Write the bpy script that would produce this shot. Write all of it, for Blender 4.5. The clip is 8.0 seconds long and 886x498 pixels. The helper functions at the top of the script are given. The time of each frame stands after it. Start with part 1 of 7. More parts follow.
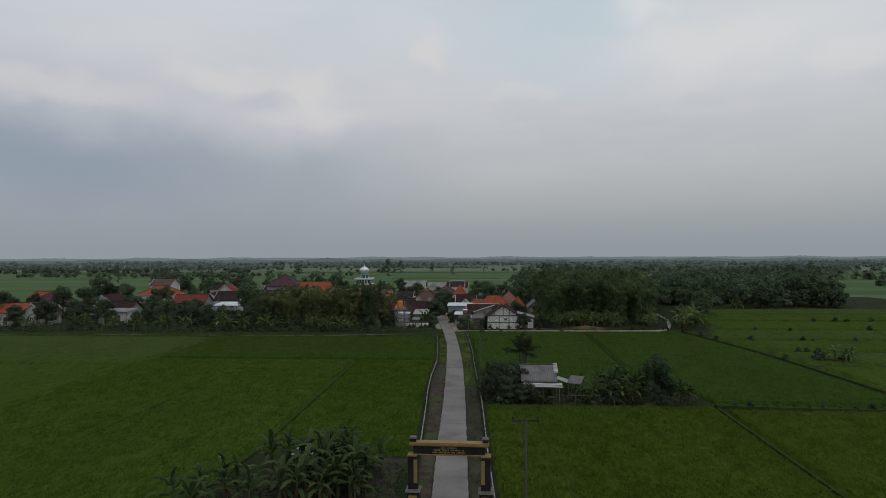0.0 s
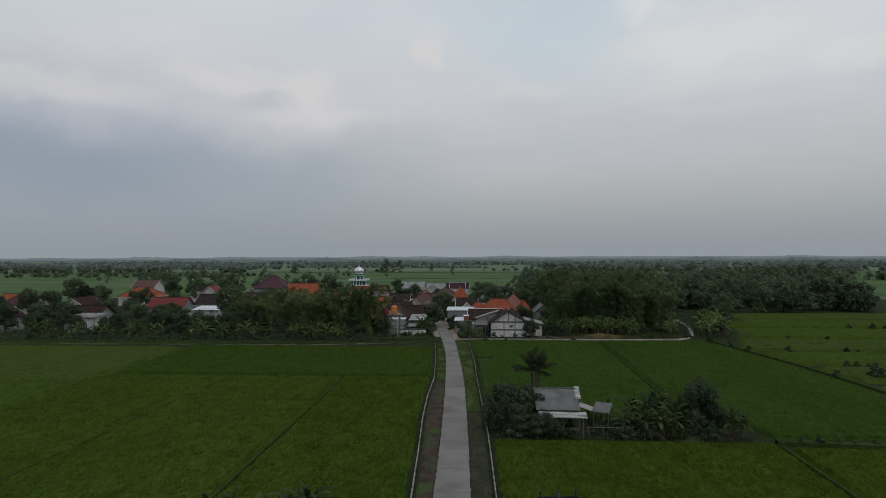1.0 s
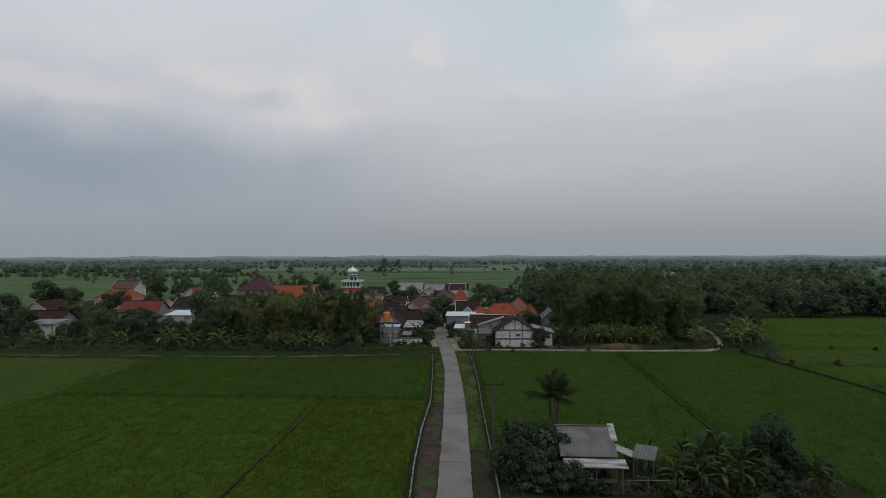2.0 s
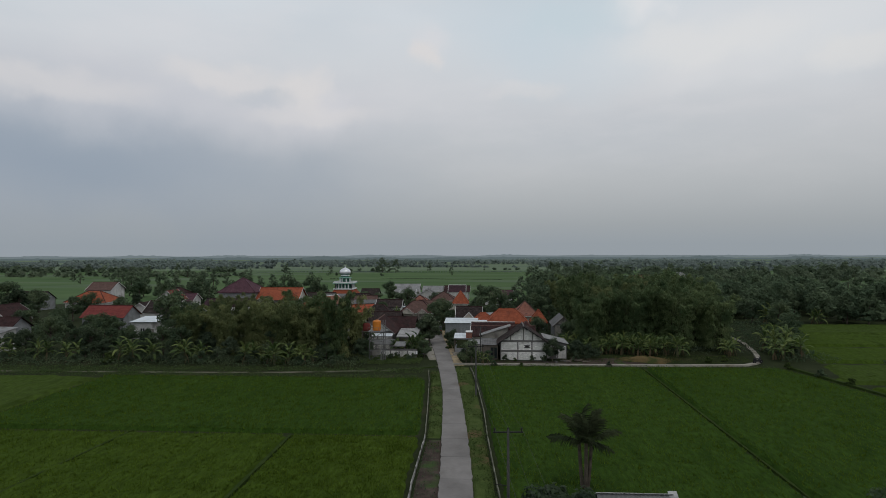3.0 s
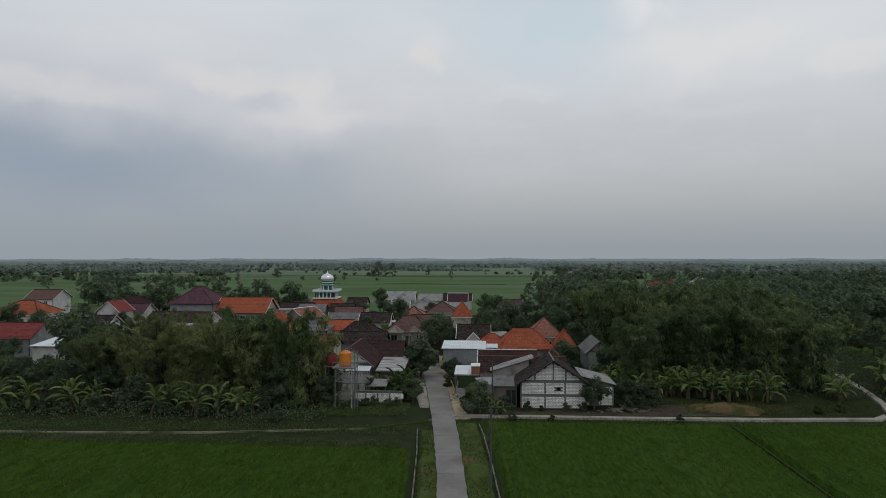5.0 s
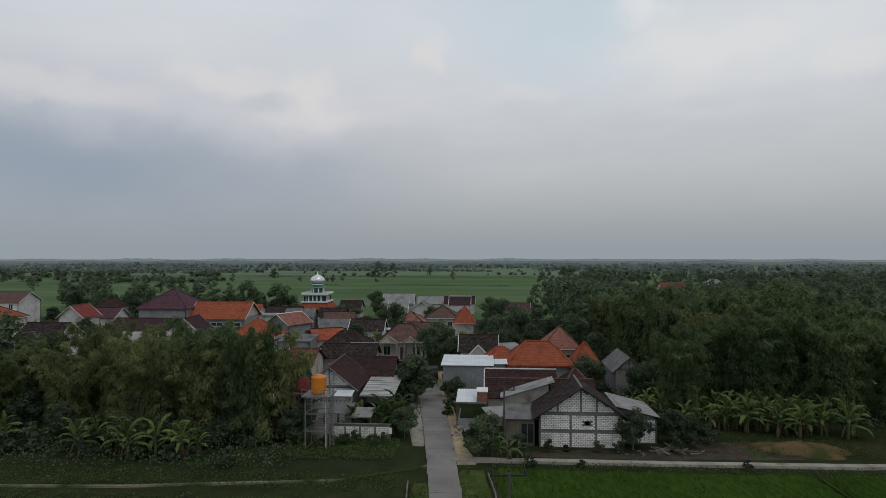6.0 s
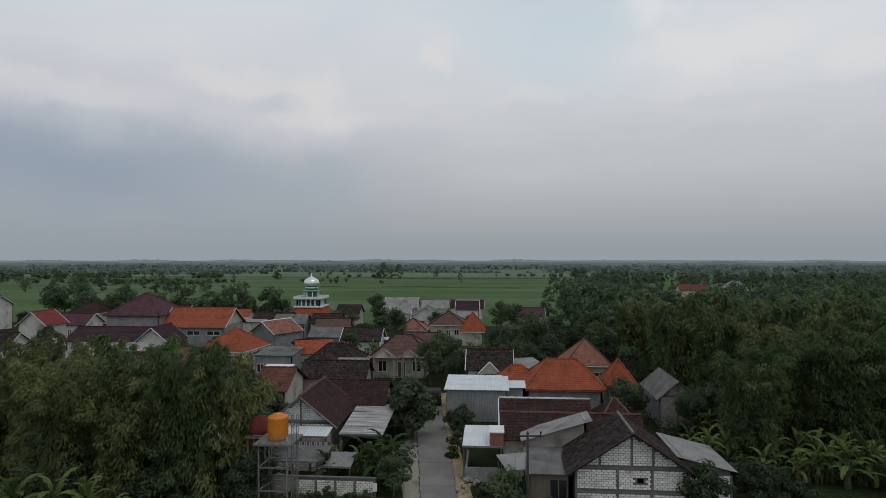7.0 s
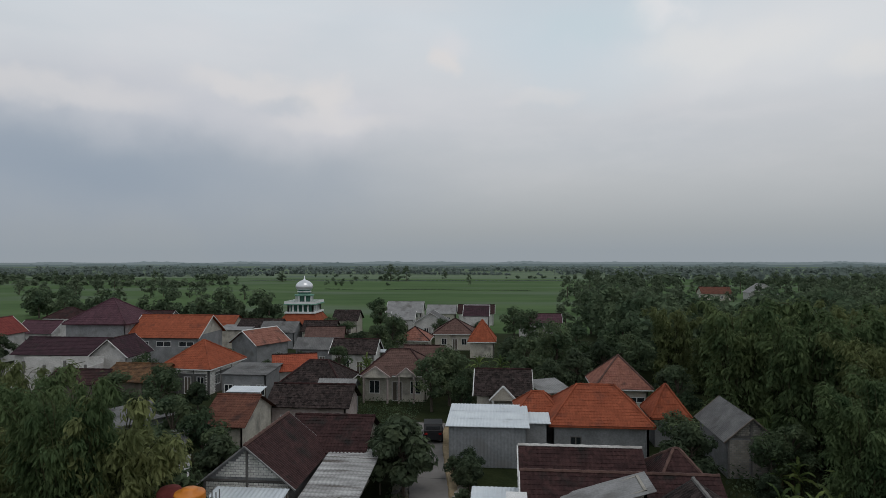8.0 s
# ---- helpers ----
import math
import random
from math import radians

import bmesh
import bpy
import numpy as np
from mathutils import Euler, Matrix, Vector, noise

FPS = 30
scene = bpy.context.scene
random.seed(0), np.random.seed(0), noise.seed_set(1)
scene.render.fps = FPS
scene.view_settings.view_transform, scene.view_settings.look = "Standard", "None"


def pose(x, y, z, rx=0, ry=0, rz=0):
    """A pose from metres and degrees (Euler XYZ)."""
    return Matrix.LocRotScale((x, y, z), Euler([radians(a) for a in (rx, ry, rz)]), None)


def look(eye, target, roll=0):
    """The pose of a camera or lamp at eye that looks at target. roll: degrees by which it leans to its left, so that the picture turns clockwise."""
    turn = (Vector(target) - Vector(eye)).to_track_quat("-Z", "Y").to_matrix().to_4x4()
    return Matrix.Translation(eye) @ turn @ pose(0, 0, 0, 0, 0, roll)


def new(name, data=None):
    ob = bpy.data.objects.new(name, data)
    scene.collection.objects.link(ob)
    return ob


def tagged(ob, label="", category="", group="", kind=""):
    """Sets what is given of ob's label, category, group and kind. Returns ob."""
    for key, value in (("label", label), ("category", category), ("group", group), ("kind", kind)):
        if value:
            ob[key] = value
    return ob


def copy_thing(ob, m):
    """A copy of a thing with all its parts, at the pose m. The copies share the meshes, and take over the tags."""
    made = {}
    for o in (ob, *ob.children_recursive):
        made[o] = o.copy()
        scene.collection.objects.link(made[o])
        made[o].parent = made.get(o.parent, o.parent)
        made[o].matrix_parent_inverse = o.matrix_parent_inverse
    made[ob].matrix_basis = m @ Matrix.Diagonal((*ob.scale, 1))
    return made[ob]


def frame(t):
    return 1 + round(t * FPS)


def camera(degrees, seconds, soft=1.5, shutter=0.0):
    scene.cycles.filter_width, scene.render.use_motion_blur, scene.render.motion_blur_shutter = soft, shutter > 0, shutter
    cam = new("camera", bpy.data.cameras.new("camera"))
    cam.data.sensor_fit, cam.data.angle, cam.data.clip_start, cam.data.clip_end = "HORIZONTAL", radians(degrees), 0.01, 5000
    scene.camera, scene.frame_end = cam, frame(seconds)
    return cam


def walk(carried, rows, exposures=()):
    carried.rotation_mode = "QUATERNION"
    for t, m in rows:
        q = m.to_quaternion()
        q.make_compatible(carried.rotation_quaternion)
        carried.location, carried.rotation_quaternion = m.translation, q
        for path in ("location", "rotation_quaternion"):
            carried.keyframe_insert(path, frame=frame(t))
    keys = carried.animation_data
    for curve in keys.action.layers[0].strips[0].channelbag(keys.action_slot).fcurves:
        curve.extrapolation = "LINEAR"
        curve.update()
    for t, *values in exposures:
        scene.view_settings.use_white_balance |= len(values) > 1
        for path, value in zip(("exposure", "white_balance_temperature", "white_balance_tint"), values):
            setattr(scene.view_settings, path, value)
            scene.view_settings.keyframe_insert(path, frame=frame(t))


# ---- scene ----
cam = camera(70.0, 8.0, soft=0.85)
# seconds, place in metres, yaw, pitch and roll in degrees
ROWS = [
    (0.0, 0.000, 0.000, 18.500, 3.900, -0.236, 0.250),
    (0.5, -0.350, 6.736, 18.467, 3.896, -0.285, 0.246),
    (1.0, -0.717, 13.598, 18.430, 3.892, -0.282, 0.229),
    (1.5, -1.097, 20.569, 18.386, 3.878, -0.305, 0.208),
    (3.0, -2.280, 41.987, 18.209, 3.794, -0.406, 0.161),
    (3.5, -2.677, 49.241, 18.129, 3.780, -0.408, 0.139),
    (4.0, -3.070, 56.528, 18.038, 3.781, -0.128, 0.109),
    (4.5, -3.454, 63.830, 17.934, 3.770, -0.115, 0.080),
    (6.0, -4.522, 85.679, 17.528, 3.943, -0.085, 0.033),
    (6.5, -4.839, 92.889, 17.359, 4.263, -0.062, 0.029),
    (7.0, -5.129, 100.039, 17.169, 4.629, 0.020, 0.048),
    (7.5, -5.390, 107.110, 16.960, 5.023, 0.068, 0.072),
    (8.0, -5.618, 114.088, 16.728, 5.472, 0.198, 0.099),
]
walk(cam, [(t, pose(x, y, z, 90 + pitch, roll, yaw)) for t, x, y, z, yaw, pitch, roll in ROWS], exposures=((0.0, -0.09), (1.5, -0.09), (3.0, 0.0), (8.0, 0.0)))


# ---------------------------------------------------------------- world and sun
def make_world():
    w = bpy.data.worlds.new("overcast_sky")
    scene.world = w
    w.use_nodes = True
    nt = w.node_tree
    nt.nodes.clear()
    N, L = nt.nodes.new, nt.links.new
    out, bg = N("ShaderNodeOutputWorld"), N("ShaderNodeBackground")
    sky = N("ShaderNodeTexSky")
    sky.sky_type, sky.sun_disc = "NISHITA", False
    sky.sun_elevation, sky.sun_rotation = radians(55), radians(150)
    sky.air_density, sky.dust_density = 1.5, 3.0
    dim = N("ShaderNodeVectorMath")
    dim.operation = "SCALE"
    dim.inputs["Scale"].default_value = 0.12
    L(sky.outputs[0], dim.inputs[0])
    tc, sep = N("ShaderNodeTexCoord"), N("ShaderNodeSeparateXYZ")
    L(tc.outputs["Generated"], sep.inputs[0])
    ramp = N("ShaderNodeValToRGB")
    L(sep.outputs["Z"], ramp.inputs[0])
    r = ramp.color_ramp
    r.elements[0].position, r.elements[0].color = 0.0, (0.308, 0.345, 0.380, 1)
    r.elements[1].position, r.elements[1].color = 1.0, (0.50, 0.53, 0.57, 1)
    for p, c in ((0.03, (0.345, 0.374, 0.398)), (0.10, (0.462, 0.482, 0.505)), (0.20, (0.590, 0.600, 0.625)), (0.34, (0.640, 0.680, 0.720)), (0.6, (0.56, 0.60, 0.64))):
        e = r.elements.new(p)
        e.color = (*c, 1)
    # large soft banks, stretched along the horizon
    def clouds(scale, stretch, offset, detail, lo, hi, rough=0.5):
        mp, nz, mr = N("ShaderNodeMapping"), N("ShaderNodeTexNoise"), N("ShaderNodeMapRange")
        mp.inputs["Scale"].default_value = (1, 1, stretch)
        mp.inputs["Location"].default_value = offset
        nz.inputs["Scale"].default_value, nz.inputs["Detail"].default_value = scale, detail
        nz.inputs["Roughness"].default_value = rough
        mr.inputs["From Min"].default_value, mr.inputs["From Max"].default_value = lo, hi
        L(tc.outputs["Generated"], mp.inputs[0])
        L(mp.outputs[0], nz.inputs["Vector"])
        L(nz.outputs[0], mr.inputs["Value"])
        return mr.outputs[0]
    def mix(fac, a, b, kind="MIX"):
        m = N("ShaderNodeMix")
        m.data_type, m.blend_type = "RGBA", kind
        for sock, v in ((m.inputs[0], fac), (m.inputs[6], a), (m.inputs[7], b)):
            if isinstance(v, (float, tuple)):
                sock.default_value = v
            else:
                L(v, sock)
        return m.outputs[2]
    def mul(a, b):
        m = N("ShaderNodeMath")
        m.operation = "MULTIPLY"
        for sock, v in ((m.inputs[0], a), (m.inputs[1], b)):
            if isinstance(v, float):
                sock.default_value = v
            else:
                L(v, sock)
        return m.outputs[0]
    high = N("ShaderNodeMapRange")
    high.inputs["From Min"].default_value, high.inputs["From Max"].default_value = 0.05, 0.2
    L(sep.outputs["Z"], high.inputs["Value"])
    c = mix(mul(mul(clouds(1.5, 3.2, (3.1, 1.0, 0.3), 3.0, 0.46, 0.66), 0.30), high.outputs[0]), ramp.outputs[0], (0.36, 0.43, 0.50, 1.0))
    c = mix(mul(mul(clouds(3.2, 2.6, (0.7, 4.0, 1.2), 5.0, 0.50, 0.74, 0.55), 0.35), high.outputs[0]), c, (0.72, 0.70, 0.72, 1.0))
    c = mix(mul(mul(clouds(9.0, 3.4, (2.7, 0.4, 3.2), 8.0, 0.48, 0.72, 0.6), 0.16), high.outputs[0]), c, (0.70, 0.69, 0.71, 1.0))
    # soft cloud banks: direction of the middle, half widths, colour, strength
    wob = N("ShaderNodeTexNoise")
    wob.inputs["Scale"].default_value, wob.inputs["Detail"].default_value = 4.5, 8.0
    L(tc.outputs["Generated"], wob.inputs["Vector"])
    shift = N("ShaderNodeVectorMath")
    shift.operation = "MULTIPLY_ADD"
    L(wob.outputs["Color"], shift.inputs[0])
    shift.inputs[1].default_value, shift.inputs[2].default_value = (0.26, 0.26, 0.15), (-0.13, -0.13, -0.075)
    bent = N("ShaderNodeVectorMath")
    L(tc.outputs["Generated"], bent.inputs[0])
    L(shift.outputs[0], bent.inputs[1])
    for mid, half, colour, much in (((-0.60, 0.80, 0.110), (0.50, 0.5, 0.105), (0.262, 0.318, 0.400, 1.0), 0.88),
                                    ((-0.42, 0.88, 0.205), (0.38, 0.5, 0.055), (0.600, 0.598, 0.640, 1.0), 0.6),
                                    ((0.12, 0.94, 0.330), (0.20, 0.5, 0.085), (0.560, 0.640, 0.700, 1.0), 0.8),
                                    ((0.42, 0.86, 0.300), (0.26, 0.5, 0.075), (0.700, 0.715, 0.735, 1.0), 0.8),
                                    ((-0.265, 0.93, 0.215), (0.05, 0.5, 0.040), (0.660, 0.655, 0.690, 1.0), 0.45),
                                    ((-0.09, 0.95, 0.290), (0.04, 0.5, 0.025), (0.700, 0.690, 0.710, 1.0), 0.6),
                                    ((0.33, 0.92, 0.245), (0.09, 0.5, 0.022), (0.690, 0.690, 0.705, 1.0), 0.5)):
        d, k, ln, fall = N("ShaderNodeVectorMath"), N("ShaderNodeVectorMath"), N("ShaderNodeVectorMath"), N("ShaderNodeMapRange")
        d.operation, k.operation, ln.operation, fall.interpolation_type = "SUBTRACT", "DIVIDE", "LENGTH", "SMOOTHSTEP"
        L(bent.outputs[0], d.inputs[0])
        d.inputs[1].default_value, k.inputs[1].default_value = mid, half
        L(d.outputs[0], k.inputs[0])
        L(k.outputs[0], ln.inputs[0])
        L(ln.outputs["Value"], fall.inputs["Value"])
        fall.inputs["From Min"].default_value, fall.inputs["From Max"].default_value = 0.0, 1.45
        fall.inputs["To Min"].default_value, fall.inputs["To Max"].default_value = much, 0.0
        c = mix(fall.outputs[0], c, colour)
    # smaller puffs with crisper, curled edges
    curl = N("ShaderNodeTexNoise")
    curl.inputs["Scale"].default_value, curl.inputs["Detail"].default_value = 16.0, 6.0
    L(tc.outputs["Generated"], curl.inputs["Vector"])
    nudge = N("ShaderNodeVectorMath")
    nudge.operation = "MULTIPLY_ADD"
    L(curl.outputs["Color"], nudge.inputs[0])
    nudge.inputs[1].default_value, nudge.inputs[2].default_value = (0.10, 0.10, 0.06), (-0.05, -0.05, -0.03)
    curled = N("ShaderNodeVectorMath")
    L(tc.outputs["Generated"], curled.inputs[0])
    L(nudge.outputs[0], curled.inputs[1])
    warm, grey = (0.720, 0.690, 0.680, 1.0), (0.480, 0.520, 0.570, 1.0)
    for mid, half, colour, much in (((-0.373, 0.895, 0.245), (0.090, 0.4, 0.022), warm, 0.55), ((-0.268, 0.935, 0.232), (0.040, 0.4, 0.030), warm, 0.70), ((-0.091, 0.954, 0.286), (0.028, 0.4, 0.020), warm, 0.75),
                                    ((0.225, 0.916, 0.340), (0.045, 0.4, 0.028), (0.76, 0.76, 0.77, 1.0), 0.8), ((0.302, 0.910, 0.283), (0.130, 0.4, 0.034), (0.74, 0.735, 0.73, 1.0), 0.6), ((0.472, 0.846, 0.246), (0.060, 0.4, 0.024), (0.73, 0.72, 0.71, 1.0), 0.6),
                                    ((-0.582, 0.784, 0.216), (0.110, 0.4, 0.022), warm, 0.45), ((-0.260, 0.944, 0.196), (0.100, 0.4, 0.018), warm, 0.40), ((0.071, 0.971, 0.230), (0.070, 0.4, 0.016), warm, 0.35),
                                    ((-0.320, 0.910, 0.222), (0.050, 0.4, 0.014), grey, 0.40), ((0.130, 0.930, 0.330), (0.090, 0.4, 0.030), (0.540, 0.640, 0.690, 1.0), 0.45)):
        d, k, ln, fall = N("ShaderNodeVectorMath"), N("ShaderNodeVectorMath"), N("ShaderNodeVectorMath"), N("ShaderNodeMapRange")
        d.operation, k.operation, ln.operation, fall.interpolation_type = "SUBTRACT", "DIVIDE", "LENGTH", "SMOOTHSTEP"
        L(curled.outputs[0], d.inputs[0])
        d.inputs[1].default_value, k.inputs[1].default_value = mid, half
        L(d.outputs[0], k.inputs[0])
        L(k.outputs[0], ln.inputs[0])
        L(ln.outputs["Value"], fall.inputs["Value"])
        fall.inputs["From Min"].default_value, fall.inputs["From Max"].default_value = 0.3, 1.35
        fall.inputs["To Min"].default_value, fall.inputs["To Max"].default_value = much, 0.0
        c = mix(fall.outputs[0], c, colour)
    c = mix(0.95, dim.outputs[0], c)
    L(c, bg.inputs[0])
    bg.inputs[1].default_value = 1.0
    L(bg.outputs[0], out.inputs[0])


make_world()
sun = new("sun", bpy.data.lights.new("sun", "SUN"))
sun.data.energy, sun.data.angle, sun.data.color = 0.5, radians(25), (1.0, 0.96, 0.9)
sun.matrix_world = look((40, 80, 120), (0, 120, 0))


# ---------------------------------------------------------------- materials
def surface(name, dark, light, scale=1.0, rough=0.85, bump=0.0, bump_scale=None, stain=None, stain_scale=0.25, stain_at=0.55,
            metal=0.0, vary=0.0, island=0.0, stretch=(1, 1, 1), spec=0.15, fine=0.35, thin=0.0, cell=0.0, grit=9.0):
    """Two-scale mottling between two colours, a patchy stain, grain in the bump; lengths in metres of the world."""
    m = bpy.data.materials.new(name)
    m.use_nodes = True
    nt = m.node_tree
    N, L = nt.nodes.new, nt.links.new
    b = nt.nodes["Principled BSDF"]
    b.inputs["Roughness"].default_value, b.inputs["Metallic"].default_value = rough, metal
    b.inputs["Specular IOR Level"].default_value = spec
    geo, mp = N("ShaderNodeNewGeometry"), N("ShaderNodeMapping")
    mp.inputs["Scale"].default_value = stretch
    L(geo.outputs["Position"], mp.inputs[0])

    def noise_tex(s, detail=4.0):
        n = N("ShaderNodeTexNoise")
        n.inputs["Scale"].default_value, n.inputs["Detail"].default_value = s, detail
        L(mp.outputs[0], n.inputs["Vector"])
        return n.outputs[0]

    def ranged(v, lo, hi):
        r = N("ShaderNodeMapRange")
        r.inputs["From Min"].default_value, r.inputs["From Max"].default_value = lo, hi
        L(v, r.inputs["Value"])
        return r.outputs[0]

    def mixed(fac, a, c):
        x = N("ShaderNodeMix")
        x.data_type = "RGBA"
        for sock, v in ((x.inputs[0], fac), (x.inputs[6], a), (x.inputs[7], c)):
            if isinstance(v, (float, tuple)):
                sock.default_value = v
            else:
                L(v, sock)
        return x.outputs[2]

    coarse, grain = ranged(noise_tex(scale), 0.3, 0.7), noise_tex(scale * grit, 3.0)
    col = mixed(coarse, (*dark, 1), (*light, 1))
    g = N("ShaderNodeHueSaturation")
    L(col, g.inputs["Color"])
    L(grained(nt, grain, 1 - fine, 1 + fine), g.inputs["Value"])
    col = g.outputs[0]
    if stain:
        col = mixed(ranged(noise_tex(stain_scale, 6.0), stain_at, stain_at + 0.14), col, (*stain, 1))
    if cell:
        vor, hc = N("ShaderNodeTexVoronoi"), N("ShaderNodeHueSaturation")
        vor.inputs["Scale"].default_value = 4.2
        L(geo.outputs["Position"], vor.inputs["Vector"])
        sepc = N("ShaderNodeSeparateColor")
        L(vor.outputs["Color"], sepc.inputs[0])
        L(grained(nt, sepc.outputs[0], 1 - cell, 1 + cell), hc.inputs["Value"])
        L(col, hc.inputs["Color"])
        col = hc.outputs[0]
    if vary or island:
        h = N("ShaderNodeHueSaturation")
        L(col, h.inputs["Color"])
        if island:
            L(grained(nt, geo.outputs["Random Per Island"], 1 - island, 1 + island), h.inputs["Value"])
        else:
            oi = N("ShaderNodeObjectInfo")
            L(grained(nt, oi.outputs["Random"], 1 - vary, 1 + vary), h.inputs["Value"])
        col = h.outputs[0]
        if vary and island:
            oi, h2 = N("ShaderNodeObjectInfo"), N("ShaderNodeHueSaturation")
            L(col, h2.inputs["Color"])
            L(grained(nt, oi.outputs["Random"], 1 - vary, 1 + vary), h2.inputs["Value"])
            L(grained(nt, oi.outputs["Random"], 0.5 + 0.05 * vary, 0.5 - 0.07 * vary), h2.inputs["Hue"])
            col = h2.outputs[0]
    L(col, b.inputs["Base Color"])
    if thin:
        tr, ms = N("ShaderNodeBsdfTranslucent"), N("ShaderNodeMixShader")
        ms.inputs[0].default_value = thin
        L(col, tr.inputs[0])
        L(b.outputs[0], ms.inputs[1])
        L(tr.outputs[0], ms.inputs[2])
        L(ms.outputs[0], nt.nodes["Material Output"].inputs[0])
    if bump:
        bn = N("ShaderNodeBump")
        bn.inputs["Strength"].default_value, bn.inputs["Distance"].default_value = 0.7, bump
        L(noise_tex(bump_scale or scale * 6, 5.0), bn.inputs["Height"])
        L(bn.outputs[0], b.inputs["Normal"])
    return m


def grained(nt, value, lo, hi):
    r = nt.nodes.new("ShaderNodeMapRange")
    r.inputs["To Min"].default_value, r.inputs["To Max"].default_value = lo, hi
    nt.links.new(value, r.inputs["Value"])
    return r.outputs[0]


M = {}
# ground and fields
M["earth"] = surface("earth_and_grass", (0.017, 0.024, 0.010), (0.030, 0.038, 0.016), 0.5, 0.95, 0.08, 3.0, (0.055, 0.048, 0.030), 0.12, 0.60, spec=0.04)
M["bare"] = surface("bare_soil", (0.036, 0.030, 0.024), (0.062, 0.054, 0.042), 0.7, 0.95, 0.06, 4.0, (0.05, 0.07, 0.025), 0.35, 0.52, spec=0.04)
M["verge_brown"] = surface("dry_verge", (0.040, 0.030, 0.026), (0.080, 0.062, 0.052), 0.9, 0.95, 0.08, 5.0, (0.045, 0.075, 0.025), 0.4, 0.54, spec=0.04)
M["verge_green"] = surface("grass_verge", (0.038, 0.060, 0.015), (0.065, 0.09, 0.026), 0.9, 0.95, 0.1, 5.0, (0.13, 0.085, 0.05), 0.22, 0.57, spec=0.04)
M["verge_dark"] = surface("weedy_verge", (0.034, 0.036, 0.022), (0.056, 0.054, 0.036), 0.9, 0.95, 0.1, 5.0, (0.06, 0.056, 0.045), 0.4, 0.58, spec=0.04)
# Haze over the farthest ground is put into this pale base colour.
M["haze_field"] = surface("haze_tinted_fields", (0.098, 0.138, 0.084), (0.138, 0.178, 0.114), 0.004, 0.95, 0.0, None, (0.09, 0.125, 0.095), 0.006, 0.55, stretch=(1, 4, 1), fine=0.1, spec=0.04)
M["bank"] = surface("dark_weedy_bank", (0.024, 0.040, 0.010), (0.038, 0.058, 0.016), 0.9, 0.95, 0.1, 5.0, spec=0.02)
M["mossy_kerb"] = surface("mossy_dark_kerb", (0.08, 0.085, 0.06), (0.20, 0.20, 0.16), 1.1, 0.95, 0.01, 9, (0.03, 0.04, 0.02), 0.8, 0.55, spec=0.03)
# The patchy second colour is a haze tint over the far fields.
M["far_field"] = surface("distant_fields_part_hazed", (0.050, 0.092, 0.034), (0.086, 0.134, 0.056), 0.009, 0.95, 0.0, None, (0.098, 0.132, 0.084), 0.007, 0.52, stretch=(1, 3, 1), fine=0.2, spec=0.04)


def rice(name, dark, light):
    return surface(name, dark, light, 0.11, bump=0.22, bump_scale=4.5, stain=(dark[0] * 0.78, dark[1] * 0.80, dark[2] * 0.8), stain_scale=0.7, stain_at=0.56, stretch=(1.0, 0.24, 1), spec=0.03, rough=1.0, fine=0.75, grit=30.0)


M["rice_mid"] = rice("rice_green", (0.035, 0.061, 0.0078), (0.045, 0.073, 0.010))
M["rice_dark"] = rice("rice_deep_green", (0.036, 0.056, 0.0062), (0.047, 0.069, 0.0085))
M["rice_deep"] = rice("rice_full_green", (0.0235, 0.050, 0.0075), (0.031, 0.060, 0.0095))
M["rice_light"] = rice("rice_light_green", (0.038, 0.062, 0.011), (0.046, 0.072, 0.0145))
M["blades"] = surface("rice_blades", (0.062, 0.102, 0.0115), (0.100, 0.150, 0.020), 0.5, 0.8, island=0.3, spec=0.03, thin=0.6)
M["concrete"] = surface("road_concrete", (0.158, 0.149, 0.142), (0.220, 0.208, 0.199), 0.35, 0.9, 0.006, 14, (0.125, 0.115, 0.105), 0.22, 0.58, vary=0.05, fine=0.12, spec=0.04)
M["kerb"] = surface("weathered_kerb_concrete", (0.11, 0.108, 0.10), (0.36, 0.35, 0.33), 1.6, 0.9, 0.01, 9, (0.06, 0.06, 0.045), 0.9, 0.52, spec=0.04)
M["path"] = surface("pale_path_concrete", (0.22, 0.205, 0.175), (0.32, 0.30, 0.26), 0.5, 0.92, 0.01, 7, (0.16, 0.145, 0.10), 0.35, 0.57, spec=0.04)
M["path_worn"] = surface("grassed_over_path", (0.13, 0.125, 0.09), (0.25, 0.235, 0.19), 0.3, 0.95, 0.01, 7, (0.030, 0.045, 0.014), 0.16, 0.43, spec=0.03)
M["sand"] = surface("sandy_roadside", (0.26, 0.20, 0.125), (0.36, 0.29, 0.19), 0.6, 0.95, 0.03, 6, (0.14, 0.125, 0.09), 0.4, 0.55, spec=0.04)
M["mound"] = surface("straw_brown_mound", (0.080, 0.060, 0.028), (0.125, 0.092, 0.044), 0.8, 0.95, 0.05, 7, (0.040, 0.050, 0.018), 0.5, 0.52, spec=0.03)
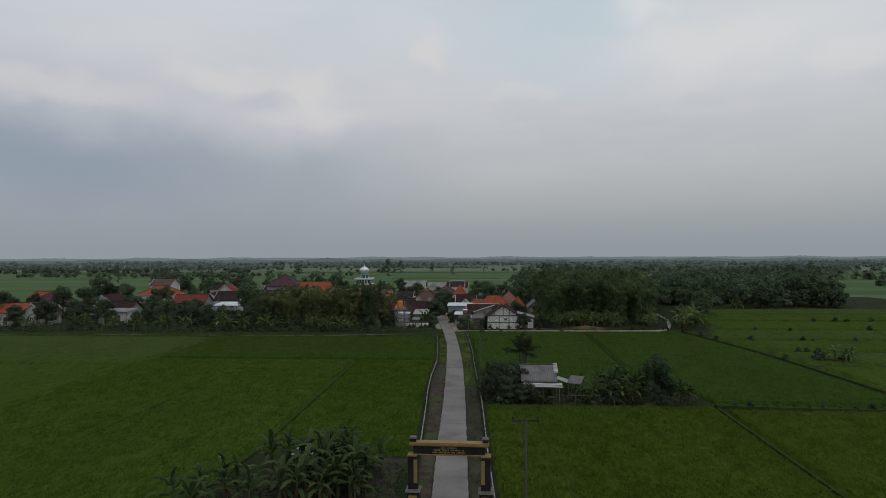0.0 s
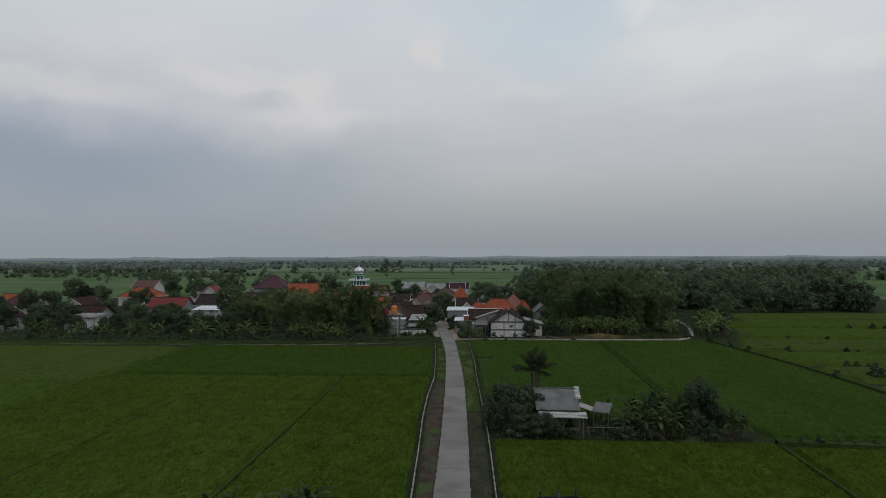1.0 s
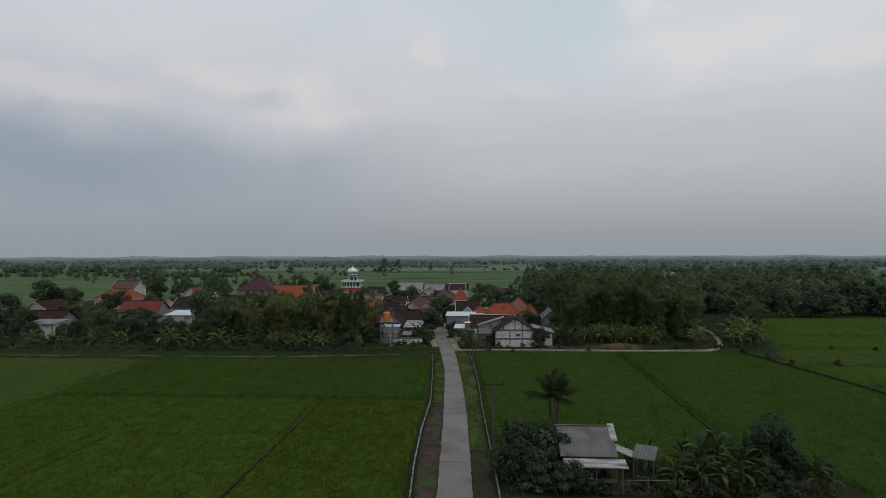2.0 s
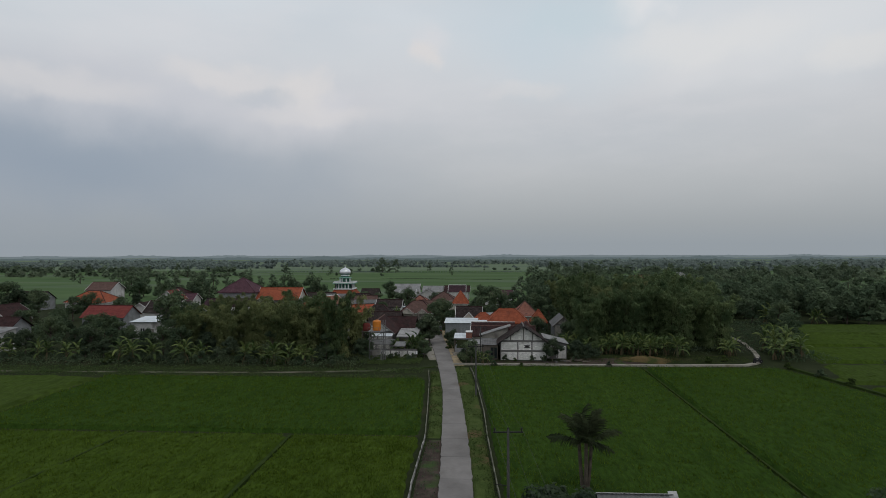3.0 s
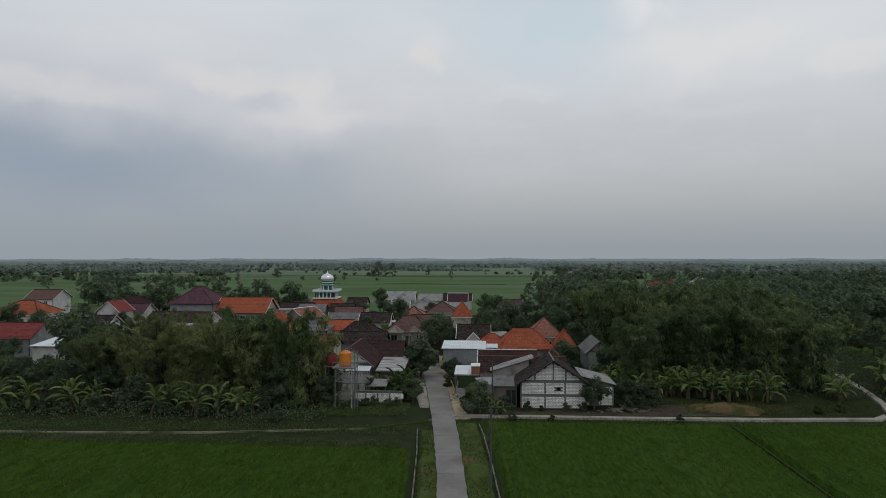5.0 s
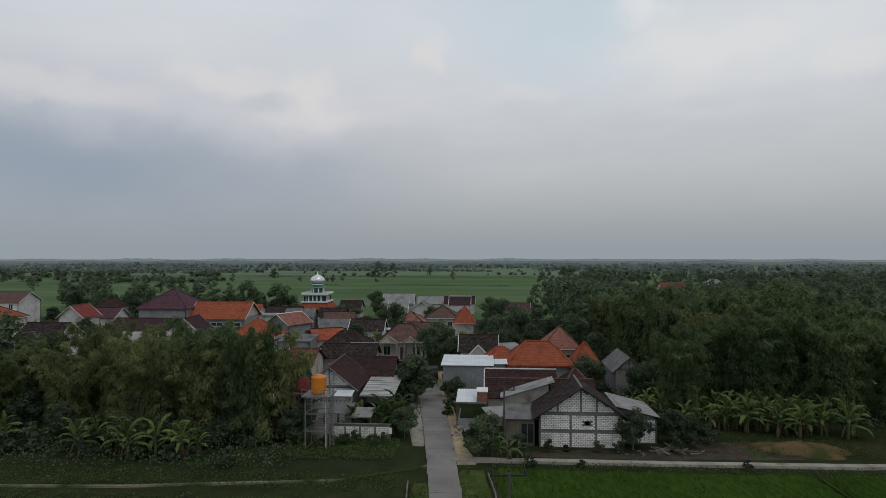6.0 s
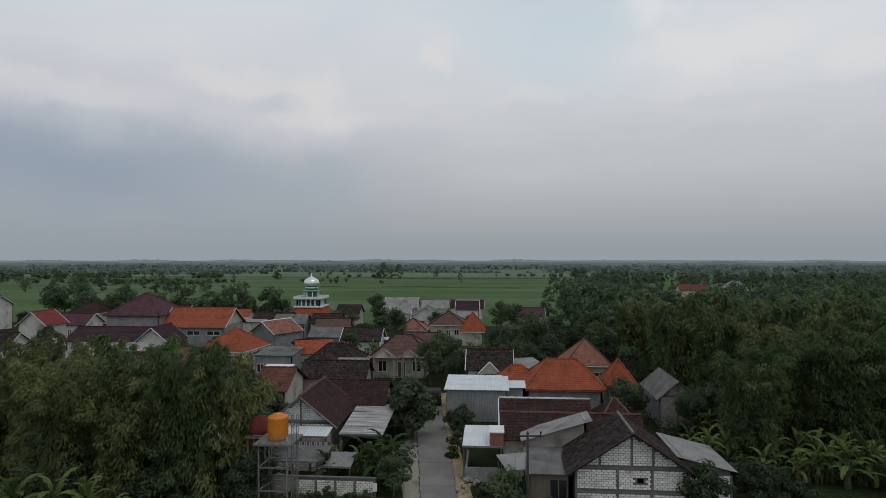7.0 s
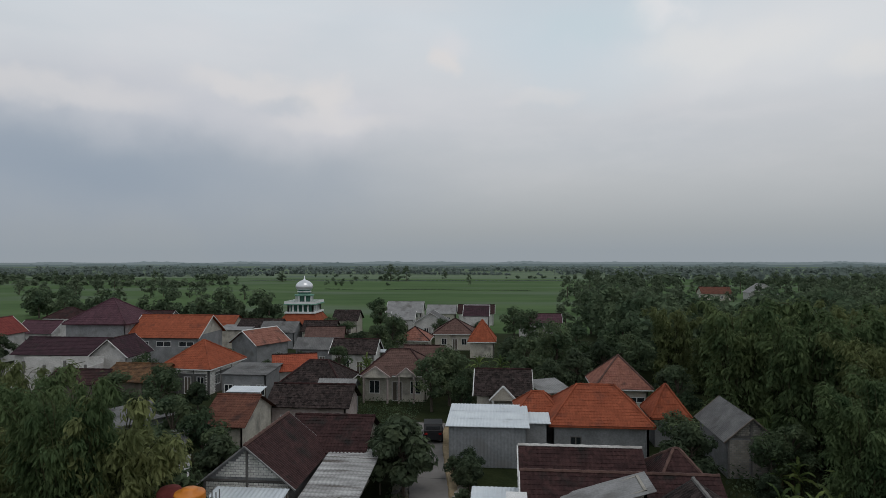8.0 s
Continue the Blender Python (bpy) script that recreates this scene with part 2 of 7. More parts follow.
# walls
M["block"] = surface("limestone_block", (0.66, 0.65, 0.62), (0.80, 0.79, 0.76), 1.6, 0.9, 0.006, 30, (0.36, 0.35, 0.325), 0.5, 0.6, island=0.13, fine=0.15)
M["mortar"] = surface("grey_mortar", (0.10, 0.097, 0.095), (0.15, 0.146, 0.142), 2, 0.95, 0.01, 20)
M["beam"] = surface("raw_concrete_beam", (0.13, 0.125, 0.12), (0.20, 0.19, 0.18), 1.5, 0.92, 0.006, 20, (0.11, 0.105, 0.1), 0.9, 0.57)
M["render"] = surface("grey_render", (0.19, 0.195, 0.20), (0.28, 0.286, 0.292), 0.8, 0.92, 0.005, 14, (0.17, 0.17, 0.165), 0.5, 0.57)
M["cream"] = surface("cream_painted_wall", (0.40, 0.375, 0.32), (0.52, 0.49, 0.425), 0.7, 0.85, 0.003, 14, (0.25, 0.235, 0.21), 0.6, 0.56)
M["white_wall"] = surface("white_painted_wall", (0.46, 0.45, 0.43), (0.60, 0.59, 0.57), 0.7, 0.85, 0.003, 14, (0.28, 0.265, 0.245), 0.5, 0.55)
M["pink_wall"] = surface("faded_pink_wall", (0.30, 0.25, 0.235), (0.42, 0.36, 0.34), 0.6, 0.9, 0.004, 14, (0.22, 0.19, 0.175), 0.5, 0.57)
M["trim"] = surface("white_trim_paint", (0.58, 0.58, 0.57), (0.70, 0.70, 0.69), 1.5, 0.7, 0.002, 20)
M["wood"] = surface("grey_old_wood", (0.10, 0.085, 0.07), (0.18, 0.155, 0.13), 2, 0.9, 0.01, 20, stretch=(1, 1, 0.2))
M["bamboo_pole"] = surface("dry_bamboo", (0.20, 0.17, 0.11), (0.32, 0.28, 0.19), 2, 0.7)
M["block_old"] = surface("weathered_block", (0.24, 0.225, 0.20), (0.34, 0.32, 0.285), 1.6, 0.9, 0.006, 30, (0.16, 0.15, 0.135), 0.5, 0.57, island=0.16, fine=0.15)
# roofs
def tiles(name, dark, light, stain, at=0.56, cell=0.3):
    return surface(name, dark, light, 1.3, 0.85, 0.008, 12, stain, 0.7, at, fine=0.22, cell=cell * 0.45)


M["tile_orange"] = tiles("new_orange_tiles", (0.22, 0.060, 0.031), (0.29, 0.083, 0.043), (0.165, 0.052, 0.032), 0.57, 0.25)
M["tile_red"] = tiles("red_tiles", (0.25, 0.062, 0.035), (0.34, 0.090, 0.050), (0.16, 0.055, 0.04), 0.6)
M["tile_brown"] = tiles("dark_brown_tiles", (0.031, 0.016, 0.016), (0.052, 0.026, 0.025), (0.022, 0.018, 0.017), 0.54, 0.6)
M["tile_mossy"] = tiles("mossy_dark_tiles", (0.021, 0.016, 0.015), (0.043, 0.031, 0.029), (0.070, 0.066, 0.060), 0.62, 1.5)
M["tile_purple"] = tiles("maroon_tiles", (0.064, 0.032, 0.042), (0.095, 0.046, 0.058), (0.055, 0.03, 0.034))
M["tile_plum"] = tiles("dark_plum_tiles", (0.036, 0.019, 0.025), (0.058, 0.030, 0.038), (0.030, 0.020, 0.022), 0.54, 0.4)
M["tile_crimson"] = tiles("dark_red_tiles", (0.15, 0.036, 0.033), (0.20, 0.05, 0.042), (0.10, 0.032, 0.03), 0.57, 0.3)
M["tile_straw"] = tiles("straw_brown_old_tiles", (0.085, 0.046, 0.024), (0.14, 0.078, 0.040), (0.055, 0.034, 0.022), 0.52, 0.9)
M["tile_rust"] = tiles("rust_brown_tiles", (0.10, 0.042, 0.030), (0.15, 0.065, 0.045), (0.06, 0.032, 0.026), 0.55, 0.35)
M["wire"] = surface("dark_wire", (0.02, 0.02, 0.02), (0.03, 0.03, 0.03), 1, 0.8)
M["tile_pink"] = tiles("faded_red_tiles", (0.19, 0.082, 0.060), (0.27, 0.125, 0.095), (0.11, 0.06, 0.05), 0.55)
M["tile_taupe"] = tiles("brown_clay_tiles", (0.088, 0.052, 0.045), (0.13, 0.078, 0.066), (0.08, 0.05, 0.042))
M["asbestos"] = surface("grey_fibre_cement", (0.19, 0.19, 0.19), (0.27, 0.27, 0.268), 0.8, 0.9, 0.004, 20, (0.14, 0.135, 0.13), 0.5, 0.56)
M["asbestos_dark"] = surface("dark_fibre_cement", (0.105, 0.105, 0.105), (0.17, 0.17, 0.168), 0.8, 0.9, 0.004, 20, (0.07, 0.068, 0.065), 0.5, 0.55)
M["tin_white"] = surface("pale_zinc_sheet", (0.50, 0.545, 0.58), (0.62, 0.665, 0.69), 0.6, 0.5, 0.003, 10, (0.44, 0.45, 0.45), 0.5, 0.62, metal=0.0, spec=0.5, fine=0.08)
M["tin_worn"] = surface("worn_zinc_sheet", (0.17, 0.165, 0.16), (0.48, 0.48, 0.475), 1.4, 0.7, 0.006, 10, (0.10, 0.085, 0.075), 1.3, 0.55, stretch=(0.3, 2.2, 1))
M["zinc_wall"] = surface("grey_zinc_wall", (0.17, 0.18, 0.188), (0.25, 0.262, 0.272), 0.5, 0.7, 0.003, 12, (0.19, 0.19, 0.19), 0.4, 0.58)
# fixtures
M["tank"] = surface("orange_plastic", (0.54, 0.165, 0.012), (0.62, 0.205, 0.020), 1.2, 0.45, 0.0, None, (0.42, 0.15, 0.03), 1.2, 0.66, spec=0.5, fine=0.06)
M["steel"] = surface("grey_steel", (0.15, 0.15, 0.15), (0.24, 0.24, 0.24), 3, 0.6, metal=0.3)
M["pole"] = surface("concrete_pole", (0.06, 0.06, 0.058), (0.10, 0.10, 0.096), 1.5, 0.9, 0.004, 20)
M["black"] = surface("black_paint", (0.012, 0.011, 0.011), (0.028, 0.026, 0.025), 1.5, 0.6, 0.002, 20)
M["gold"] = surface("mustard_paint", (0.21, 0.14, 0.055), (0.28, 0.19, 0.08), 1.2, 0.7, 0.002, 20, (0.28, 0.18, 0.05), 1.2, 0.62)
M["dome"] = surface("silver_dome", (0.62, 0.64, 0.66), (0.74, 0.76, 0.78), 1, 0.3, metal=0.55, spec=0.6, fine=0.06)
M["mint"] = surface("mint_paint", (0.13, 0.27, 0.21), (0.20, 0.36, 0.29), 0.9, 0.8, fine=0.1)
# Darker copy of the mint: shade inside the open tower, put into colour.
M["mint_shaded"] = surface("mint_paint_in_shade", (0.05, 0.13, 0.10), (0.085, 0.19, 0.15), 0.9, 0.85, fine=0.1)
M["white"] = surface("white_paint", (0.64, 0.66, 0.65), (0.74, 0.75, 0.74), 1, 0.75, fine=0.1)
M["car"] = surface("dark_car_paint", (0.012, 0.013, 0.015), (0.018, 0.019, 0.021), 1, 0.5, spec=0.25)
M["cable"] = surface("grey_cable", (0.05, 0.05, 0.05), (0.08, 0.08, 0.08), 1, 0.7)
M["rubber"] = surface("black_rubber", (0.012, 0.012, 0.012), (0.02, 0.02, 0.02), 3, 0.9)
M["red_lamp"] = surface("red_plastic", (0.20, 0.01, 0.01), (0.26, 0.015, 0.015), 3, 0.4)
M["glass"] = surface("dark_window_glass", (0.018, 0.022, 0.026), (0.03, 0.036, 0.04), 1, 0.12, spec=0.7)
# plants
# Leaf blues below are raised a little: faint haze put into base colours.
def leafy(name, dark, light, vary=0.22, island=0.30, scale=0.6):
    return surface(name, dark, light, scale, 0.7, 0.0, vary=vary, island=island, spec=0.05, fine=0.22, thin=0.5)


# Metre-wide light and dark patches put bright tips and shaded gaps into the colour.
M["bamboo"] = leafy("bamboo_leaves", (0.096, 0.128, 0.056), (0.226, 0.256, 0.112), island=0.2, scale=0.42)
M["bamboo_dark"] = leafy("dark_bamboo_leaves", (0.072, 0.118, 0.056), (0.178, 0.232, 0.104), island=0.2, scale=0.42)
M["leaf_wood"] = leafy("woodland_leaves", (0.060, 0.096, 0.058), (0.118, 0.160, 0.092), 0.25, 0.4, 0.2)
M["leaf"] = leafy("broad_leaves", (0.056, 0.090, 0.054), (0.124, 0.164, 0.088), scale=0.5)
M["leaf_dark"] = leafy("dark_leaves", (0.052, 0.076, 0.050), (0.092, 0.122, 0.070))
# Far leaves are lightened, so distance haze sits in their base colour.
M["leaf_far_haze"] = leafy("haze_lightened_far_leaves", (0.088, 0.122, 0.080), (0.130, 0.166, 0.104), 0.25, 0.35, 0.1)
M["banana"] = surface("banana_leaves", (0.030, 0.056, 0.018), (0.068, 0.104, 0.034), 0.6, 0.5, vary=0.45, island=0.2, spec=0.14, fine=0.25, thin=0.35)
M["banana_light"] = surface("fresh_banana_leaves", (0.068, 0.112, 0.034), (0.134, 0.186, 0.058), 0.6, 0.5, vary=0.4, island=0.2, spec=0.18, fine=0.25, thin=0.35)
M["palm"] = leafy("palm_fronds", (0.036, 0.050, 0.026), (0.066, 0.080, 0.040), 0.2, 0.3)
M["grass"] = leafy("grass_blades", (0.036, 0.062, 0.018), (0.066, 0.095, 0.030), 0.2, 0.4)
M["lush"] = leafy("lush_grass_blades", (0.060, 0.098, 0.032), (0.105, 0.150, 0.054), 0.2, 0.3)
M["dry_grass"] = leafy("dry_grass_blades", (0.075, 0.075, 0.028), (0.13, 0.115, 0.05), 0.2, 0.4)
M["dry_leaf"] = leafy("dry_leaves", (0.13, 0.10, 0.06), (0.19, 0.15, 0.09), 0.2, 0.3)
M["bark"] = surface("grey_brown_bark", (0.06, 0.05, 0.04), (0.12, 0.10, 0.08), 2, 0.95, 0.02, 12)
M["culm"] = surface("green_brown_culms", (0.035, 0.042, 0.020), (0.075, 0.075, 0.038), 2, 0.8)
M["stem"] = surface("banana_stem", (0.055, 0.060, 0.030), (0.10, 0.10, 0.055), 2, 0.8)
# Woods farther off: haze painted as a pale grey-green leaf colour.
M["haze_wood"] = leafy("haze_tinted_far_woods", (0.175, 0.215, 0.198), (0.21, 0.25, 0.23), 0.08, 0.08, 0.02)


# ---------------------------------------------------------------- mesh helpers
def mesh_of(name, verts, faces, material, smooth=False):
    me = bpy.data.meshes.new(name)
    me.from_pydata([tuple(v) for v in verts], [], faces)
    me.materials.append(material)
    if smooth:
        me.shade_smooth()
    me.update()
    return me


def part(name, shape, material, parent=None, label="", smooth=False):
    """Links a shape (verts, faces), or a ready mesh, as one object under a thing or a part."""
    me = shape if isinstance(shape, bpy.types.Mesh) else mesh_of(name, shape[0], shape[1], material, smooth)
    ob = new(name, me)
    ob.parent = parent
    return tagged(ob, label)


def thing(name, m, label, category, group="", kind=""):
    ob = new(name)
    ob.empty_display_size = 0.3
    ob.matrix_basis = m
    return tagged(ob, label, category, group, kind)


def join(*shapes):
    v, f = [], []
    for a, b in shapes:
        n = len(v)
        v += list(a)
        f += [tuple(i + n for i in q) for q in b]
    return v, f


def moved(shape, m):
    return [m @ Vector(v) for v in shape[0]], shape[1]


def box(x0, y0, z0, x1, y1, z1):
    v = [(x0, y0, z0), (x1, y0, z0), (x1, y1, z0), (x0, y1, z0), (x0, y0, z1), (x1, y0, z1), (x1, y1, z1), (x0, y1, z1)]
    return v, [(0, 3, 2, 1), (4, 5, 6, 7), (0, 1, 5, 4), (1, 2, 6, 5), (2, 3, 7, 6), (3, 0, 4, 7)]


def prism(poly, depth):
    """A polygon in the xz plane, pushed out along y from 0 to depth."""
    n = len(poly)
    v = [(x, 0, z) for x, z in poly] + [(x, depth, z) for x, z in poly]
    f = [tuple(range(n)), tuple(range(2 * n - 1, n - 1, -1))]
    f += [(i + n, (i + 1) % n + n, (i + 1) % n, i) for i in range(n)]
    return v, f


def tube(points, radii, sides=6, caps=True):
    v, f = [], []
    pts = [Vector(p) for p in points]
    for i, p in enumerate(pts):
        d = (pts[min(i + 1, len(pts) - 1)] - pts[max(i - 1, 0)]).normalized()
        a = d.orthogonal().normalized() if abs(d.z) < 0.9 else Vector((1, 0, 0)).cross(d).normalized()
        b = d.cross(a)
        r = radii[i] if isinstance(radii, (list, tuple)) else radii
        for k in range(sides):
            t = 2 * math.pi * k / sides
            v.append(p + (a * math.cos(t) + b * math.sin(t)) * r)
    for i in range(len(pts) - 1):
        for k in range(sides):
            f.append((i * sides + k, i * sides + (k + 1) % sides, (i + 1) * sides + (k + 1) % sides, (i + 1) * sides + k))
    if caps:
        f += [tuple(range(sides - 1, -1, -1)), tuple(range((len(pts) - 1) * sides, len(pts) * sides))]
    return v, f


def lathe(profile, sides=24):
    """Turns (radius, z) pairs round the z axis."""
    v, f = [], []
    for r, z in profile:
        for k in range(sides):
            t = 2 * math.pi * k / sides
            v.append((r * math.cos(t), r * math.sin(t), z))
    for i in range(len(profile) - 1):
        for k in range(sides):
            f.append((i * sides + k, i * sides + (k + 1) % sides, (i + 1) * sides + (k + 1) % sides, (i + 1) * sides + k))
    f += [tuple(range(sides - 1, -1, -1)), tuple(range((len(profile) - 1) * sides, len(profile) * sides))]
    return v, f


def lerp(x, xs, ys):
    return float(np.interp(x, xs, ys))


def ground_z(y):
    """The land is level as far as the village; its gentle fall behind is shaped to fit the horizon in the camera's
    view.
    """
    return lerp(y, (0, 175, 250, 400, 4600), (0, 0, -2.0, -4.6, -66))


# ---------------------------------------------------------------- ground
def make_ground():
    xs = np.unique(np.r_[np.linspace(-4400, -200, 22), np.linspace(-200, 200, 81), np.linspace(200, 4400, 22)])
    ys = np.unique(np.r_[np.linspace(-600, 0, 10), np.linspace(0, 260, 70), np.linspace(260, 700, 40), np.linspace(700, 4600, 40)])
    v, f = [], []
    for j, y in enumerate(ys):
        for i, x in enumerate(xs):
            near = abs(x) < 200 and y < 260
            z = ground_z(y) + (0.06 * noise.noise((x * 0.3, y * 0.3, 0)) - 0.04 if near else 0)
            v.append((x, y, z))
            if i and j:
                a = j * len(xs) + i
                f.append((a - 1 - len(xs), a - len(xs), a, a - 1))
    ob = part("ground", (v, f), M["earth"], smooth=True)
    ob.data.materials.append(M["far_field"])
    ob.data.materials.append(M["haze_field"])
    # Ground beyond the village gets the haze-tinted colours, paler past 700 m.
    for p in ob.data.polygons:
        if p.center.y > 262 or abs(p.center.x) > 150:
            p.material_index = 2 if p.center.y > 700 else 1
    tagged(ob, "wide flat farmland of soil, weeds and green fields", "ground", kind="structure")


make_ground()


def field(label, material, y0, y1, x0, x1, step, top=0.34, rough=0.10, blades=0.0):
    """A standing crop as a low shaggy slab; x0 and x1 may be functions of y."""
    fa = x0 if callable(x0) else (lambda y: x0)
    fb = x1 if callable(x1) else (lambda y: x1)
    ny = max(2, int((y1 - y0) / step))
    nx = max(2, int((fb((y0 + y1) / 2) - fa((y0 + y1) / 2)) / step))
    v, f = [], []
    for j in range(ny + 1):
        y = y0 + (y1 - y0) * j / ny
        a, b = fa(y), fb(y)
        for i in range(nx + 1):
            rim = i in (0, nx) or j in (0, ny)
            x = a + (b - a) * i / nx
            wob = noise.noise((x * 0.45, y * 0.45, 3.0))
            jx = 0.28 * noise.noise((y * 0.9, x * 0.05, 7.0)) if i in (0, nx) else random.uniform(-0.3, 0.3) * step
            jy = 0.28 * noise.noise((x * 0.9, y * 0.05, 9.0)) if j in (0, ny) else random.uniform(-0.3, 0.3) * step
            z = -0.1 if rim else top + rough * (0.9 * wob + random.uniform(-1, 1) * 0.65)
            v.append((x + jx, y + jy, z + ground_z(y)))
            if i and j:
                c = j * (nx + 1) + i
                f.append((c - nx - 2, c - nx - 1, c, c - 1))
    ob = part("rice_field", (v, f), material)
    if blades:
        n = int((y1 - y0) * (fb((y0 + y1) / 2) - fa((y0 + y1) / 2)) * blades)
        ty = np.random.uniform(y0 + 0.3, y1 - 0.3, n)
        row = np.round(np.random.random(n) * 400) / 400
        tx = np.array([fa(b) + 0.3 + (fb(b) - fa(b) - 0.6) * r for b, r in zip(ty, row)])
        lean = np.random.normal(size=(n, 2)) * 0.13
        w = np.random.uniform(0.025, 0.06, n)
        h = np.random.uniform(0.16, 0.34, n)
        c = np.cos(np.random.uniform(0, 3.14, n)) * w
        bv = np.stack([np.stack([tx - c, ty - w, np.full(n, top - 0.08)], 1), np.stack([tx + c, ty + w, np.full(n, top - 0.08)], 1), np.stack([tx + lean[:, 0], ty + lean[:, 1], top - 0.08 + h], 1)], 1).reshape(-1, 3)
        me = bpy.data.meshes.new("rice_blades")
        me.from_pydata(bv.tolist(), [], np.arange(3 * n).reshape(-1, 3).tolist())
        me.materials.append(M["blades"])
        tagged(part("rice_blades", me, None, ob), kind="stuff")
    return tagged(ob, label, "rice field", "rice fields along the road", "stuff")


KERB_L = ((0, 30, 47, 60, 72.7, 80, 90, 101.5, 110, 120.7, 126, 132.4), (-3.6, -4.9, -5.7, -6.27, -7.0, -7.5, -7.9, -7.97, -8.55, -9.35, -9.75, -10.4))
KERB_R = ((0, 30, 46.7, 57, 68, 75.7, 101.6, 110.5, 122.8, 131, 134.5), (2.3, 1.2, 0.53, 0.06, -0.31, -0.6, -2.08, -2.42, -3.26, -3.95, -4.4))
ROAD = ((-30, 0, 30, 47.6, 60, 72.8, 92.4, 101, 112, 119.3, 130.3, 138, 146.7, 157.2, 166.8, 172, 180, 195, 215, 240),
        (0.9, -0.6, -2.0, -2.77, -3.29, -3.74, -4.64, -5.14, -5.85, -6.42, -7.44, -8.3, -9.36, -10.75, -12.2, -12.7, -12.6, -12.0, -12.3, -13))
HALF = ((0, 60, 100, 120, 135, 150, 167, 240), (1.36, 1.36, 1.24, 1.08, 1.2, 1.3, 1.45, 1.3))


def kl(y):
    return lerp(y, *KERB_L)


def kr(y):
    return lerp(y, *KERB_R)


def canal(y):
    return lerp(y, (40, 81.6, 99, 111.8, 129.8, 137), (51.5, 49.2, 47.7, 46.2, 42.7, 40.5))


G, DK, LT = M["rice_mid"], M["rice_dark"], M["rice_light"]
field("green young rice beside the road", G, 55.5, 100.9, -20.62, lambda y: kl(y) - 0.45, 0.42, blades=46)
field("even deep green rice before the village", M["rice_deep"], 101.9, 126.6, -54.7, lambda y: kl(y) - 0.5, 0.55, blades=22)
field("green rice with faint tractor lines", G, 20, 100.9, -54.8, lambda y: lerp(y, (20, 38, 48, 56), (-24, -22.5, -21.3, -20.95)), 0.55, blades=26)
field("deep green rice behind a low bank", G, 20, 95, -135, -55.5, 0.9)
field("pale green rice nearer to harvest", LT, 95.5, 126.0, -135, -55.4, 0.9)
field("dark green rice beside the kerb", DK, 36, 73.3, lambda y: kr(y) + 0.35, 25.65, 0.42, blades=46)
field("dark green rice behind a soil bank", DK, 36, 72.2, 26.3, lambda y: canal(y) - 0.6, 0.55, blades=36)
field("dark green rice behind a soil bank", DK, 36, 80, lambda y: canal(y) + 1.4, 110, 0.9)
field("even green rice before the white house", M["rice_deep"], 81.2, 135.6, lambda y: kr(y) + 0.35, 20.52, 0.5, blades=14)
field("even green rice before the bamboo", M["rice_deep"], 75.2, 135.8, lambda y: lerp(y, (75, 80, 82), (26.4, 25.5, 20.92)), lambda y: canal(y) - 0.8, 0.6, blades=14)
for k, (a, b, c) in enumerate(((82, 99, G), (100.4, 112, LT), (113.5, 125, G), (126.6, 140, LT), (141.5, 156, G), (157.5, 172, G), (173, 191, LT))):
    field("strip of green rice between shrubby banks", c, a, b, (lambda y: canal(y) + 1.6 if y < 130 else 45.5 + (y - 130) * 0.24), 150, 1.0)


def strip(name, material, label, left, right, y0, y1, z, step=1.2, rough=0.03, category="verge"):
    """A band of ground between two lines, as a thin raised sheet with skirts."""
    n = max(2, int((y1 - y0) / step))
    m = 5
    v, f = [], []
    for j in range(n + 1):
        y = y0 + (y1 - y0) * j / n
        a, b = left(y), right(y)
        for i in range(m + 1):
            rim = i in (0, m) or j in (0, n)
            v.append((a + (b - a) * i / m + (noise.noise((y * 1.7, i, 2.0)) * 0.12 if 0 < i < m else noise.noise((y * 0.8, i, 5.0)) * 0.10), y,
                      (-0.08 if rim else z + random.uniform(-rough, rough)) + ground_z(y)))
            if i and j:
                c = j * (m + 1) + i
                f.append((c - m - 2, c - m - 1, c, c - 1))
    return tagged(part(name, (v, f), material), label, category, kind="structure")


def rl(y):
    return lerp(y, *ROAD) - lerp(y, *HALF)


def rr(y):
    return lerp(y, *ROAD) + lerp(y, *HALF)


strip("verge", M["verge_brown"], "dry brown verge of soil and weeds", lambda y: kl(y) + 0.2, lambda y: rl(y) + 0.1, 20, 101, 0.06)
strip("verge", M["verge_green"], "grassy green verge with a brown patch", lambda y: kl(y) + 0.2, lambda y: rl(y) + 0.1, 101, 133, 0.12)
strip("verge", M["verge_dark"], "dark weedy verge along the kerb", lambda y: rr(y) - 0.1, lambda y: kr(y) - 0.2, 20, 84, 0.06)
strip("verge", M["verge_green"], "bright grassy verge with dry patches", lambda y: rr(y) - 0.1, lambda y: kr(y) - 0.2, 84, 136, 0.12)
strip("pavement", M["sand"], "pale sandy shoulder beside the village road", lambda y: rr(y) - 0.1, lambda y: rr(y) + lerp(y, (137, 141, 150, 165, 176), (2.0, 1.3, 1.1, 0.9, 0.5)), 136.6, 176, 0.07, category="pavement")
strip("pavement", M["path"], "worn concrete apron beside the village road", lambda y: rl(y) - lerp(y, (141, 147, 158, 166), (1.2, 1.5, 1.3, 0.5)), lambda y: rl(y) + 0.1, 141, 168, 0.06, category="pavement")
strip("ground_patch", M["bare"], "bare brown soil under the banana plants", lambda y: lerp(y, (30, 50, 55), (-21.5, -20.6, -15)), lambda y: kl(y) - 0.4, 25, 55.2, 0.05, category="ground")
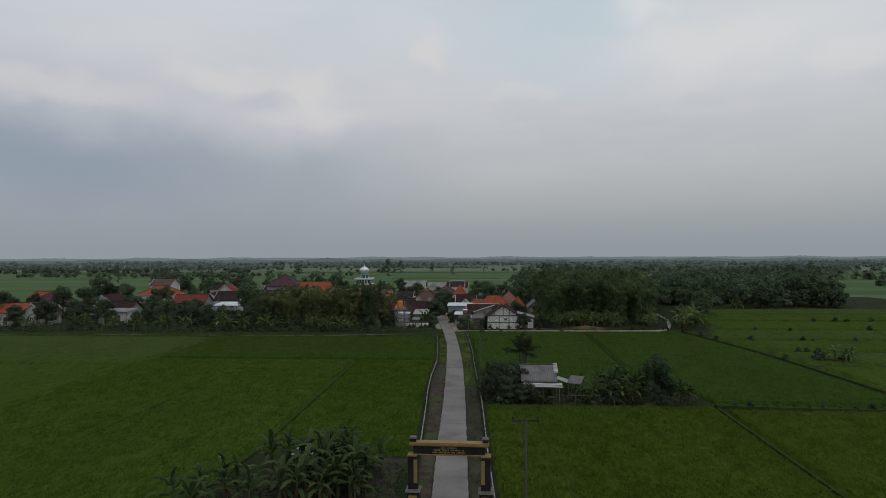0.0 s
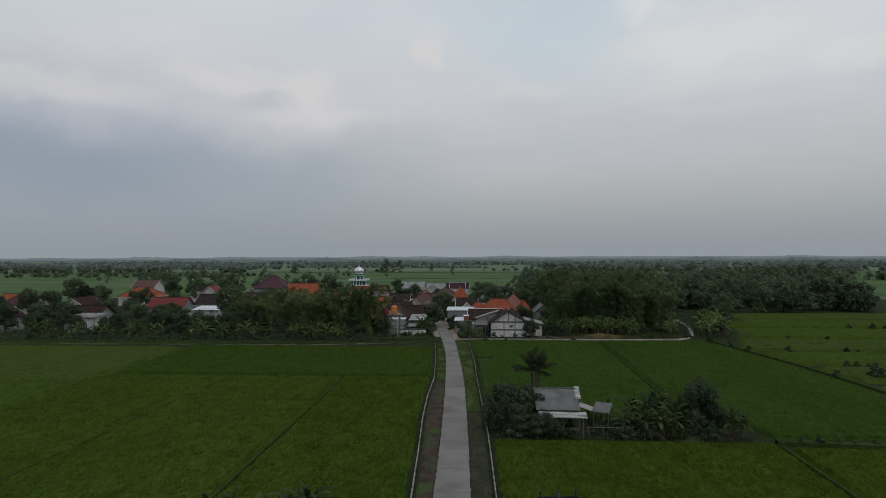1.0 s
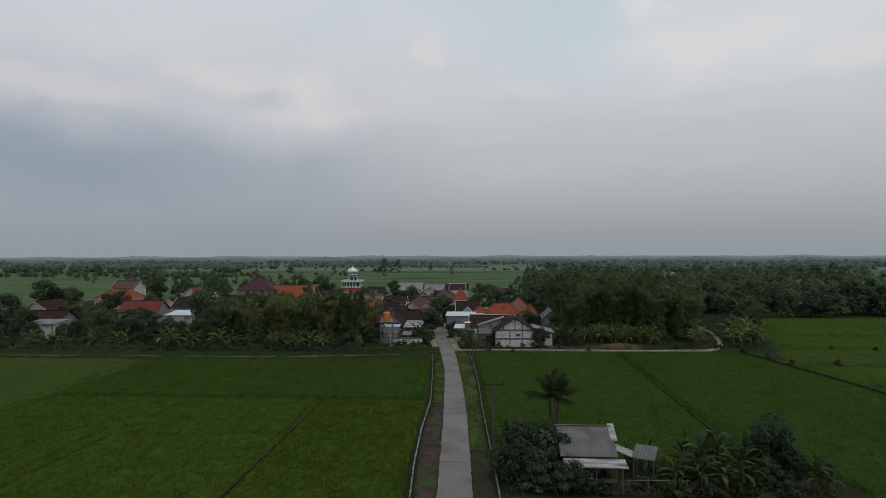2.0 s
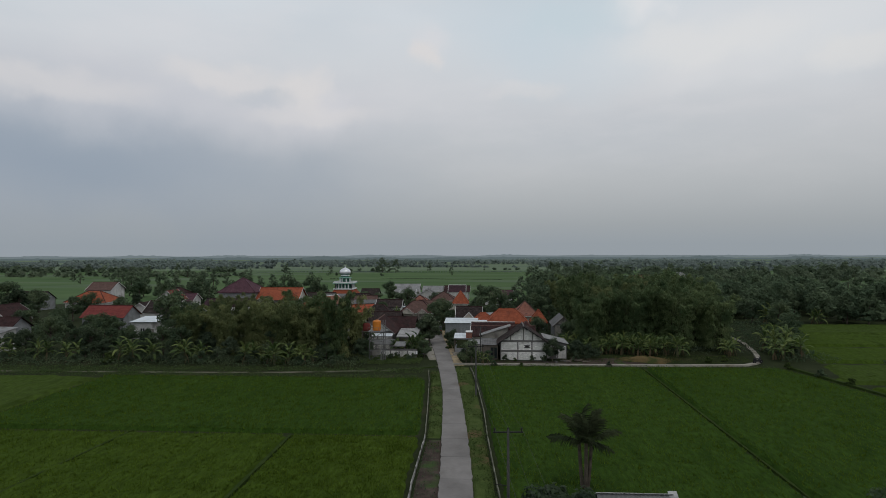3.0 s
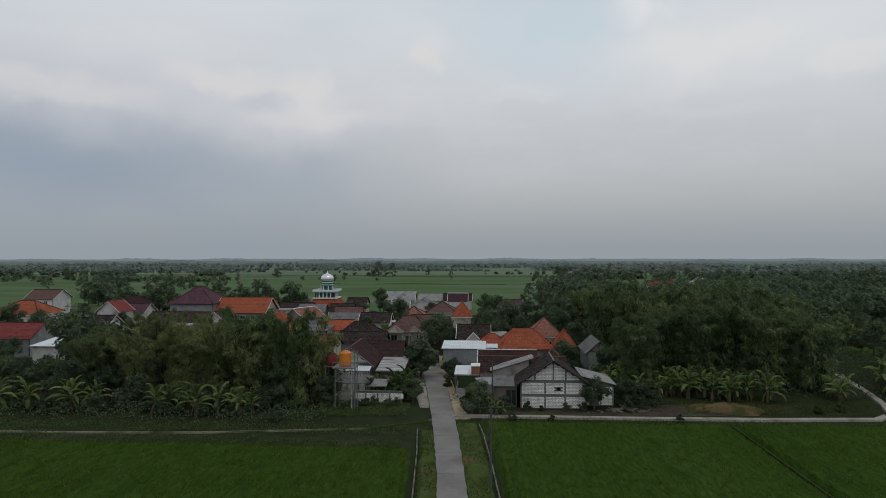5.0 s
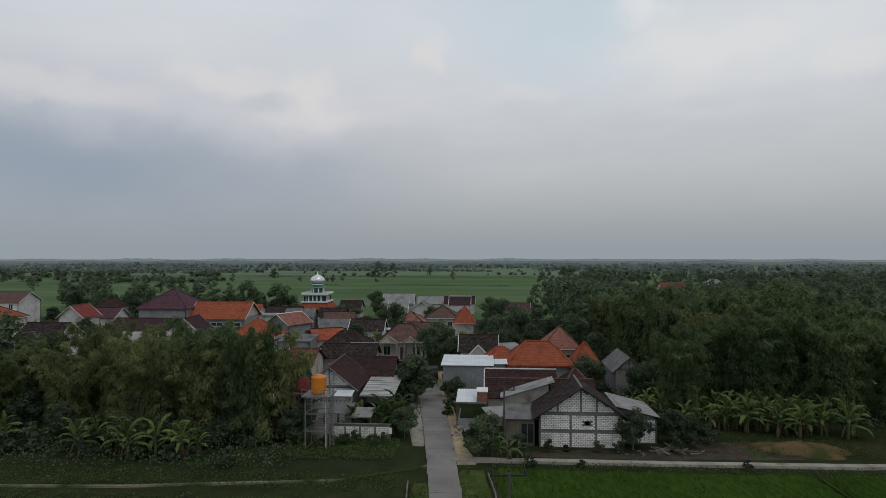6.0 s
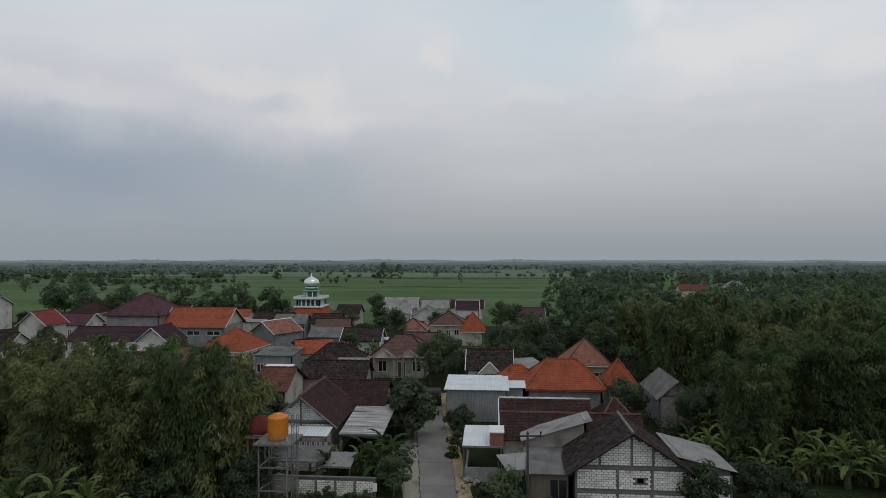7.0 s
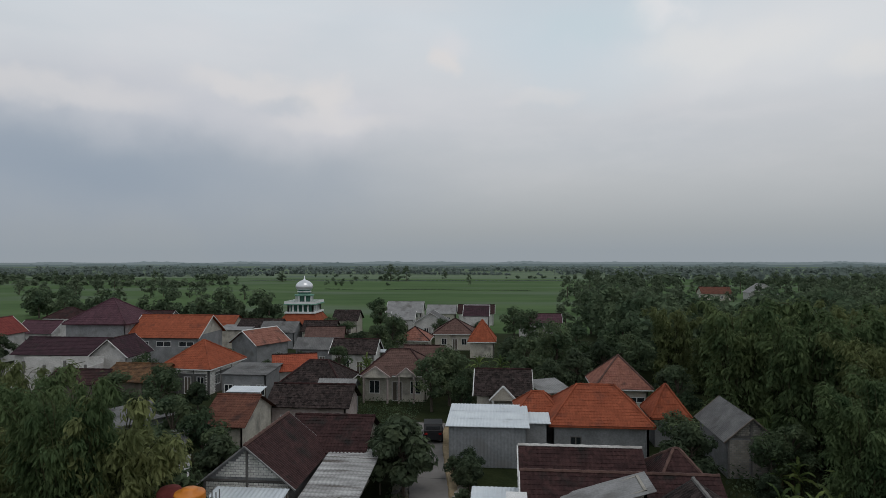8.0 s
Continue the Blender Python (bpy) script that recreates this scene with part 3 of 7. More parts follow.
strip("ground_patch", M["bare"], "trodden soil round the field hut", lambda y: kr(y) + 0.4, lambda y: 24.6, 74.2, 80.6, 0.06, category="ground")


def polyline_strip(name, pts, width, z, material, label, category, step=0.9):
    """A narrow path along a line of points."""
    P = [Vector((x, y, 0)) for x, y in pts]
    dense = []
    for a, b in zip(P, P[1:]):
        n = max(1, int((b - a).length / step))
        dense += [a.lerp(b, k / n) for k in range(n)]
    dense.append(P[-1])
    v, f = [], []
    for i, p in enumerate(dense):
        d = (dense[min(i + 1, len(dense) - 1)] - dense[max(i - 1, 0)]).normalized()
        s = Vector((-d.y, d.x, 0))
        w = width / 2 + 0.08 * noise.noise((p.x * 0.7, p.y * 0.7, 4.0))
        for k, (o, h) in enumerate(((-w - 0.05, -0.1), (-w, z), (w, z), (w + 0.05, -0.1))):
            q = p + s * o
            v.append((q.x, q.y, h + ground_z(q.y)))
        if i:
            c = i * 4
            f += [(c - 4 + k, c - 3 + k, c + 1 + k, c + k) for k in range(3)]
    return tagged(part(name, (v, f), material), label, category, kind="structure")


polyline_strip("path", [(-140, 128.6), (-56, 129.6), (-43.6, 129.8), (-31.4, 130.5), (-15.7, 132.7), (-10.4, 135.4), (-9.0, 136.6)], 0.30, 0.08, M["path_worn"], "narrow pale footpath at the foot of the trees", "path")
polyline_strip("path", [(-7.3, 137.8), (-1.4, 137.9), (11, 137.9), (25, 138.2), (36.5, 139.0), (39.2, 141.2), (41, 145.5), (42.6, 151), (44.6, 160), (45.5, 172)], 0.72, 0.18, M["path"], "narrow pale concrete path along the rice", "path")
polyline_strip("field_bank", [(25.9, 30), (26.0, 72.8)], 0.3, 0.2, M["bank"], "dark weedy bank between rice plots", "bank")
polyline_strip("field_bank", [(26.0, 73.9), (33.9, 73.2), (49, 72.6)], 0.9, 0.36, M["bank"], "dark weedy bank between rice plots", "bank")
polyline_strip("field_bank", [(20.75, 81), (20.7, 135.7)], 0.20, 0.14, M["bank"], "dark weedy bank between rice plots", "bank")
polyline_strip("field_bank", [(-38.6, 58), (-37.2, 89), (-36.3, 101)], 0.22, 0.40, M["bank"], "dark weedy bank between rice plots", "bank")
polyline_strip("field_bank", [(-21.9, 44), (-21.2, 50), (-20.8, 58), (-20.78, 100.8)], 0.30, 0.2, M["bank"], "dark weedy bank between rice plots", "bank")
polyline_strip("field_bank", [(50.6, 60), (49.6, 82), (48.2, 99), (46.8, 112), (43.4, 130), (42, 137)], 0.5, 0.25, M["bank"], "dark weedy bank beside a ditch", "bank")


def kerb(f, y0, y1, name_label, material):
    v, q = [], []
    n = int((y1 - y0) / 1.0)
    for j in range(n + 1):
        y = y0 + (y1 - y0) * j / n
        x = f(y)
        j1, j2 = noise.noise((y * 0.9, 1, 0)) * 0.05, noise.noise((y * 0.7, 9, 0)) * 0.05
        for dx, z in ((-0.065 + j1, -0.3), (-0.05 + j1, 0.22 + j2), (0.045 + j1, 0.20 + j2), (0.065 + j1, -0.3)):
            v.append((x + dx, y, z))
        if j:
            c = j * 4
            q += [(c - 4 + k, c - 3 + k, c + 1 + k, c + k) for k in range(3)]
    return tagged(part("kerb", (v, q), M[material]), name_label, "kerb", kind="structure")


kerb(kl, 20, 101.6, "weathered pale concrete kerb wall beside the rice", "kerb")
kerb(kl, 101.7, 132.6, "dark mossy kerb half hidden by grass", "mossy_kerb")
kerb(kr, 20, 78.0, "weathered pale concrete kerb wall beside the rice", "kerb")
kerb(kr, 78.1, 134.6, "dark mossy kerb half hidden by grass", "mossy_kerb")
strip("ground_patch", M["bare"], "bare brown soil before the white house", lambda y: -3.0, lambda y: 15.0, 138.6, 141.8, 0.05, category="ground")
strip("ground_patch", M["verge_brown"], "trodden soil and litter beside the lean-to", lambda y: 10.9, lambda y: 24.0, 139.2, 145.0, 0.04, category="ground")


def make_road():
    """Cast concrete slabs, each with its own edges, on a darker bed."""
    road = strip("road", M["bare"], "straight narrow concrete slab road into the village", lambda y: rl(y) + 0.12, lambda y: rr(y) - 0.12, -20, 177, 0.02, category="road")
    y = -20.0
    while y < 172:
        n = 5.0 + random.uniform(-0.15, 0.15)
        v, f = [], []
        rows = 8
        lift = random.uniform(-0.008, 0.008)
        for j in range(rows + 1):
            yy = y + 0.02 + (n - 0.04) * j / rows
            a = rl(yy) + 0.10 * noise.noise((yy * 1.3, 0, 0)) + 0.09 * noise.noise((yy * 4, 3, 0))
            b = rr(yy) + 0.10 * noise.noise((yy * 1.3, 8, 0)) + 0.09 * noise.noise((yy * 4, 6, 0))
            g = ground_z(yy)
            v += [(a - 0.02, yy, g - 0.1), (a, yy, g + 0.12 + lift), (b, yy, g + 0.12 + lift), (b + 0.02, yy, g - 0.1)]
            if j:
                c = j * 4
                f += [(c - 4 + k, c - 3 + k, c + 1 + k, c + k) for k in range(3)]
        c = rows * 4
        f += [(3, 2, 1, 0), (c, c + 1, c + 2, c + 3)]
        part("slab", (v, f), M["concrete"], road)
        y += n


make_road()


# ---------------------------------------------------------------- houses
def tiled_slope(L, u0, u1, S, course=0.30, wave=0.24, amp=0.028, lip=0.022):
    """A tiled slope: eave along x from 0 to L, ridge from u0 to u1 at a distance S up the slope (y), with laps and rolls in z."""
    xs = [L * i / max(2, int(L / (wave / 2))) for i in range(max(2, int(L / (wave / 2))) + 1)]
    rows = max(2, int(S / course))
    def top(x):
        a = x / u0 if u0 > 1e-6 else 9
        b = (L - x) / (L - u1) if L - u1 > 1e-6 else 9
        return max(0.0, min(1.0, a, b))
    v, f, n = [], [], len(xs)
    for r in range(rows):
        for t, h in ((r / rows, lip), ((r + 1) / rows, 0.0)):
            for i, x in enumerate(xs):
                sag = 0.012 * noise.noise((x * 0.6, r * 0.7, L))
                v.append((x, S * min(t, top(x)), h + (amp if i % 2 else 0.0) + sag))
        for i in range(1, n):
            lo = r / rows
            if top(xs[i]) <= lo and top(xs[i - 1]) <= lo:
                continue
            c = r * 2 * n + i
            f.append((c - 1, c, c + n, c + n - 1))
            if r:
                f.append((c - 1 - n, c - n, c, c - 1))
    k = len(v)
    v += [(0, 0, -0.05), (L, 0, -0.05), (u1, S, -0.05), (u0, S, -0.05)]
    f.append((k + 3, k + 2, k + 1, k))
    f.append((k, k + 1, n - 1, 0)) if n > 1 else None
    return v, f


def sheet_slope(L, S, wave=0.26, amp=0.03):
    """A corrugated sheet: eave along x from 0 to L, S up the slope (y)."""
    n = max(2, int(L / (wave / 2)))
    v, f = [], []
    rows = max(1, int(S / 1.8))
    for r in range(rows):
        for t, h in ((r / rows, 0.018), ((r + 1) / rows + 0.01, 0.0)):
            for i in range(n + 1):
                v.append((L * i / n, S * t, h + (amp if i % 2 else 0.0)))
        for i in range(1, n + 1):
            c = r * 2 * (n + 1) + i
            f.append((c - 1, c, c + n + 1, c + n))
    k = len(v)
    v += [(0, 0, -0.015), (L, 0, -0.015), (L, S, -0.015), (0, S, -0.015)]
    f += [(k + 3, k + 2, k + 1, k)]
    return v, f


def on_slope(shape, a, b, up):
    """Lays a slope whose eave runs from a to b and which rises along up."""
    a, b, up = Vector(a), Vector(b), Vector(up)
    x = (b - a).normalized()
    y = (up - x * up.dot(x)).normalized()
    m = Matrix((x, y, x.cross(y))).transposed().to_4x4()
    return moved(shape, Matrix.Translation(a) @ m)


def wall_panel(length, z0, z1, holes, th=0.16):
    """An upright wall along x from 0 to length, its outer face at y = 0, with openings (u0, u1, z0, z1) right through it."""
    us = sorted({0.0, length, *[h[0] for h in holes], *[h[1] for h in holes]})
    zs = sorted({z0, z1, *[h[2] for h in holes], *[h[3] for h in holes]})
    nu, nz = len(us), len(zs)
    v = [(u, d, z) for d in (0.0, th) for z in zs for u in us]
    def solid(i, j):
        if not (0 <= i < nu - 1 and 0 <= j < nz - 1):
            return False
        u, z = (us[i] + us[i + 1]) / 2, (zs[j] + zs[j + 1]) / 2
        return not any(h[0] < u < h[1] and h[2] < z < h[3] for h in holes)
    f, k = [], nu * nz
    for j in range(nz - 1):
        for i in range(nu - 1):
            if not solid(i, j):
                continue
            a, b, c, d = j * nu + i, j * nu + i + 1, (j + 1) * nu + i + 1, (j + 1) * nu + i
            f += [(a, b, c, d), (d + k, c + k, b + k, a + k)]
            for (p, q), other in (((b, a), (i, j - 1)), ((c, b), (i + 1, j)), ((d, c), (i, j + 1)), ((a, d), (i - 1, j))):
                if not solid(*other):
                    f.append((p, q, q + k, p + k))
    used = sorted({i for q in f for i in q})
    at = {o: n for n, o in enumerate(used)}
    return [v[i] for i in used], [tuple(at[i] for i in q) for q in f]


def window(parent, u0, u1, z0, z1, m, door=False, trim=None):
    w = 0.07
    t = trim or M["trim"]
    fr = join(box(u0, -0.03, z0, u0 + w, 0.1, z1), box(u1 - w, -0.03, z0, u1, 0.1, z1), box(u0 + w, -0.03, z1 - w, u1 - w, 0.1, z1),
              box(u0 + w, -0.03, z0, u1 - w, 0.1, z0 + w), box((u0 + u1) / 2 - w / 2, -0.02, z0 + w, (u0 + u1) / 2 + w / 2, 0.09, z1 - w))
    ob = part("door" if door else "window", moved(fr, m), t, parent)
    pane = "door_leaf" if door else "pane"
    part(pane, moved(box(u0 + w, 0.05, z0 + w, u1 - w, 0.075, z1 - w), m), M["wood"] if door else M["glass"], ob)
    return ob


def house(label, x, y, L, W, turn=0, eave=3.0, ridge=4.8, roof="gable", wall="white_wall", cover="tile_brown", over=0.45, front=(), back=(),
          left=(), right=(), hip=None, base=None, cap="tile_brown", name="house", group="houses of the village", barge=None, trim=None, cat="house", gable_wall=None, ends=(-1, 1)):
    """A house with its ridge along its own x. Openings: (centre u from the wall's middle, sill, width, height, is it a door)."""
    g = ground_z(y) if base is None else base
    top = thing(name, pose(x, y, g, 0, 0, turn), label, cat, group)
    wm = M[wall]
    hl, hw = L / 2, W / 2
    sides = {"front": (L, pose(-hl, -hw, 0), front), "right": (W, pose(hl, -hw, 0, 0, 0, 90), right),
             "back": (L, pose(hl, hw, 0, 0, 0, 180), back), "left": (W, pose(-hl, hw, 0, 0, 0, 270), left)}
    for length, m, holes in sides.values():
        cut = [(length / 2 + u - w / 2, length / 2 + u + w / 2, s, s + h) for u, s, w, h, d in holes]
        part("wall", moved(wall_panel(length - 0.001, -0.4, eave, cut), m), wm, top)
        for (u, s, w, h, d), c in zip(holes, cut):
            if w > 0.5:
                window(top, *c, m, d, trim)
    slope = (ridge - eave) / hw
    drop = over * slope
    ez, S = eave - drop, math.hypot(hw + over, ridge - eave + drop)
    tile = cover.startswith("tile")
    grain = dict(course=0.30, wave=0.24) if y < 200 else dict(course=0.5, wave=0.5)
    rise = Vector((0, hw + over, ridge - ez))
    made = []
    e0, e1 = -hl - over, hl + over
    LL = e1 - e0
    if roof == "gable":
        for sgn in (-1, 1):
            a, b = ((e0, -hw - over, ez), (e1, -hw - over, ez)) if sgn < 0 else ((e1, hw + over, ez), (e0, hw + over, ez))
            sh = tiled_slope(LL, 0, LL, S, **grain) if tile else sheet_slope(LL, S)
            made.append(on_slope(sh, a, b, (0, -sgn * rise.y, rise.z)))
        tri = [(-hw, eave - 0.02), (hw, eave - 0.02), (0, ridge - 0.06)]
        for sgn in (-1, 1):
            m = pose(hl * sgn, 0, 0, 0, 0, 90 if sgn > 0 else 270)
            part("gable", moved(prism(tri, 0.16), m), M[gable_wall] if gable_wall else wm, top)
        if barge:
            for sgn in ends:
                for side in (-1, 1):
                    a, b = Vector((sgn * (hl + over + 0.02), side * (hw + over), ez - 0.02)), Vector((sgn * (hl + over + 0.02), 0, ridge - 0.02))
                    part("barge_board", tube([a, b], 0.06, 4), M[barge], top)
        ridges = [((e0, 0, ridge), (e1, 0, ridge))]
    elif roof in ("hip", "pyramid"):
        h = (hw + over) * 0.95 if hip is None else hip
        h = min(h, LL / 2 - 0.02)
        for sgn in (-1, 1):
            a, b = ((e0, -hw - over, ez), (e1, -hw - over, ez)) if sgn < 0 else ((e1, hw + over, ez), (e0, hw + over, ez))
            made.append(on_slope(tiled_slope(LL, h, LL - h, S, **grain), a, b, (0, -sgn * rise.y, rise.z)))
            WW = 2 * (hw + over)
            S2 = math.hypot(h, ridge - ez)
            a, b = ((e1, -hw - over, ez), (e1, hw + over, ez)) if sgn > 0 else ((e0, hw + over, ez), (e0, -hw - over, ez))
            made.append(on_slope(tiled_slope(WW, WW / 2, WW / 2, S2, **grain), a, b, (-sgn * h, 0, ridge - ez)))
        r0, r1 = (e0 + h, 0, ridge), (e1 - h, 0, ridge)
        ridges = [(r0, r1)] + [((sx, sy * (hw + over), ez), r0 if sx < 0 else r1) for sx in (e0, e1) for sy in (-1, 1)]
        part("eaves_board", join(*[box(e0 + 0.04, s * (hw + over) - 0.03, ez - 0.14, e1 - 0.04, s * (hw + over) + 0.03, ez - 0.02) for s in (-1, 1)],
                                 *[box(s * (hl + over) - 0.03, -hw - over + 0.04, ez - 0.14, s * (hl + over) + 0.03, hw + over - 0.04, ez - 0.02) for s in (-1, 1)]), M[barge or "trim"], top)
    else:
        # one slope, low along its front
        S1 = math.hypot(W + 2 * over, ridge - eave)
        a, b = (e0, -hw - over, eave), (e1, -hw - over, eave)
        made.append(on_slope(tiled_slope(LL, 0, LL, S1, **grain) if tile else sheet_slope(LL, S1), a, b, (0, W + 2 * over, ridge - eave)))
        ridges = []
        tri = [(-hw, eave - 0.02), (hw, eave - 0.02), (hw, ridge - 0.05)]
        part("gable", moved(prism(tri, 0.14), pose(hl, 0, 0, 0, 0, 90)), wm, top)
        tri = [(-hw, eave - 0.02), (hw, eave - 0.02), (-hw, ridge - 0.05)]
        part("gable", moved(prism(tri, 0.14), pose(-hl, 0, 0, 0, 0, 270)), wm, top)
        part("wall", moved(box(-hl, -0.16, eave, hl, 0, ridge - 0.06), pose(0, hw, 0)), wm, top)
    part("roof", join(*made), M[cover], top)
    if tile:
        for a, b in ridges:
            a, b = Vector(a), Vector(b)
            if (b - a).length > 0.1:
                n = max(2, int((b - a).length / 0.35))
                pts = [a.lerp(b, k / n) + Vector((0, 0, 0.03 + 0.02 * (k % 2))) for k in range(n + 1)]
                part("ridge_cap", tube(pts, [0.10 + 0.015 * (k % 2) for k in range(n + 1)], 5), M[cap], top)
    return top


W2 = ((-1.8, 1.0, 1.0, 1.2, False), (0.2, 0.05, 0.95, 2.1, True), (1.9, 1.0, 1.0, 1.2, False))
W1 = ((-0.9, 1.0, 1.0, 1.1, False), (1.0, 0.05, 0.9, 2.0, True))


def block_wall(width, height, gable=0.0, beams=(), posts=(), hole=None, course=0.155, unit=0.31):
    """Dressed limestone blocks bedded in recessed mortar along x, with raw concrete beams; a gable rises above the height.
    Returns the shapes of blocks, bed and frame."""
    def ceiling(x):
        return height + gable * (1 - abs(x - width / 2) / (width / 2)) if gable else height
    def clear(x0, x1, z0, z1):
        if hole and x1 > hole[0] and x0 < hole[1] and z1 > hole[2] and z0 < hole[3]:
            return False
        if any(z1 > b - 0.09 and z0 < b + 0.09 for b in beams):
            return False
        return not any(x1 > p - 0.08 and x0 < p + 0.08 and z1 > a and z0 < b for p, a, b in posts)
    v, f = [], []
    r, z = 0, 0.03
    while z < height + gable:
        x = -unit * (0.5 if r % 2 else 0.0)
        while x < width:
            x0, x1 = max(x, 0.0) + 0.018, min(x + unit, width) - 0.018
            z0, z1 = z + 0.018 + random.uniform(-0.004, 0.004), z + course - 0.016
            pieces = [(x0, x1)]
            for p, a, b in posts:
                if z1 > a and z0 < b:
                    pieces = [q for c in pieces for q in ((c[0], min(c[1], p - 0.09)), (max(c[0], p + 0.09), c[1])) if q[1] - q[0] > 0.05]
            for x0, x1 in pieces:
                if min(ceiling(x0), ceiling(x1)) - 0.1 > z1 and clear(x0, x1, z0, z1):
                    d = random.uniform(-0.012, 0.008)
                    n = len(v)
                    v += [(x0, d - 0.03, z0), (x1, d - 0.03, z0), (x1, d - 0.03, z1), (x0, d - 0.03, z1), (x0 - 0.006, 0.02, z0 - 0.006), (x1 + 0.006, 0.02, z0 - 0.006), (x1 + 0.006, 0.02, z1 + 0.006), (x0 - 0.006, 0.02, z1 + 0.006)]
                    f += [tuple(n + i for i in q) for q in ((0, 1, 2, 3), (4, 5, 1, 0), (5, 6, 2, 1), (6, 7, 3, 2), (7, 4, 0, 3))]
            x += unit
        z += course
        r += 1
    frames = [box(0.0, -0.045, b - 0.055, width, 0.0, b + 0.055) for b in beams]
    frames += [box(p - 0.055, -0.05, a, p + 0.055, 0.0, min(b, ceiling(p) - 0.1)) for p, a, b in posts]
    return (v, f), frames


def block_facing(parent, m, *args, stone="block", **kw):
    blocks, bars = block_wall(*args, **kw)
    tagged(part("blockwork", moved(blocks, m), M[stone], parent, "pale limestone blocks in grey mortar"), kind="stuff")
    for b in bars:
        part("concrete_beam", moved(b, m), M["beam"], parent, "raw grey concrete beam")


# the white block house at the field's edge
A = house("white limestone block house with concrete beams and dark tiled gable", 3.75, 144.0, 4.2, 7.3, 90, 2.95, 5.35, wall="mortar", cover="tile_mossy", over=0.55, cap="beam",
          left=((0.55, 1.95, 0.4, 0.35, False),), barge="black", trim=M["mortar"])
block_facing(A, pose(-2.1, 3.65, 0, 0, 0, 270), 7.3, 2.95, 2.4, beams=(1.36, 2.95), hole=(4.0, 4.4, 1.95, 2.3),
             posts=((0.08, 0, 2.95), (2.75, 0, 2.95), (4.95, 0, 2.95), (7.22, 0, 2.95), (1.6, 2.95, 4), (3.65, 2.95, 5.4), (5.0, 2.95, 4.6)))
Sd = house("low limestone block lean-to with grey fibre-cement roof", 9.0, 146.2, 5.2, 3.4, 90, 2.35, 3.3, "shed", "mortar", "asbestos", 0.25, left=((0.5, 0.05, 0.8, 1.6, True),), name="lean_to", cat="shed")
block_facing(Sd, pose(-2.6, 1.7, 0, 0, 0, 270), 3.4, 2.2, posts=((0.08, 0, 2.2), (1.9, 0, 2.2), (3.3, 0, 2.2)), hole=(0.8, 1.7, 0, 1.75))
Sh = house("grey shed with sloping fibre-cement roof behind the white house", -0.65, 147.9, 2.2, 4.4, 270, 3.15, 4.75, "shed", "block_old", "asbestos", 0.35, name="shed", cat="shed")
# Darker walls and a dark pane in the doorway stand for the recess's shade.
house("low dark-roofed shed with a dark-filled doorway", -1.45, 144.3, 2.7, 3.8, 0, 2.3, 2.75, "shed", "wood", "asbestos_dark", 0.25, front=((0.55, 0.05, 1.2, 1.9, False),), name="shed", cat="shed", trim=M["wood"])
# brown double-gabled house
house("long dark brown tiled house with pale ridge", 0.75, 150.4, 10.2, 4.2, 0, 3.0, 4.25, "gable", "cream", "tile_brown", 0.4, front=W2, left=W1, barge="trim", cap="tile_taupe", ends=(-1,))
house("dark brown tiled house with white crested ridge", -0.9, 154.6, 7.0, 4.4, 0, 2.95, 4.4, "gable", "cream", "tile_brown", 0.35, barge="trim", cap="white_wall", ends=(-1,))
house("small rear wing with dark brown hip roof", 4.9, 154.2, 3.0, 4.4, 0, 2.95, 4.55, "hip", "cream", "tile_brown", 0.35, hip=1.7, cap="tile_taupe")
# shop with a pale zinc roof
T1 = house("grey sheet-walled shop with pale zinc roof", -6.9, 166.0, 6.0, 5.6, 0, 3.15, 3.45, "shed", "zinc_wall", "tin_white", 0.25, left=W1, front=((2.2, 0.1, 1.0, 1.2, False),), name="shop", cat="shop")
part("cladding", on_slope(sheet_slope(5.9, 3.1), (-2.95, -2.85, 0.0), (2.95, -2.85, 0.0), (0, 0, 1)), M["zinc_wall"], T1, "ribbed grey zinc sheets")
house("small grey annex with pale zinc roof", -3.0, 166.2, 1.8, 2.6, 0, 3.05, 3.2, "shed", "render", "tin_white", 0.2, name="annex", cat="annex")
# orange house and its wings
house("grey rendered house with bright orange hip roof", 2.1, 168.9, 7.4, 6.8, 0, 3.15, 5.35, "hip", "render", "tile_orange", 0.45, hip=2.6, front=((-2.0, 1.2, 0.9, 0.7, False),), barge="tile_orange", cap="tile_orange", trim=M["beam"])
house("low wing with bright orange hip roof", -2.7, 170.4, 3.4, 4.4, 0, 3.05, 4.35, "hip", "render", "tile_orange", 0.4, hip=1.6, barge="tile_orange", cap="tile_orange")
house("small wing with orange pyramid roof", 8.5, 171.4, 2.6, 3.4, 0, 3.0, 5.0, "pyramid", "render", "tile_orange", 0.4, barge="tile_orange", cap="tile_orange")
house("cream house with faded red pyramid roof", 6.5, 183.2, 5.0, 5.6, 0, 3.3, 5.8, "pyramid", "cream", "tile_pink", 0.5, front=((1.4, 1.4, 1.6, 0.6, False),), cap="tile_taupe")
R = house("grey house with fibre-cement gable roof among trees", 12.45, 165.8, 6.6, 3.4, 90, 3.0, 4.5, "gable", "render", "asbestos_dark", 0.35, gable_wall="mortar", barge="wood")
block_facing(R, pose(-3.3, 1.7, 0, 0, 0, 270), 3.4, 3.0, 1.5, beams=(3.0,), posts=((0.08, 0, 3.0), (1.7, 0, 4.4), (3.3, 0, 3.0)), stone="block_old")
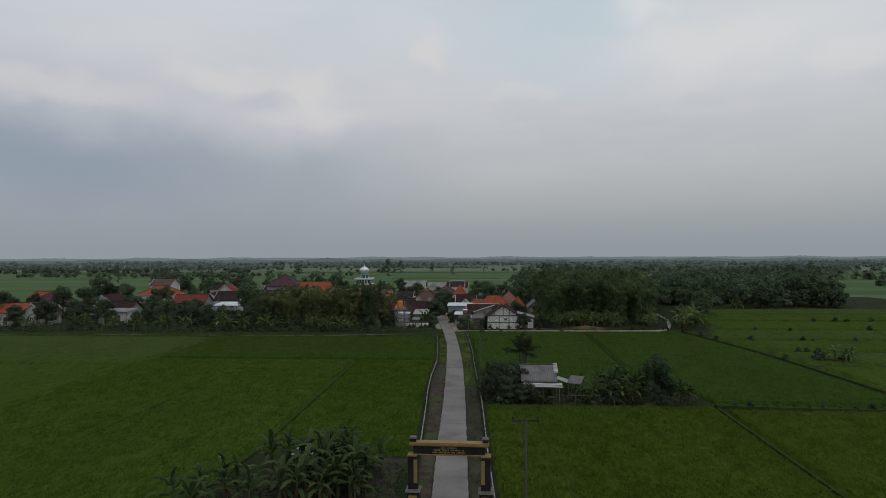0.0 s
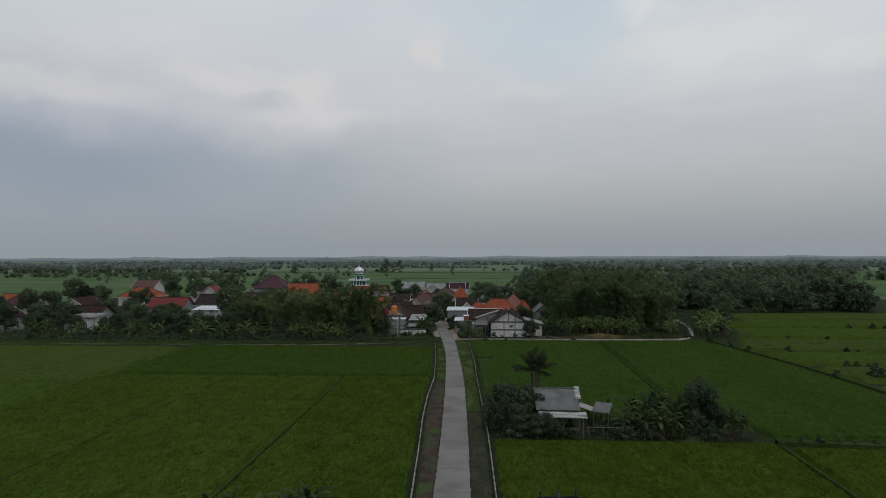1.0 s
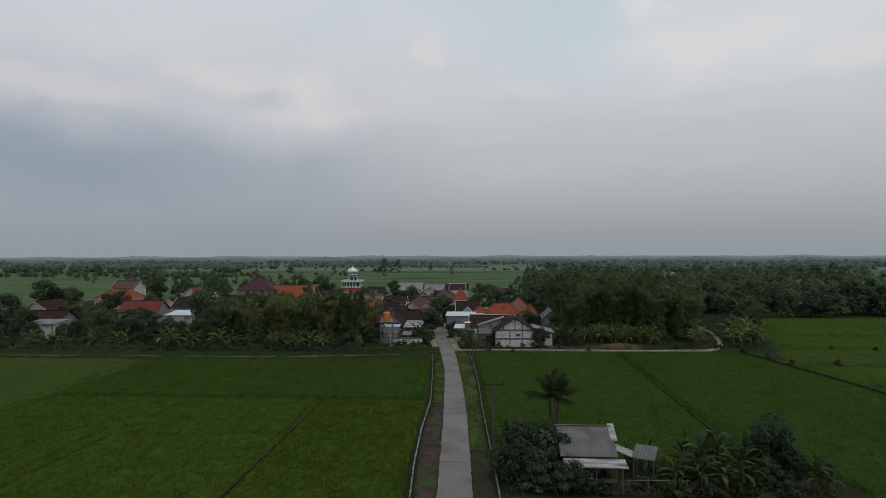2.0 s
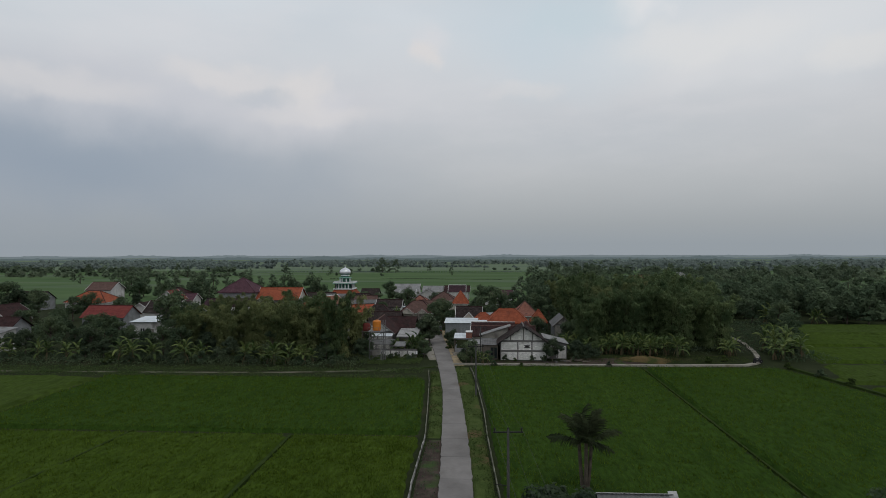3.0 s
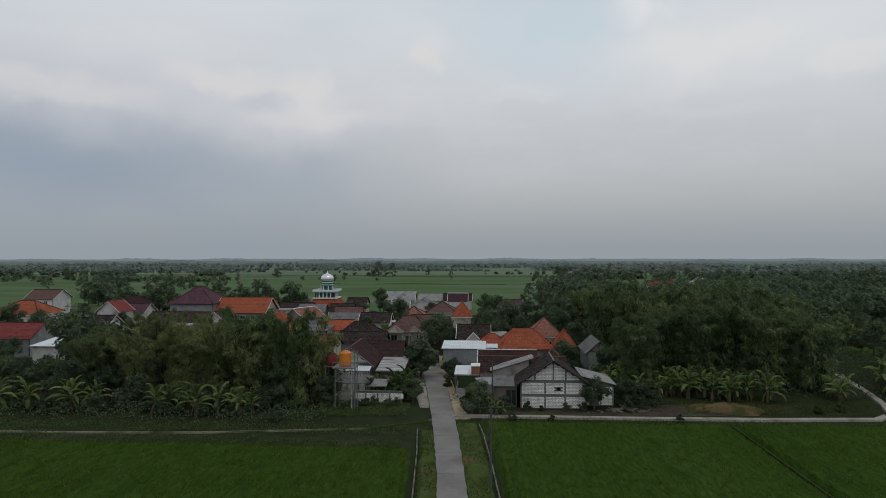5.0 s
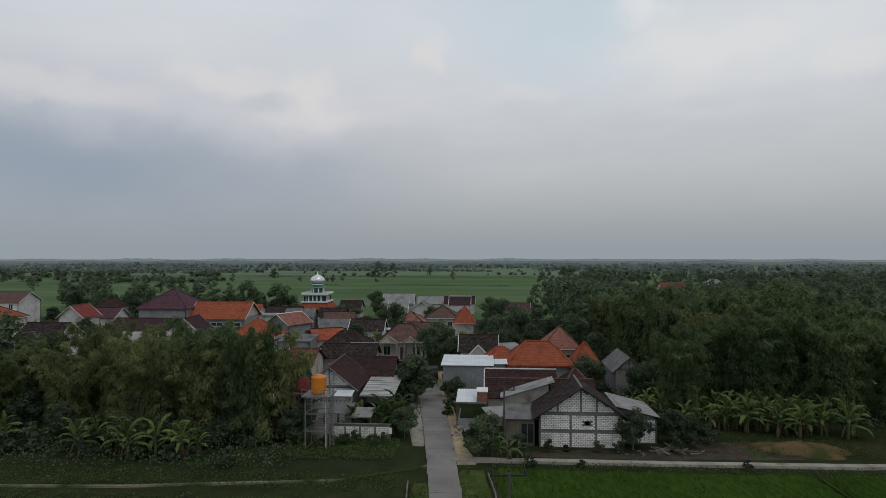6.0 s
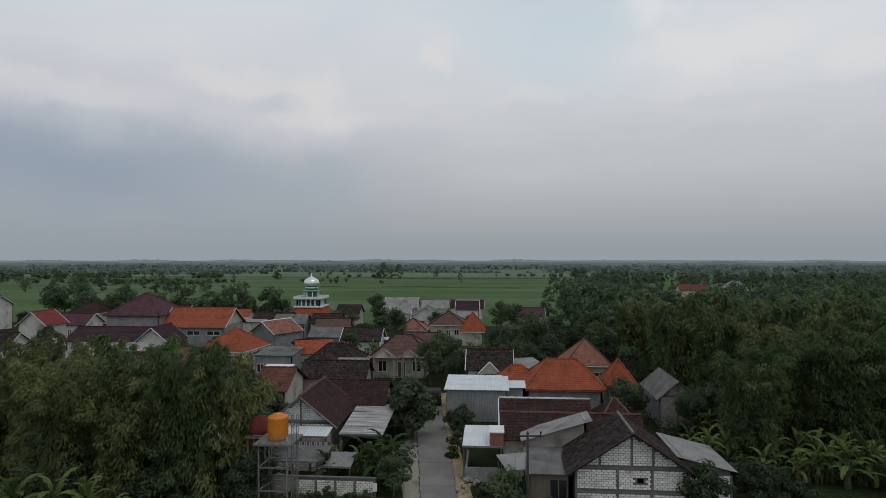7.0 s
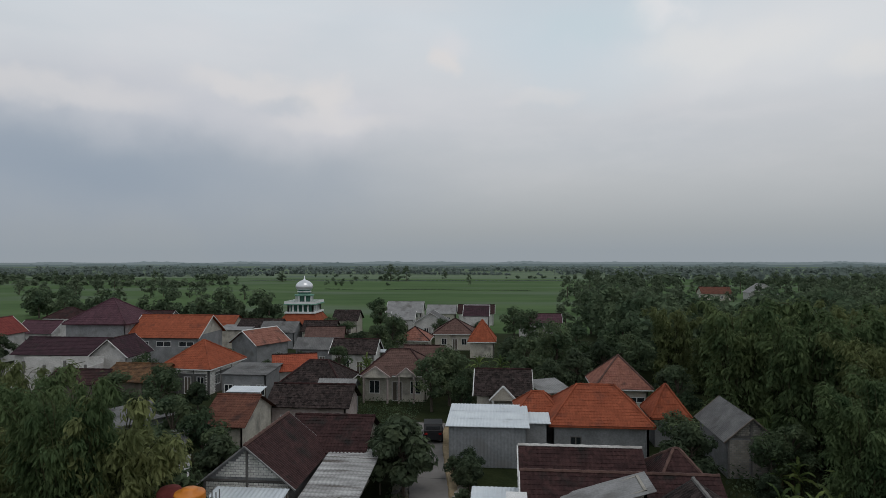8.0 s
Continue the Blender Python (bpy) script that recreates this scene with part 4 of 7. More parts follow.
# porch house
S = house("dark-roofed house with a white gabled porch", -5.7, 178.0, 5.0, 6.2, 0, 3.2, 4.95, "gable", "cream", "tile_mossy", 0.35, front=((-1.6, 0.6, 1.0, 1.5, False), (0.0, 0.05, 1.1, 2.2, True), (1.6, 0.6, 1.0, 1.5, False)), barge="trim")


def porch(parent, x, y, w, d, h, peak, cover, paint="white"):
    """A gabled porch in front of a house: two columns, a white pediment and its small roof."""
    for sx in (-1, 1):
        part("column", moved(lathe([(0.14, 0), (0.12, 0.15), (0.11, h - 0.2), (0.16, h)], 8), pose(x + sx * (w / 2 - 0.15), y - d, 0)), M[paint], parent)
    part("pediment", moved(prism([(-w / 2, h), (w / 2, h), (w / 2, h + 0.15), (0, peak), (-w / 2, h + 0.15)], 0.12), pose(x, y - d - 0.1, 0)), M["cream"], parent)
    for sx in (-1, 1):
        a, b = Vector((x + sx * (w / 2 + 0.2), y - d - 0.14, h + 0.02)), Vector((x, y - d - 0.14, peak + 0.12))
        part("barge_board", tube([a, b], 0.1, 4), M[paint], parent)
    s = math.hypot(w / 2 + 0.2, peak - h)
    part("porch_roof", join(on_slope(tiled_slope(d + 1.6, 0, d + 1.6, s), (x - w / 2 - 0.2, y + 1.5, h), (x - w / 2 - 0.2, y - d - 0.1, h), (w / 2 + 0.2, 0, peak - h)),
                            on_slope(tiled_slope(d + 1.6, 0, d + 1.6, s), (x + w / 2 + 0.2, y - d - 0.1, h), (x + w / 2 + 0.2, y + 1.5, h), (-w / 2 - 0.2, 0, peak - h))), cover, parent)


porch(S, 0.0, -3.1, 2.2, 1.0, 2.75, 4.0, M["tile_mossy"])
# houses on the other side of the road
L1 = house("brown tiled house with a white block gable", -20.85, 154.0, 7.0, 5.4, 90, 3.1, 5.25, "gable", "mortar", "tile_brown", 0.4, cap="tile_taupe", barge="asbestos", gable_wall="render")
block_facing(L1, pose(-3.5, 2.7, 0, 0, 0, 270), 5.4, 3.1, 2.1, beams=(3.1,), posts=((0.08, 0, 3.1), (2.7, 0, 5.2), (5.32, 0, 3.1)))
house("brown tiled rear wing of a house", -18.0, 159.8, 5.2, 5.8, 0, 3.1, 4.65, "gable", "cream", "tile_brown", 0.4, right=W1)
house("cream house with mossy dark tiled roof", -23.2, 171.8, 7.0, 4.4, 0, 3.0, 4.35, "gable", "pink_wall", "tile_mossy", 0.4, front=((-2.2, 1.3, 0.7, 0.7, False),))
house("house with a rusty red-brown tiled roof", -27.9, 165.8, 3.2, 6.4, 0, 3.0, 4.6, "gable", "cream", "tile_rust", 0.35, cap="tile_rust")
V = house("villa with taupe hip roof and cream walls", -17.9, 188.9, 7.0, 7.4, 0, 3.35, 5.4, "hip", "cream", "tile_taupe", 0.5, hip=2.8, front=((-2.4, 0.9, 1.2, 1.5, False), (0.2, 0.1, 1.2, 2.2, True), (2.3, 0.9, 1.2, 1.5, False)), right=W2)
porch(V, -2.0, -3.7, 3.0, 1.4, 3.0, 4.1, M["tile_taupe"], "pink_wall")
porch(V, 1.4, -3.7, 2.0, 0.9, 3.0, 3.9, M["tile_taupe"], "pink_wall")
house("cream rear house with taupe gable roof", -15.6, 193.6, 4.6, 6.0, 0, 3.5, 5.3, "gable", "white_wall", "tile_taupe", 0.35, right=W1)
house("grey block house with flat zinc awning", -34.4, 184.6, 5.0, 5.0, 0, 3.3, 3.7, "shed", "render", "asbestos_dark", 0.2, front=W2)
house("small house with orange-red tiled roof", -31.0, 189.2, 4.6, 4.2, 20, 3.2, 4.6, "gable", "white_wall", "tile_red", 0.4)
house("dark brown hip roofed house", -26.0, 182.6, 6.4, 6.6, 0, 3.0, 4.9, "hip", "cream", "tile_mossy", 0.4, hip=2.6)
house("low grey house with fibre-cement roof", -22.6, 178.0, 3.4, 3.2, 0, 2.8, 3.7, "gable", "render", "asbestos", 0.3)
OH = house("white block house with orange hip roof", -43.2, 190.6, 6.0, 7.6, -6, 3.5, 6.0, "hip", "mortar", "tile_orange", 0.5, hip=3.4, front=W2, right=W2, cap="tile_orange")
block_facing(OH, pose(-3.0, -3.82, 0), 6.0, 3.35, beams=(3.2,), posts=((0.08, 0, 3.3), (2.0, 0, 3.3), (4.0, 0, 3.3), (5.9, 0, 3.3)), hole=(0.6, 5.5, 0, 2.4))
block_facing(OH, pose(3.02, -3.8, 0, 0, 0, 90), 7.6, 3.35, beams=(3.2,), posts=((0.08, 0, 3.3), (2.6, 0, 3.3), (5.0, 0, 3.3), (7.5, 0, 3.3)), hole=(1.4, 6.2, 0, 2.4))
house("long hall with orange gable roof and grey walls", -57.2, 210.2, 10.8, 8.4, 0, 4.9, 7.6, "gable", "render", "tile_orange", 0.5, front=((-3.6, 3.2, 2.4, 0.8, False), (0, 3.2, 2.4, 0.8, False), (3.6, 3.2, 2.4, 0.8, False)), barge="trim", gable_wall="cream", cap="tile_orange", name="hall", cat="hall")
house("tall grey hall with maroon hip roof", -67.9, 210.0, 9.6, 9.0, 0, 6.9, 10.2, "hip", "render", "tile_purple", 0.4, hip=5.0, name="hall", cat="hall", barge="tile_purple", cap="tile_purple")
house("long low house with dark maroon roof", -66.2, 197.6, 11.6, 6.4, 0, 3.6, 5.3, "gable", "white_wall", "tile_plum", 0.4, front=W2, cap="tile_plum")
house("gabled house with maroon roof and white front", -56.6, 194.4, 5.4, 4.8, 90, 3.9, 5.9, "gable", "white_wall", "tile_plum", 0.4, left=W1, barge="trim")
house("low shed under straw-coloured old tiles", -48.6, 186.4, 6.4, 7.4, 0, 2.3, 3.6, "gable", "wood", "tile_straw", 0.4, name="shed", cat="shed", cap="tile_straw")
house("small house with red and white striped roof", -45.2, 214.0, 6.4, 6.0, 62, 3.3, 5.2, "gable", "render", "tile_pink", 0.4, barge="white", cap="white")
house("low cream house with flat grey roof", -56.5, 231.0, 6.0, 5.0, 0, 3.5, 3.9, "shed", "cream", "asbestos", 0.3)
house("dark tiled house behind the mosque yard", -52.5, 234.0, 8.0, 6.0, 0, 3.4, 5.1, "gable", "white_wall", "tile_mossy", 0.4)
# houses further back, and those beyond the trees
for lab, x, y, l, w, turn, wall, cover, kind in (
        ("far house with grey fibre-cement roof", -31.8, 283, 9, 8, 0, "white_wall", "asbestos", "gable"),
        ("far house with small grey roof", -29.0, 262, 5, 5, 0, "white_wall", "asbestos", "gable"),
        ("far white house with grey gabled roof", -21.5, 254, 6, 7, 90, "white_wall", "asbestos_dark", "gable"),
        ("far house with taupe roof", -14.8, 234, 7, 7, 0, "cream", "tile_taupe", "hip"),
        ("far house with red-brown pyramid roof", -20.8, 222, 5, 5.5, 0, "cream", "tile_pink", "pyramid"),
        ("far pale house with dark tiled roof", -12.8, 281, 9, 6, 0, "white_wall", "tile_brown", "gable"),
        ("far pale house with dark tiled roof", -41.8, 259, 5.5, 6, 0, "cream", "tile_mossy", "gable"),
        ("far house with dark maroon roof", 2.3, 257, 9, 5, 0, "white_wall", "tile_purple", "gable"),
        ("far house with grey hip roof", -21.8, 280, 7, 6, 0, "cream", "asbestos", "gable"),
        ("low house with grey sheet roof before the mosque", -48.0, 232, 6.4, 5, 0, "render", "asbestos_dark", "gable"),
        ("low brown-roofed house before the mosque", -40.8, 234, 6, 5, 0, "cream", "tile_mossy", "gable"),
        ("far house with brown roof", -36.5, 222, 6, 5, 10, "cream", "tile_taupe", "gable"),
        ("far low house with grey roof", -33.5, 208, 6, 4, 0, "render", "asbestos_dark", "gable"),
        ("low house with dark roof behind the trees", -26.8, 204, 6, 5, 0, "white_wall", "tile_mossy", "gable"),
        # Rust-brown tiles dull this red roof: distance haze put into its colour.
        ("distant red-roofed house among trees", 84, 395, 12, 8, 0, "cream", "tile_rust", "gable"),
        ("distant white house among trees", 106, 402, 8, 12, 90, "white_wall", "asbestos", "gable"),
        ("house with maroon roof beyond the trees", -92, 226, 7, 6, 0, "white_wall", "tile_purple", "gable"),
        ("grey-gabled house with dark roof behind the trees", -82.8, 187.5, 5.2, 5.6, 90, "white_wall", "tile_mossy", "gable"),
        ("grey-gabled house with red roof behind the trees", -82.5, 173, 9, 6.5, 0, "render", "tile_crimson", "gable"),
        ("low house with pale zinc roof behind the trees", -68, 163.5, 6, 5, 0, "white_wall", "tin_white", "shed"),
        ("broad orange-roofed house beyond the trees", -117, 221, 12, 9, 0, "white_wall", "tile_orange", "hip"),
        ("dark-roofed house beyond the trees", -141, 228, 9, 7, 0, "render", "tile_mossy", "gable"),
        ("white gabled house with dark roof", -106, 172, 8, 7, 90, "white_wall", "tile_brown", "gable"),
        ("house with maroon hip roof beyond the trees", -126, 176, 8, 7, 0, "cream", "tile_purple", "hip"),
        ("orange-roofed house beyond the trees", -134, 186, 9, 7, 0, "cream", "tile_orange", "gable"),
        ("red-roofed house at the village edge", -116, 146, 9, 6, 25, "white_wall", "tile_red", "gable"),
        ("brown gabled house at the village edge", -108, 147, 6, 6, 90, "white_wall", "tile_brown", "gable"),
        ("brown-roofed house behind the bamboo", -91, 152, 8, 6, 0, "render", "tile_brown", "gable"),
        ("pale low house with dark roof", -88, 146.5, 6, 4, 0, "white_wall", "asbestos", "shed"),
        ("dark-roofed house deep in the village", -110, 258, 8, 7, 0, "white_wall", "tile_brown", "hip"),
        ("orange-roofed house deep in the village", -66, 243, 9, 6, 0, "cream", "tile_orange", "gable"),
        ("two-tone house deep in the village", -84, 250, 9, 7, 0, "white_wall", "tile_brown", "gable"),
        ("dark-roofed house deep in the village", -77, 186, 7, 7, 0, "white_wall", "tile_mossy", "gable"),
        ("grey-roofed shed beside the lane", -36.5, 161.5, 8, 3.6, 60, "render", "asbestos_dark", "shed")):
    house(lab, x, y, l, w, turn, 3.3, 3.3 + (0.5 if kind == "shed" else w * 0.31), kind, wall, cover, 0.4, front=W1 if l < 7 else W2, left=W1 if w > 4.5 else (), barge="trim" if "white" in wall else None)

# tall white-edged house and the orange pyramid beside it
house("white-walled house with a steep red gable roof", -87.8, 210.0, 5.4, 5.2, 90, 4.7, 6.9, "gable", "white_wall", "tile_crimson", 0.4, left=((0.9, 1.0, 1.0, 1.1, False), (-1.0, 0.05, 0.9, 2.0, True)), barge="trim", cap="tile_taupe")
T2 = house("two-storey maroon-roofed house with white edge walls", -11.9, 262, 5.8, 7, 0, 4.2, 6.3, "gable", "white_wall", "tile_plum", 0.15, barge="white", cap="white", front=W2)
house("cream house with orange pyramid roof", -9.3, 223.6, 4.0, 5.2, 0, 3.2, 6.2, "pyramid", "cream", "tile_orange", 0.4, barge="white", cap="tile_orange")
T3 = house("two-storey house with red roof and white balcony", -126, 241, 8, 8, 0, 5.8, 8.0, "gable", "white_wall", "tile_taupe", 0.4, front=((-2.2, 1.0, 1.2, 1.4, False), (2.0, 1.0, 1.2, 1.4, False), (-2.2, 3.9, 1.2, 1.3, False), (2.0, 3.9, 1.2, 1.3, False)), barge="trim")
part("balcony", box(-3.6, -5.2, 3.0, 3.6, -4.0, 3.9), M["white"], T3)
# parapets of an unfinished white building
def unfinished(x, y):
    g = ground_z(y)
    t = thing("unfinished_house", pose(x, y, g, 0, 0, 6), "roofless white block house under construction", "house", "houses of the village")
    for k in range(5):
        part("column", box(-5 + k * 2.5, -2.2, -0.3, -4.75 + k * 2.5, -1.95, 3.3 + 0.5 * (k % 2)), M["beam"], t)
    for y0, h in ((-2.1, 2.3), (2.0, 3.6)):
        part("wall", moved(wall_panel(10.2, -0.3, h, [(2, 3.1, 0.9, 1.6), (6.4, 7.4, 0.0, 1.6)]), pose(-5, y0, 0)), M["white_wall"], t)
    for x0 in (-5, 5):
        part("wall", box(x0, -1.9, -0.3, x0 + 0.15, 1.95, 2.9), M["white_wall"], t)


unfinished(-61.8, 188.4)


# ---------------------------------------------------------------- mosque
def mosque(x, y):
    g = ground_z(y)
    t = thing("mosque", pose(x, y, g - 0.4) @ Matrix.Diagonal((0.88, 0.88, 1, 1)), "white and mint mosque with tiered tower and silver dome", "mosque")
    k = -g
    e = 2.1 + k
    part("wall", moved(wall_panel(9.0, -0.4, e, [(1.0, 2.0, 0.8, 2.4), (4.0, 5.0, 0.1, 2.5), (7.0, 8.0, 0.8, 2.4)]), pose(-4.5, -4.5, 0)), M["white"], t)
    for m in (pose(4.5, -4.5, 0, 0, 0, 90), pose(4.5, 4.5, 0, 0, 0, 180), pose(-4.5, 4.5, 0, 0, 0, 270)):
        part("wall", moved(wall_panel(9.0, -0.4, e, []), m), M["white"], t)
    for a, b, up in (((-5.1, -5.1, e), (5.1, -5.1, e), (0, 1.9, 2.3)), ((5.1, -5.1, e), (5.1, 5.1, e), (-1.9, 0, 2.3)),
                     ((5.1, 5.1, e), (-5.1, 5.1, e), (0, -1.9, 2.3)), ((-5.1, 5.1, e), (-5.1, -5.1, e), (1.9, 0, 2.3))):
        part("roof", on_slope(tiled_slope(10.2, 1.75, 8.45, math.hypot(1.75, 2.35)), a, b, up), M["tile_orange"], t)
    z1 = 4.35 + k
    part("cornice", box(-3.7, -3.7, z1, 3.7, 3.7, z1 + 0.3), M["white"], t)
    # Solid drums in the darker mint stand for the tower's shaded open inside.
    part("drum", box(-2.5, -2.5, z1 + 0.3, 2.5, 2.5, z1 + 2.0), M["mint_shaded"], t)
    for s in range(6):
        for ax in (0, 1):
            for sg in (-1, 1):
                u = -2.95 + s * 1.18
                p = (u, sg * 2.95) if ax == 0 else (sg * 2.95, u)
                part("column", moved(box(-0.16, -0.16, z1 + 0.3, 0.16, 0.16, z1 + 1.75), pose(*p, 0)), M["white"], t)
    part("balcony_floor", box(-3.8, -3.8, z1 + 1.75, 3.8, 3.8, z1 + 2.0), M["mint"], t)
    for sg in (-1, 1):
        part("railing", box(-3.7, sg * 3.65 - 0.06, z1 + 2.0, 3.7, sg * 3.65 + 0.06, z1 + 2.45), M["white"], t)
        part("railing", box(sg * 3.65 - 0.06, -3.55, z1 + 2.0, sg * 3.65 + 0.06, 3.55, z1 + 2.45), M["white"], t)
    z2 = z1 + 2.0
    part("upper_drum", moved(lathe([(1.55, z2), (1.55, z2 + 1.5)], 16), pose(0, 0, 0)), M["mint_shaded"], t)
    for s in range(8):
        c = 2 * math.pi * (s + 0.5) / 8
        part("column", moved(box(-0.14, -0.14, z2, 0.14, 0.14, z2 + 1.5), pose(1.95 * math.cos(c), 1.95 * math.sin(c), 0, 0, 0, math.degrees(c))), M["white"], t)
    part("upper_cornice", lathe([(2.3, z2 + 1.5), (2.35, z2 + 1.7), (1.9, z2 + 1.8)], 20), M["mint"], t)
    part("neck", lathe([(1.45, z2 + 1.8), (1.45, z2 + 2.75)], 16), M["mint_shaded"], t)
    part("neck_band", lathe([(1.55, z2 + 2.2), (1.7, z2 + 2.35), (1.55, z2 + 2.5)], 20), M["white"], t)
    z3 = z2 + 2.75
    prof = [(1.7, z3), (1.98, z3 + 0.25), (2.06, z3 + 0.7), (1.9, z3 + 1.15), (1.5, z3 + 1.55), (0.92, z3 + 1.85), (0.36, z3 + 2.05), (0.1, z3 + 2.3), (0.06, z3 + 2.9)]
    part("dome", lathe(prof, 24), M["dome"], t, "silver metal dome with finial", smooth=True)


mosque(-47.4, 244)


# ---------------------------------------------------------------- gate over the road
def gate():
    t = thing("village_gate", pose(-2.62, 44, 0, 0, 0, -1), "black and gold village gate arching over the road", "gate")
    for sx in (-1, 1):
        x = sx * 2.53
        part("plinth", join(box(x - 0.48, -0.5, -0.3, x + 0.48, 0.5, 0.15), box(x - 0.44, -0.46, 0.15, x + 0.44, 0.46, 1.44)), M["black"], t)
        part("plinth_panel", box(x - 0.30, -0.49, 0.35, x + 0.30, -0.46, 1.22), M["gold"], t)
        part("plinth_cap", join(box(x - 0.52, -0.54, 1.44, x + 0.52, 0.54, 1.54), box(x - 0.42, -0.44, 1.54, x + 0.42, 0.44, 1.6)), M["beam"], t)
        part("pillar", box(x - 0.335, -0.33, 1.6, x + 0.335, 0.33, 3.9), M["black"], t)
        u = x - sx * 0.19
        part("pillar_panel", box(u - 0.13, -0.36, 2.05, u + 0.13, -0.33, 3.68), M["gold"], t)
        part("capital", box(x - 0.30, -0.36, 3.9, x + 0.38, 0.36, 3.99) if sx > 0 else box(x - 0.38, -0.36, 3.9, x + 0.30, 0.36, 3.99), M["gold"], t)
        part("finial", box(x - 0.20, -0.2, 4.87, x + 0.20, 0.2, 5.1), M["black"], t)
        part("finial_cap", join(box(x - 0.24, -0.24, 5.1, x + 0.24, 0.24, 5.15), box(x - 0.18, -0.18, 5.15, x + 0.18, 0.18, 5.2)), M["beam"], t)
    part("beam", box(-2.5, -0.26, 4.07, 2.5, 0.26, 4.62), M["black"], t)
    part("beam_foot", box(-2.45, -0.30, 3.99, 2.45, 0.30, 4.07), M["gold"], t)
    part("beam_cap", join(box(-2.72, -0.30, 4.62, 2.72, 0.30, 4.70), box(-2.78, -0.36, 4.70, 2.78, 0.36, 4.80), box(-2.74, -0.32, 4.80, 2.74, 0.32, 4.87)), M["gold"], t)
    random.seed(4)
    for w, z, words in ((1.1, 4.47, (4, 8)), (2.15, 4.31, (5, 5, 7, 2)), (2.3, 4.15, (4, 9, 3, 7))):
        pitch = w / (sum(words) + len(words) - 1)
        a = -w / 2
        for n in words:
            part("letter_bar", join(*[box(a + pitch * i, -0.285, z, a + pitch * (i + 0.72), -0.26, z + 0.10 * random.uniform(0.8, 1.0)) for i in range(n)]), M["gold"], t)
            a += pitch * (n + 1)


gate()


# ---------------------------------------------------------------- poles and wires
def pole(x, y, h=6.5, turn=0):
    t = thing("utility_pole", pose(x, y, 0, 0, 0, turn), "slim grey utility pole with a steel crossarm", "utility pole", "poles along the field")
    part("shaft", tube([(0, 0, -0.4), (0, 0, h + 0.15)], [0.11, 0.075], 8), M["pole"], t)
    part("crossarm", box(-0.95, -0.04, h - 0.08, 0.95, 0.04, h), M["wire"], t)
    for k in (-0.85, 0.0, 0.85):
        part("insulator", moved(lathe([(0.03, 0), (0.03, 0.08), (0.07, 0.12), (0.06, 0.22), (0.02, 0.26)], 8), pose(k, 0, h)), M["wire"], t)
    part("stay_arm", tube([(-0.9, 0, h - 3.3), (0.1, 0, h - 3.45)], 0.025, 4), M["wire"], t)
    return t


POLES = [(2.68, 44.2), (-0.85, 82), (-3.4, 118), (-3.0, 141.0)]
for x, y in POLES:
    pole(x, y, 6.4 if y < 100 else 6.0 if y < 130 else 5.2, 5)
for (x0, y0), (x1, y1) in zip([(5.6, 6.0)] + POLES, POLES):
    for k in (-0.85, 0.0, 0.85):
        z0, z1 = (6.65 if y0 < 100 else 6.25), (6.65 if y1 < 100 else 6.25 if y1 < 130 else 5.45)
        pts = [(x0 + k + (x1 - x0) * s, y0 + (y1 - y0) * s, z0 + (z1 - z0) * s - 0.9 * 4 * s * (1 - s)) for s in [i / 12 for i in range(13)]]
        tagged(part("power_line", tube(pts, 0.006, 3), M["cable"]), "thin grey power line between poles", "power line", "power lines")


# ---------------------------------------------------------------- water tank on its tower
def water_tower(x, y):
    t = thing("water_tower", pose(x, y, 0), "orange plastic water tank on a steel tower", "water tank")
    r = 0.95
    for sx in (-1, 1):
        for sy in (-1, 1):
            part("leg", tube([(sx * r, sy * r, -0.2), (sx * r, sy * r, 4.7)], 0.05, 6), M["steel"], t)
    for z in (1.6, 3.1, 4.5):
        for s in (-1, 1):
            part("brace", box(-r, s * r - 0.03, z, r, s * r + 0.03, z + 0.07), M["steel"], t)
            part("brace", box(s * r - 0.03, -r, z, s * r + 0.03, r, z + 0.07), M["steel"], t)
    for z in (0.2, 1.65, 3.15):
        for s in (-1, 1):
            part("diagonal", tube([(-r, s * r, z), (r, s * r, z + 1.35)], 0.025, 4), M["steel"], t)
    part("platform", box(-r - 0.25, -r - 0.25, 4.6, r + 0.35, r + 0.25, 4.72), M["steel"], t)
    for k in range(7):
        a = -r - 0.25 + k * (2 * r + 0.6) / 6
        part("rail_post", box(a - 0.015, -r - 0.26, 4.72, a + 0.015, -r - 0.23, 5.25), M["steel"], t)
    part("rail", box(-r - 0.25, -r - 0.27, 5.25, r + 0.35, -r - 0.22, 5.3), M["steel"], t)
    prof = [(0.60, 4.72), (0.66, 4.8)]
    for k in range(5):
        prof += [(0.68, 4.95 + k * 0.25), (0.655, 5.08 + k * 0.25)]
    prof += [(0.67, 6.15), (0.63, 6.23), (0.36, 6.28), (0.36, 6.37), (0.05, 6.39)]
    part("tank", lathe(prof, 24), M["tank"], t, "ribbed orange plastic tank", smooth=True)
    part("pipe", tube([(0.7, -0.3, 0), (0.7, -0.3, 5.0)], 0.03, 6), M["white"], t)
    for k in range(10):
        part("rung", box(0.25, -r - 0.12, 0.3 + k * 0.42, 0.6, -r - 0.08, 0.34 + k * 0.42), M["steel"], t)


water_tower(-19.3, 140.6)
# second, older tank just behind it
t = thing("water_tank", pose(-21.3, 142.6, 0), "faded brown-orange water tank beside the tower", "water tank")
for sx in (-0.6, 0.6):
    for sy in (-0.6, 0.6):
        part("leg", tube([(sx, sy, -0.2), (sx, sy, 4.3)], 0.07, 6), M["wood"], t)
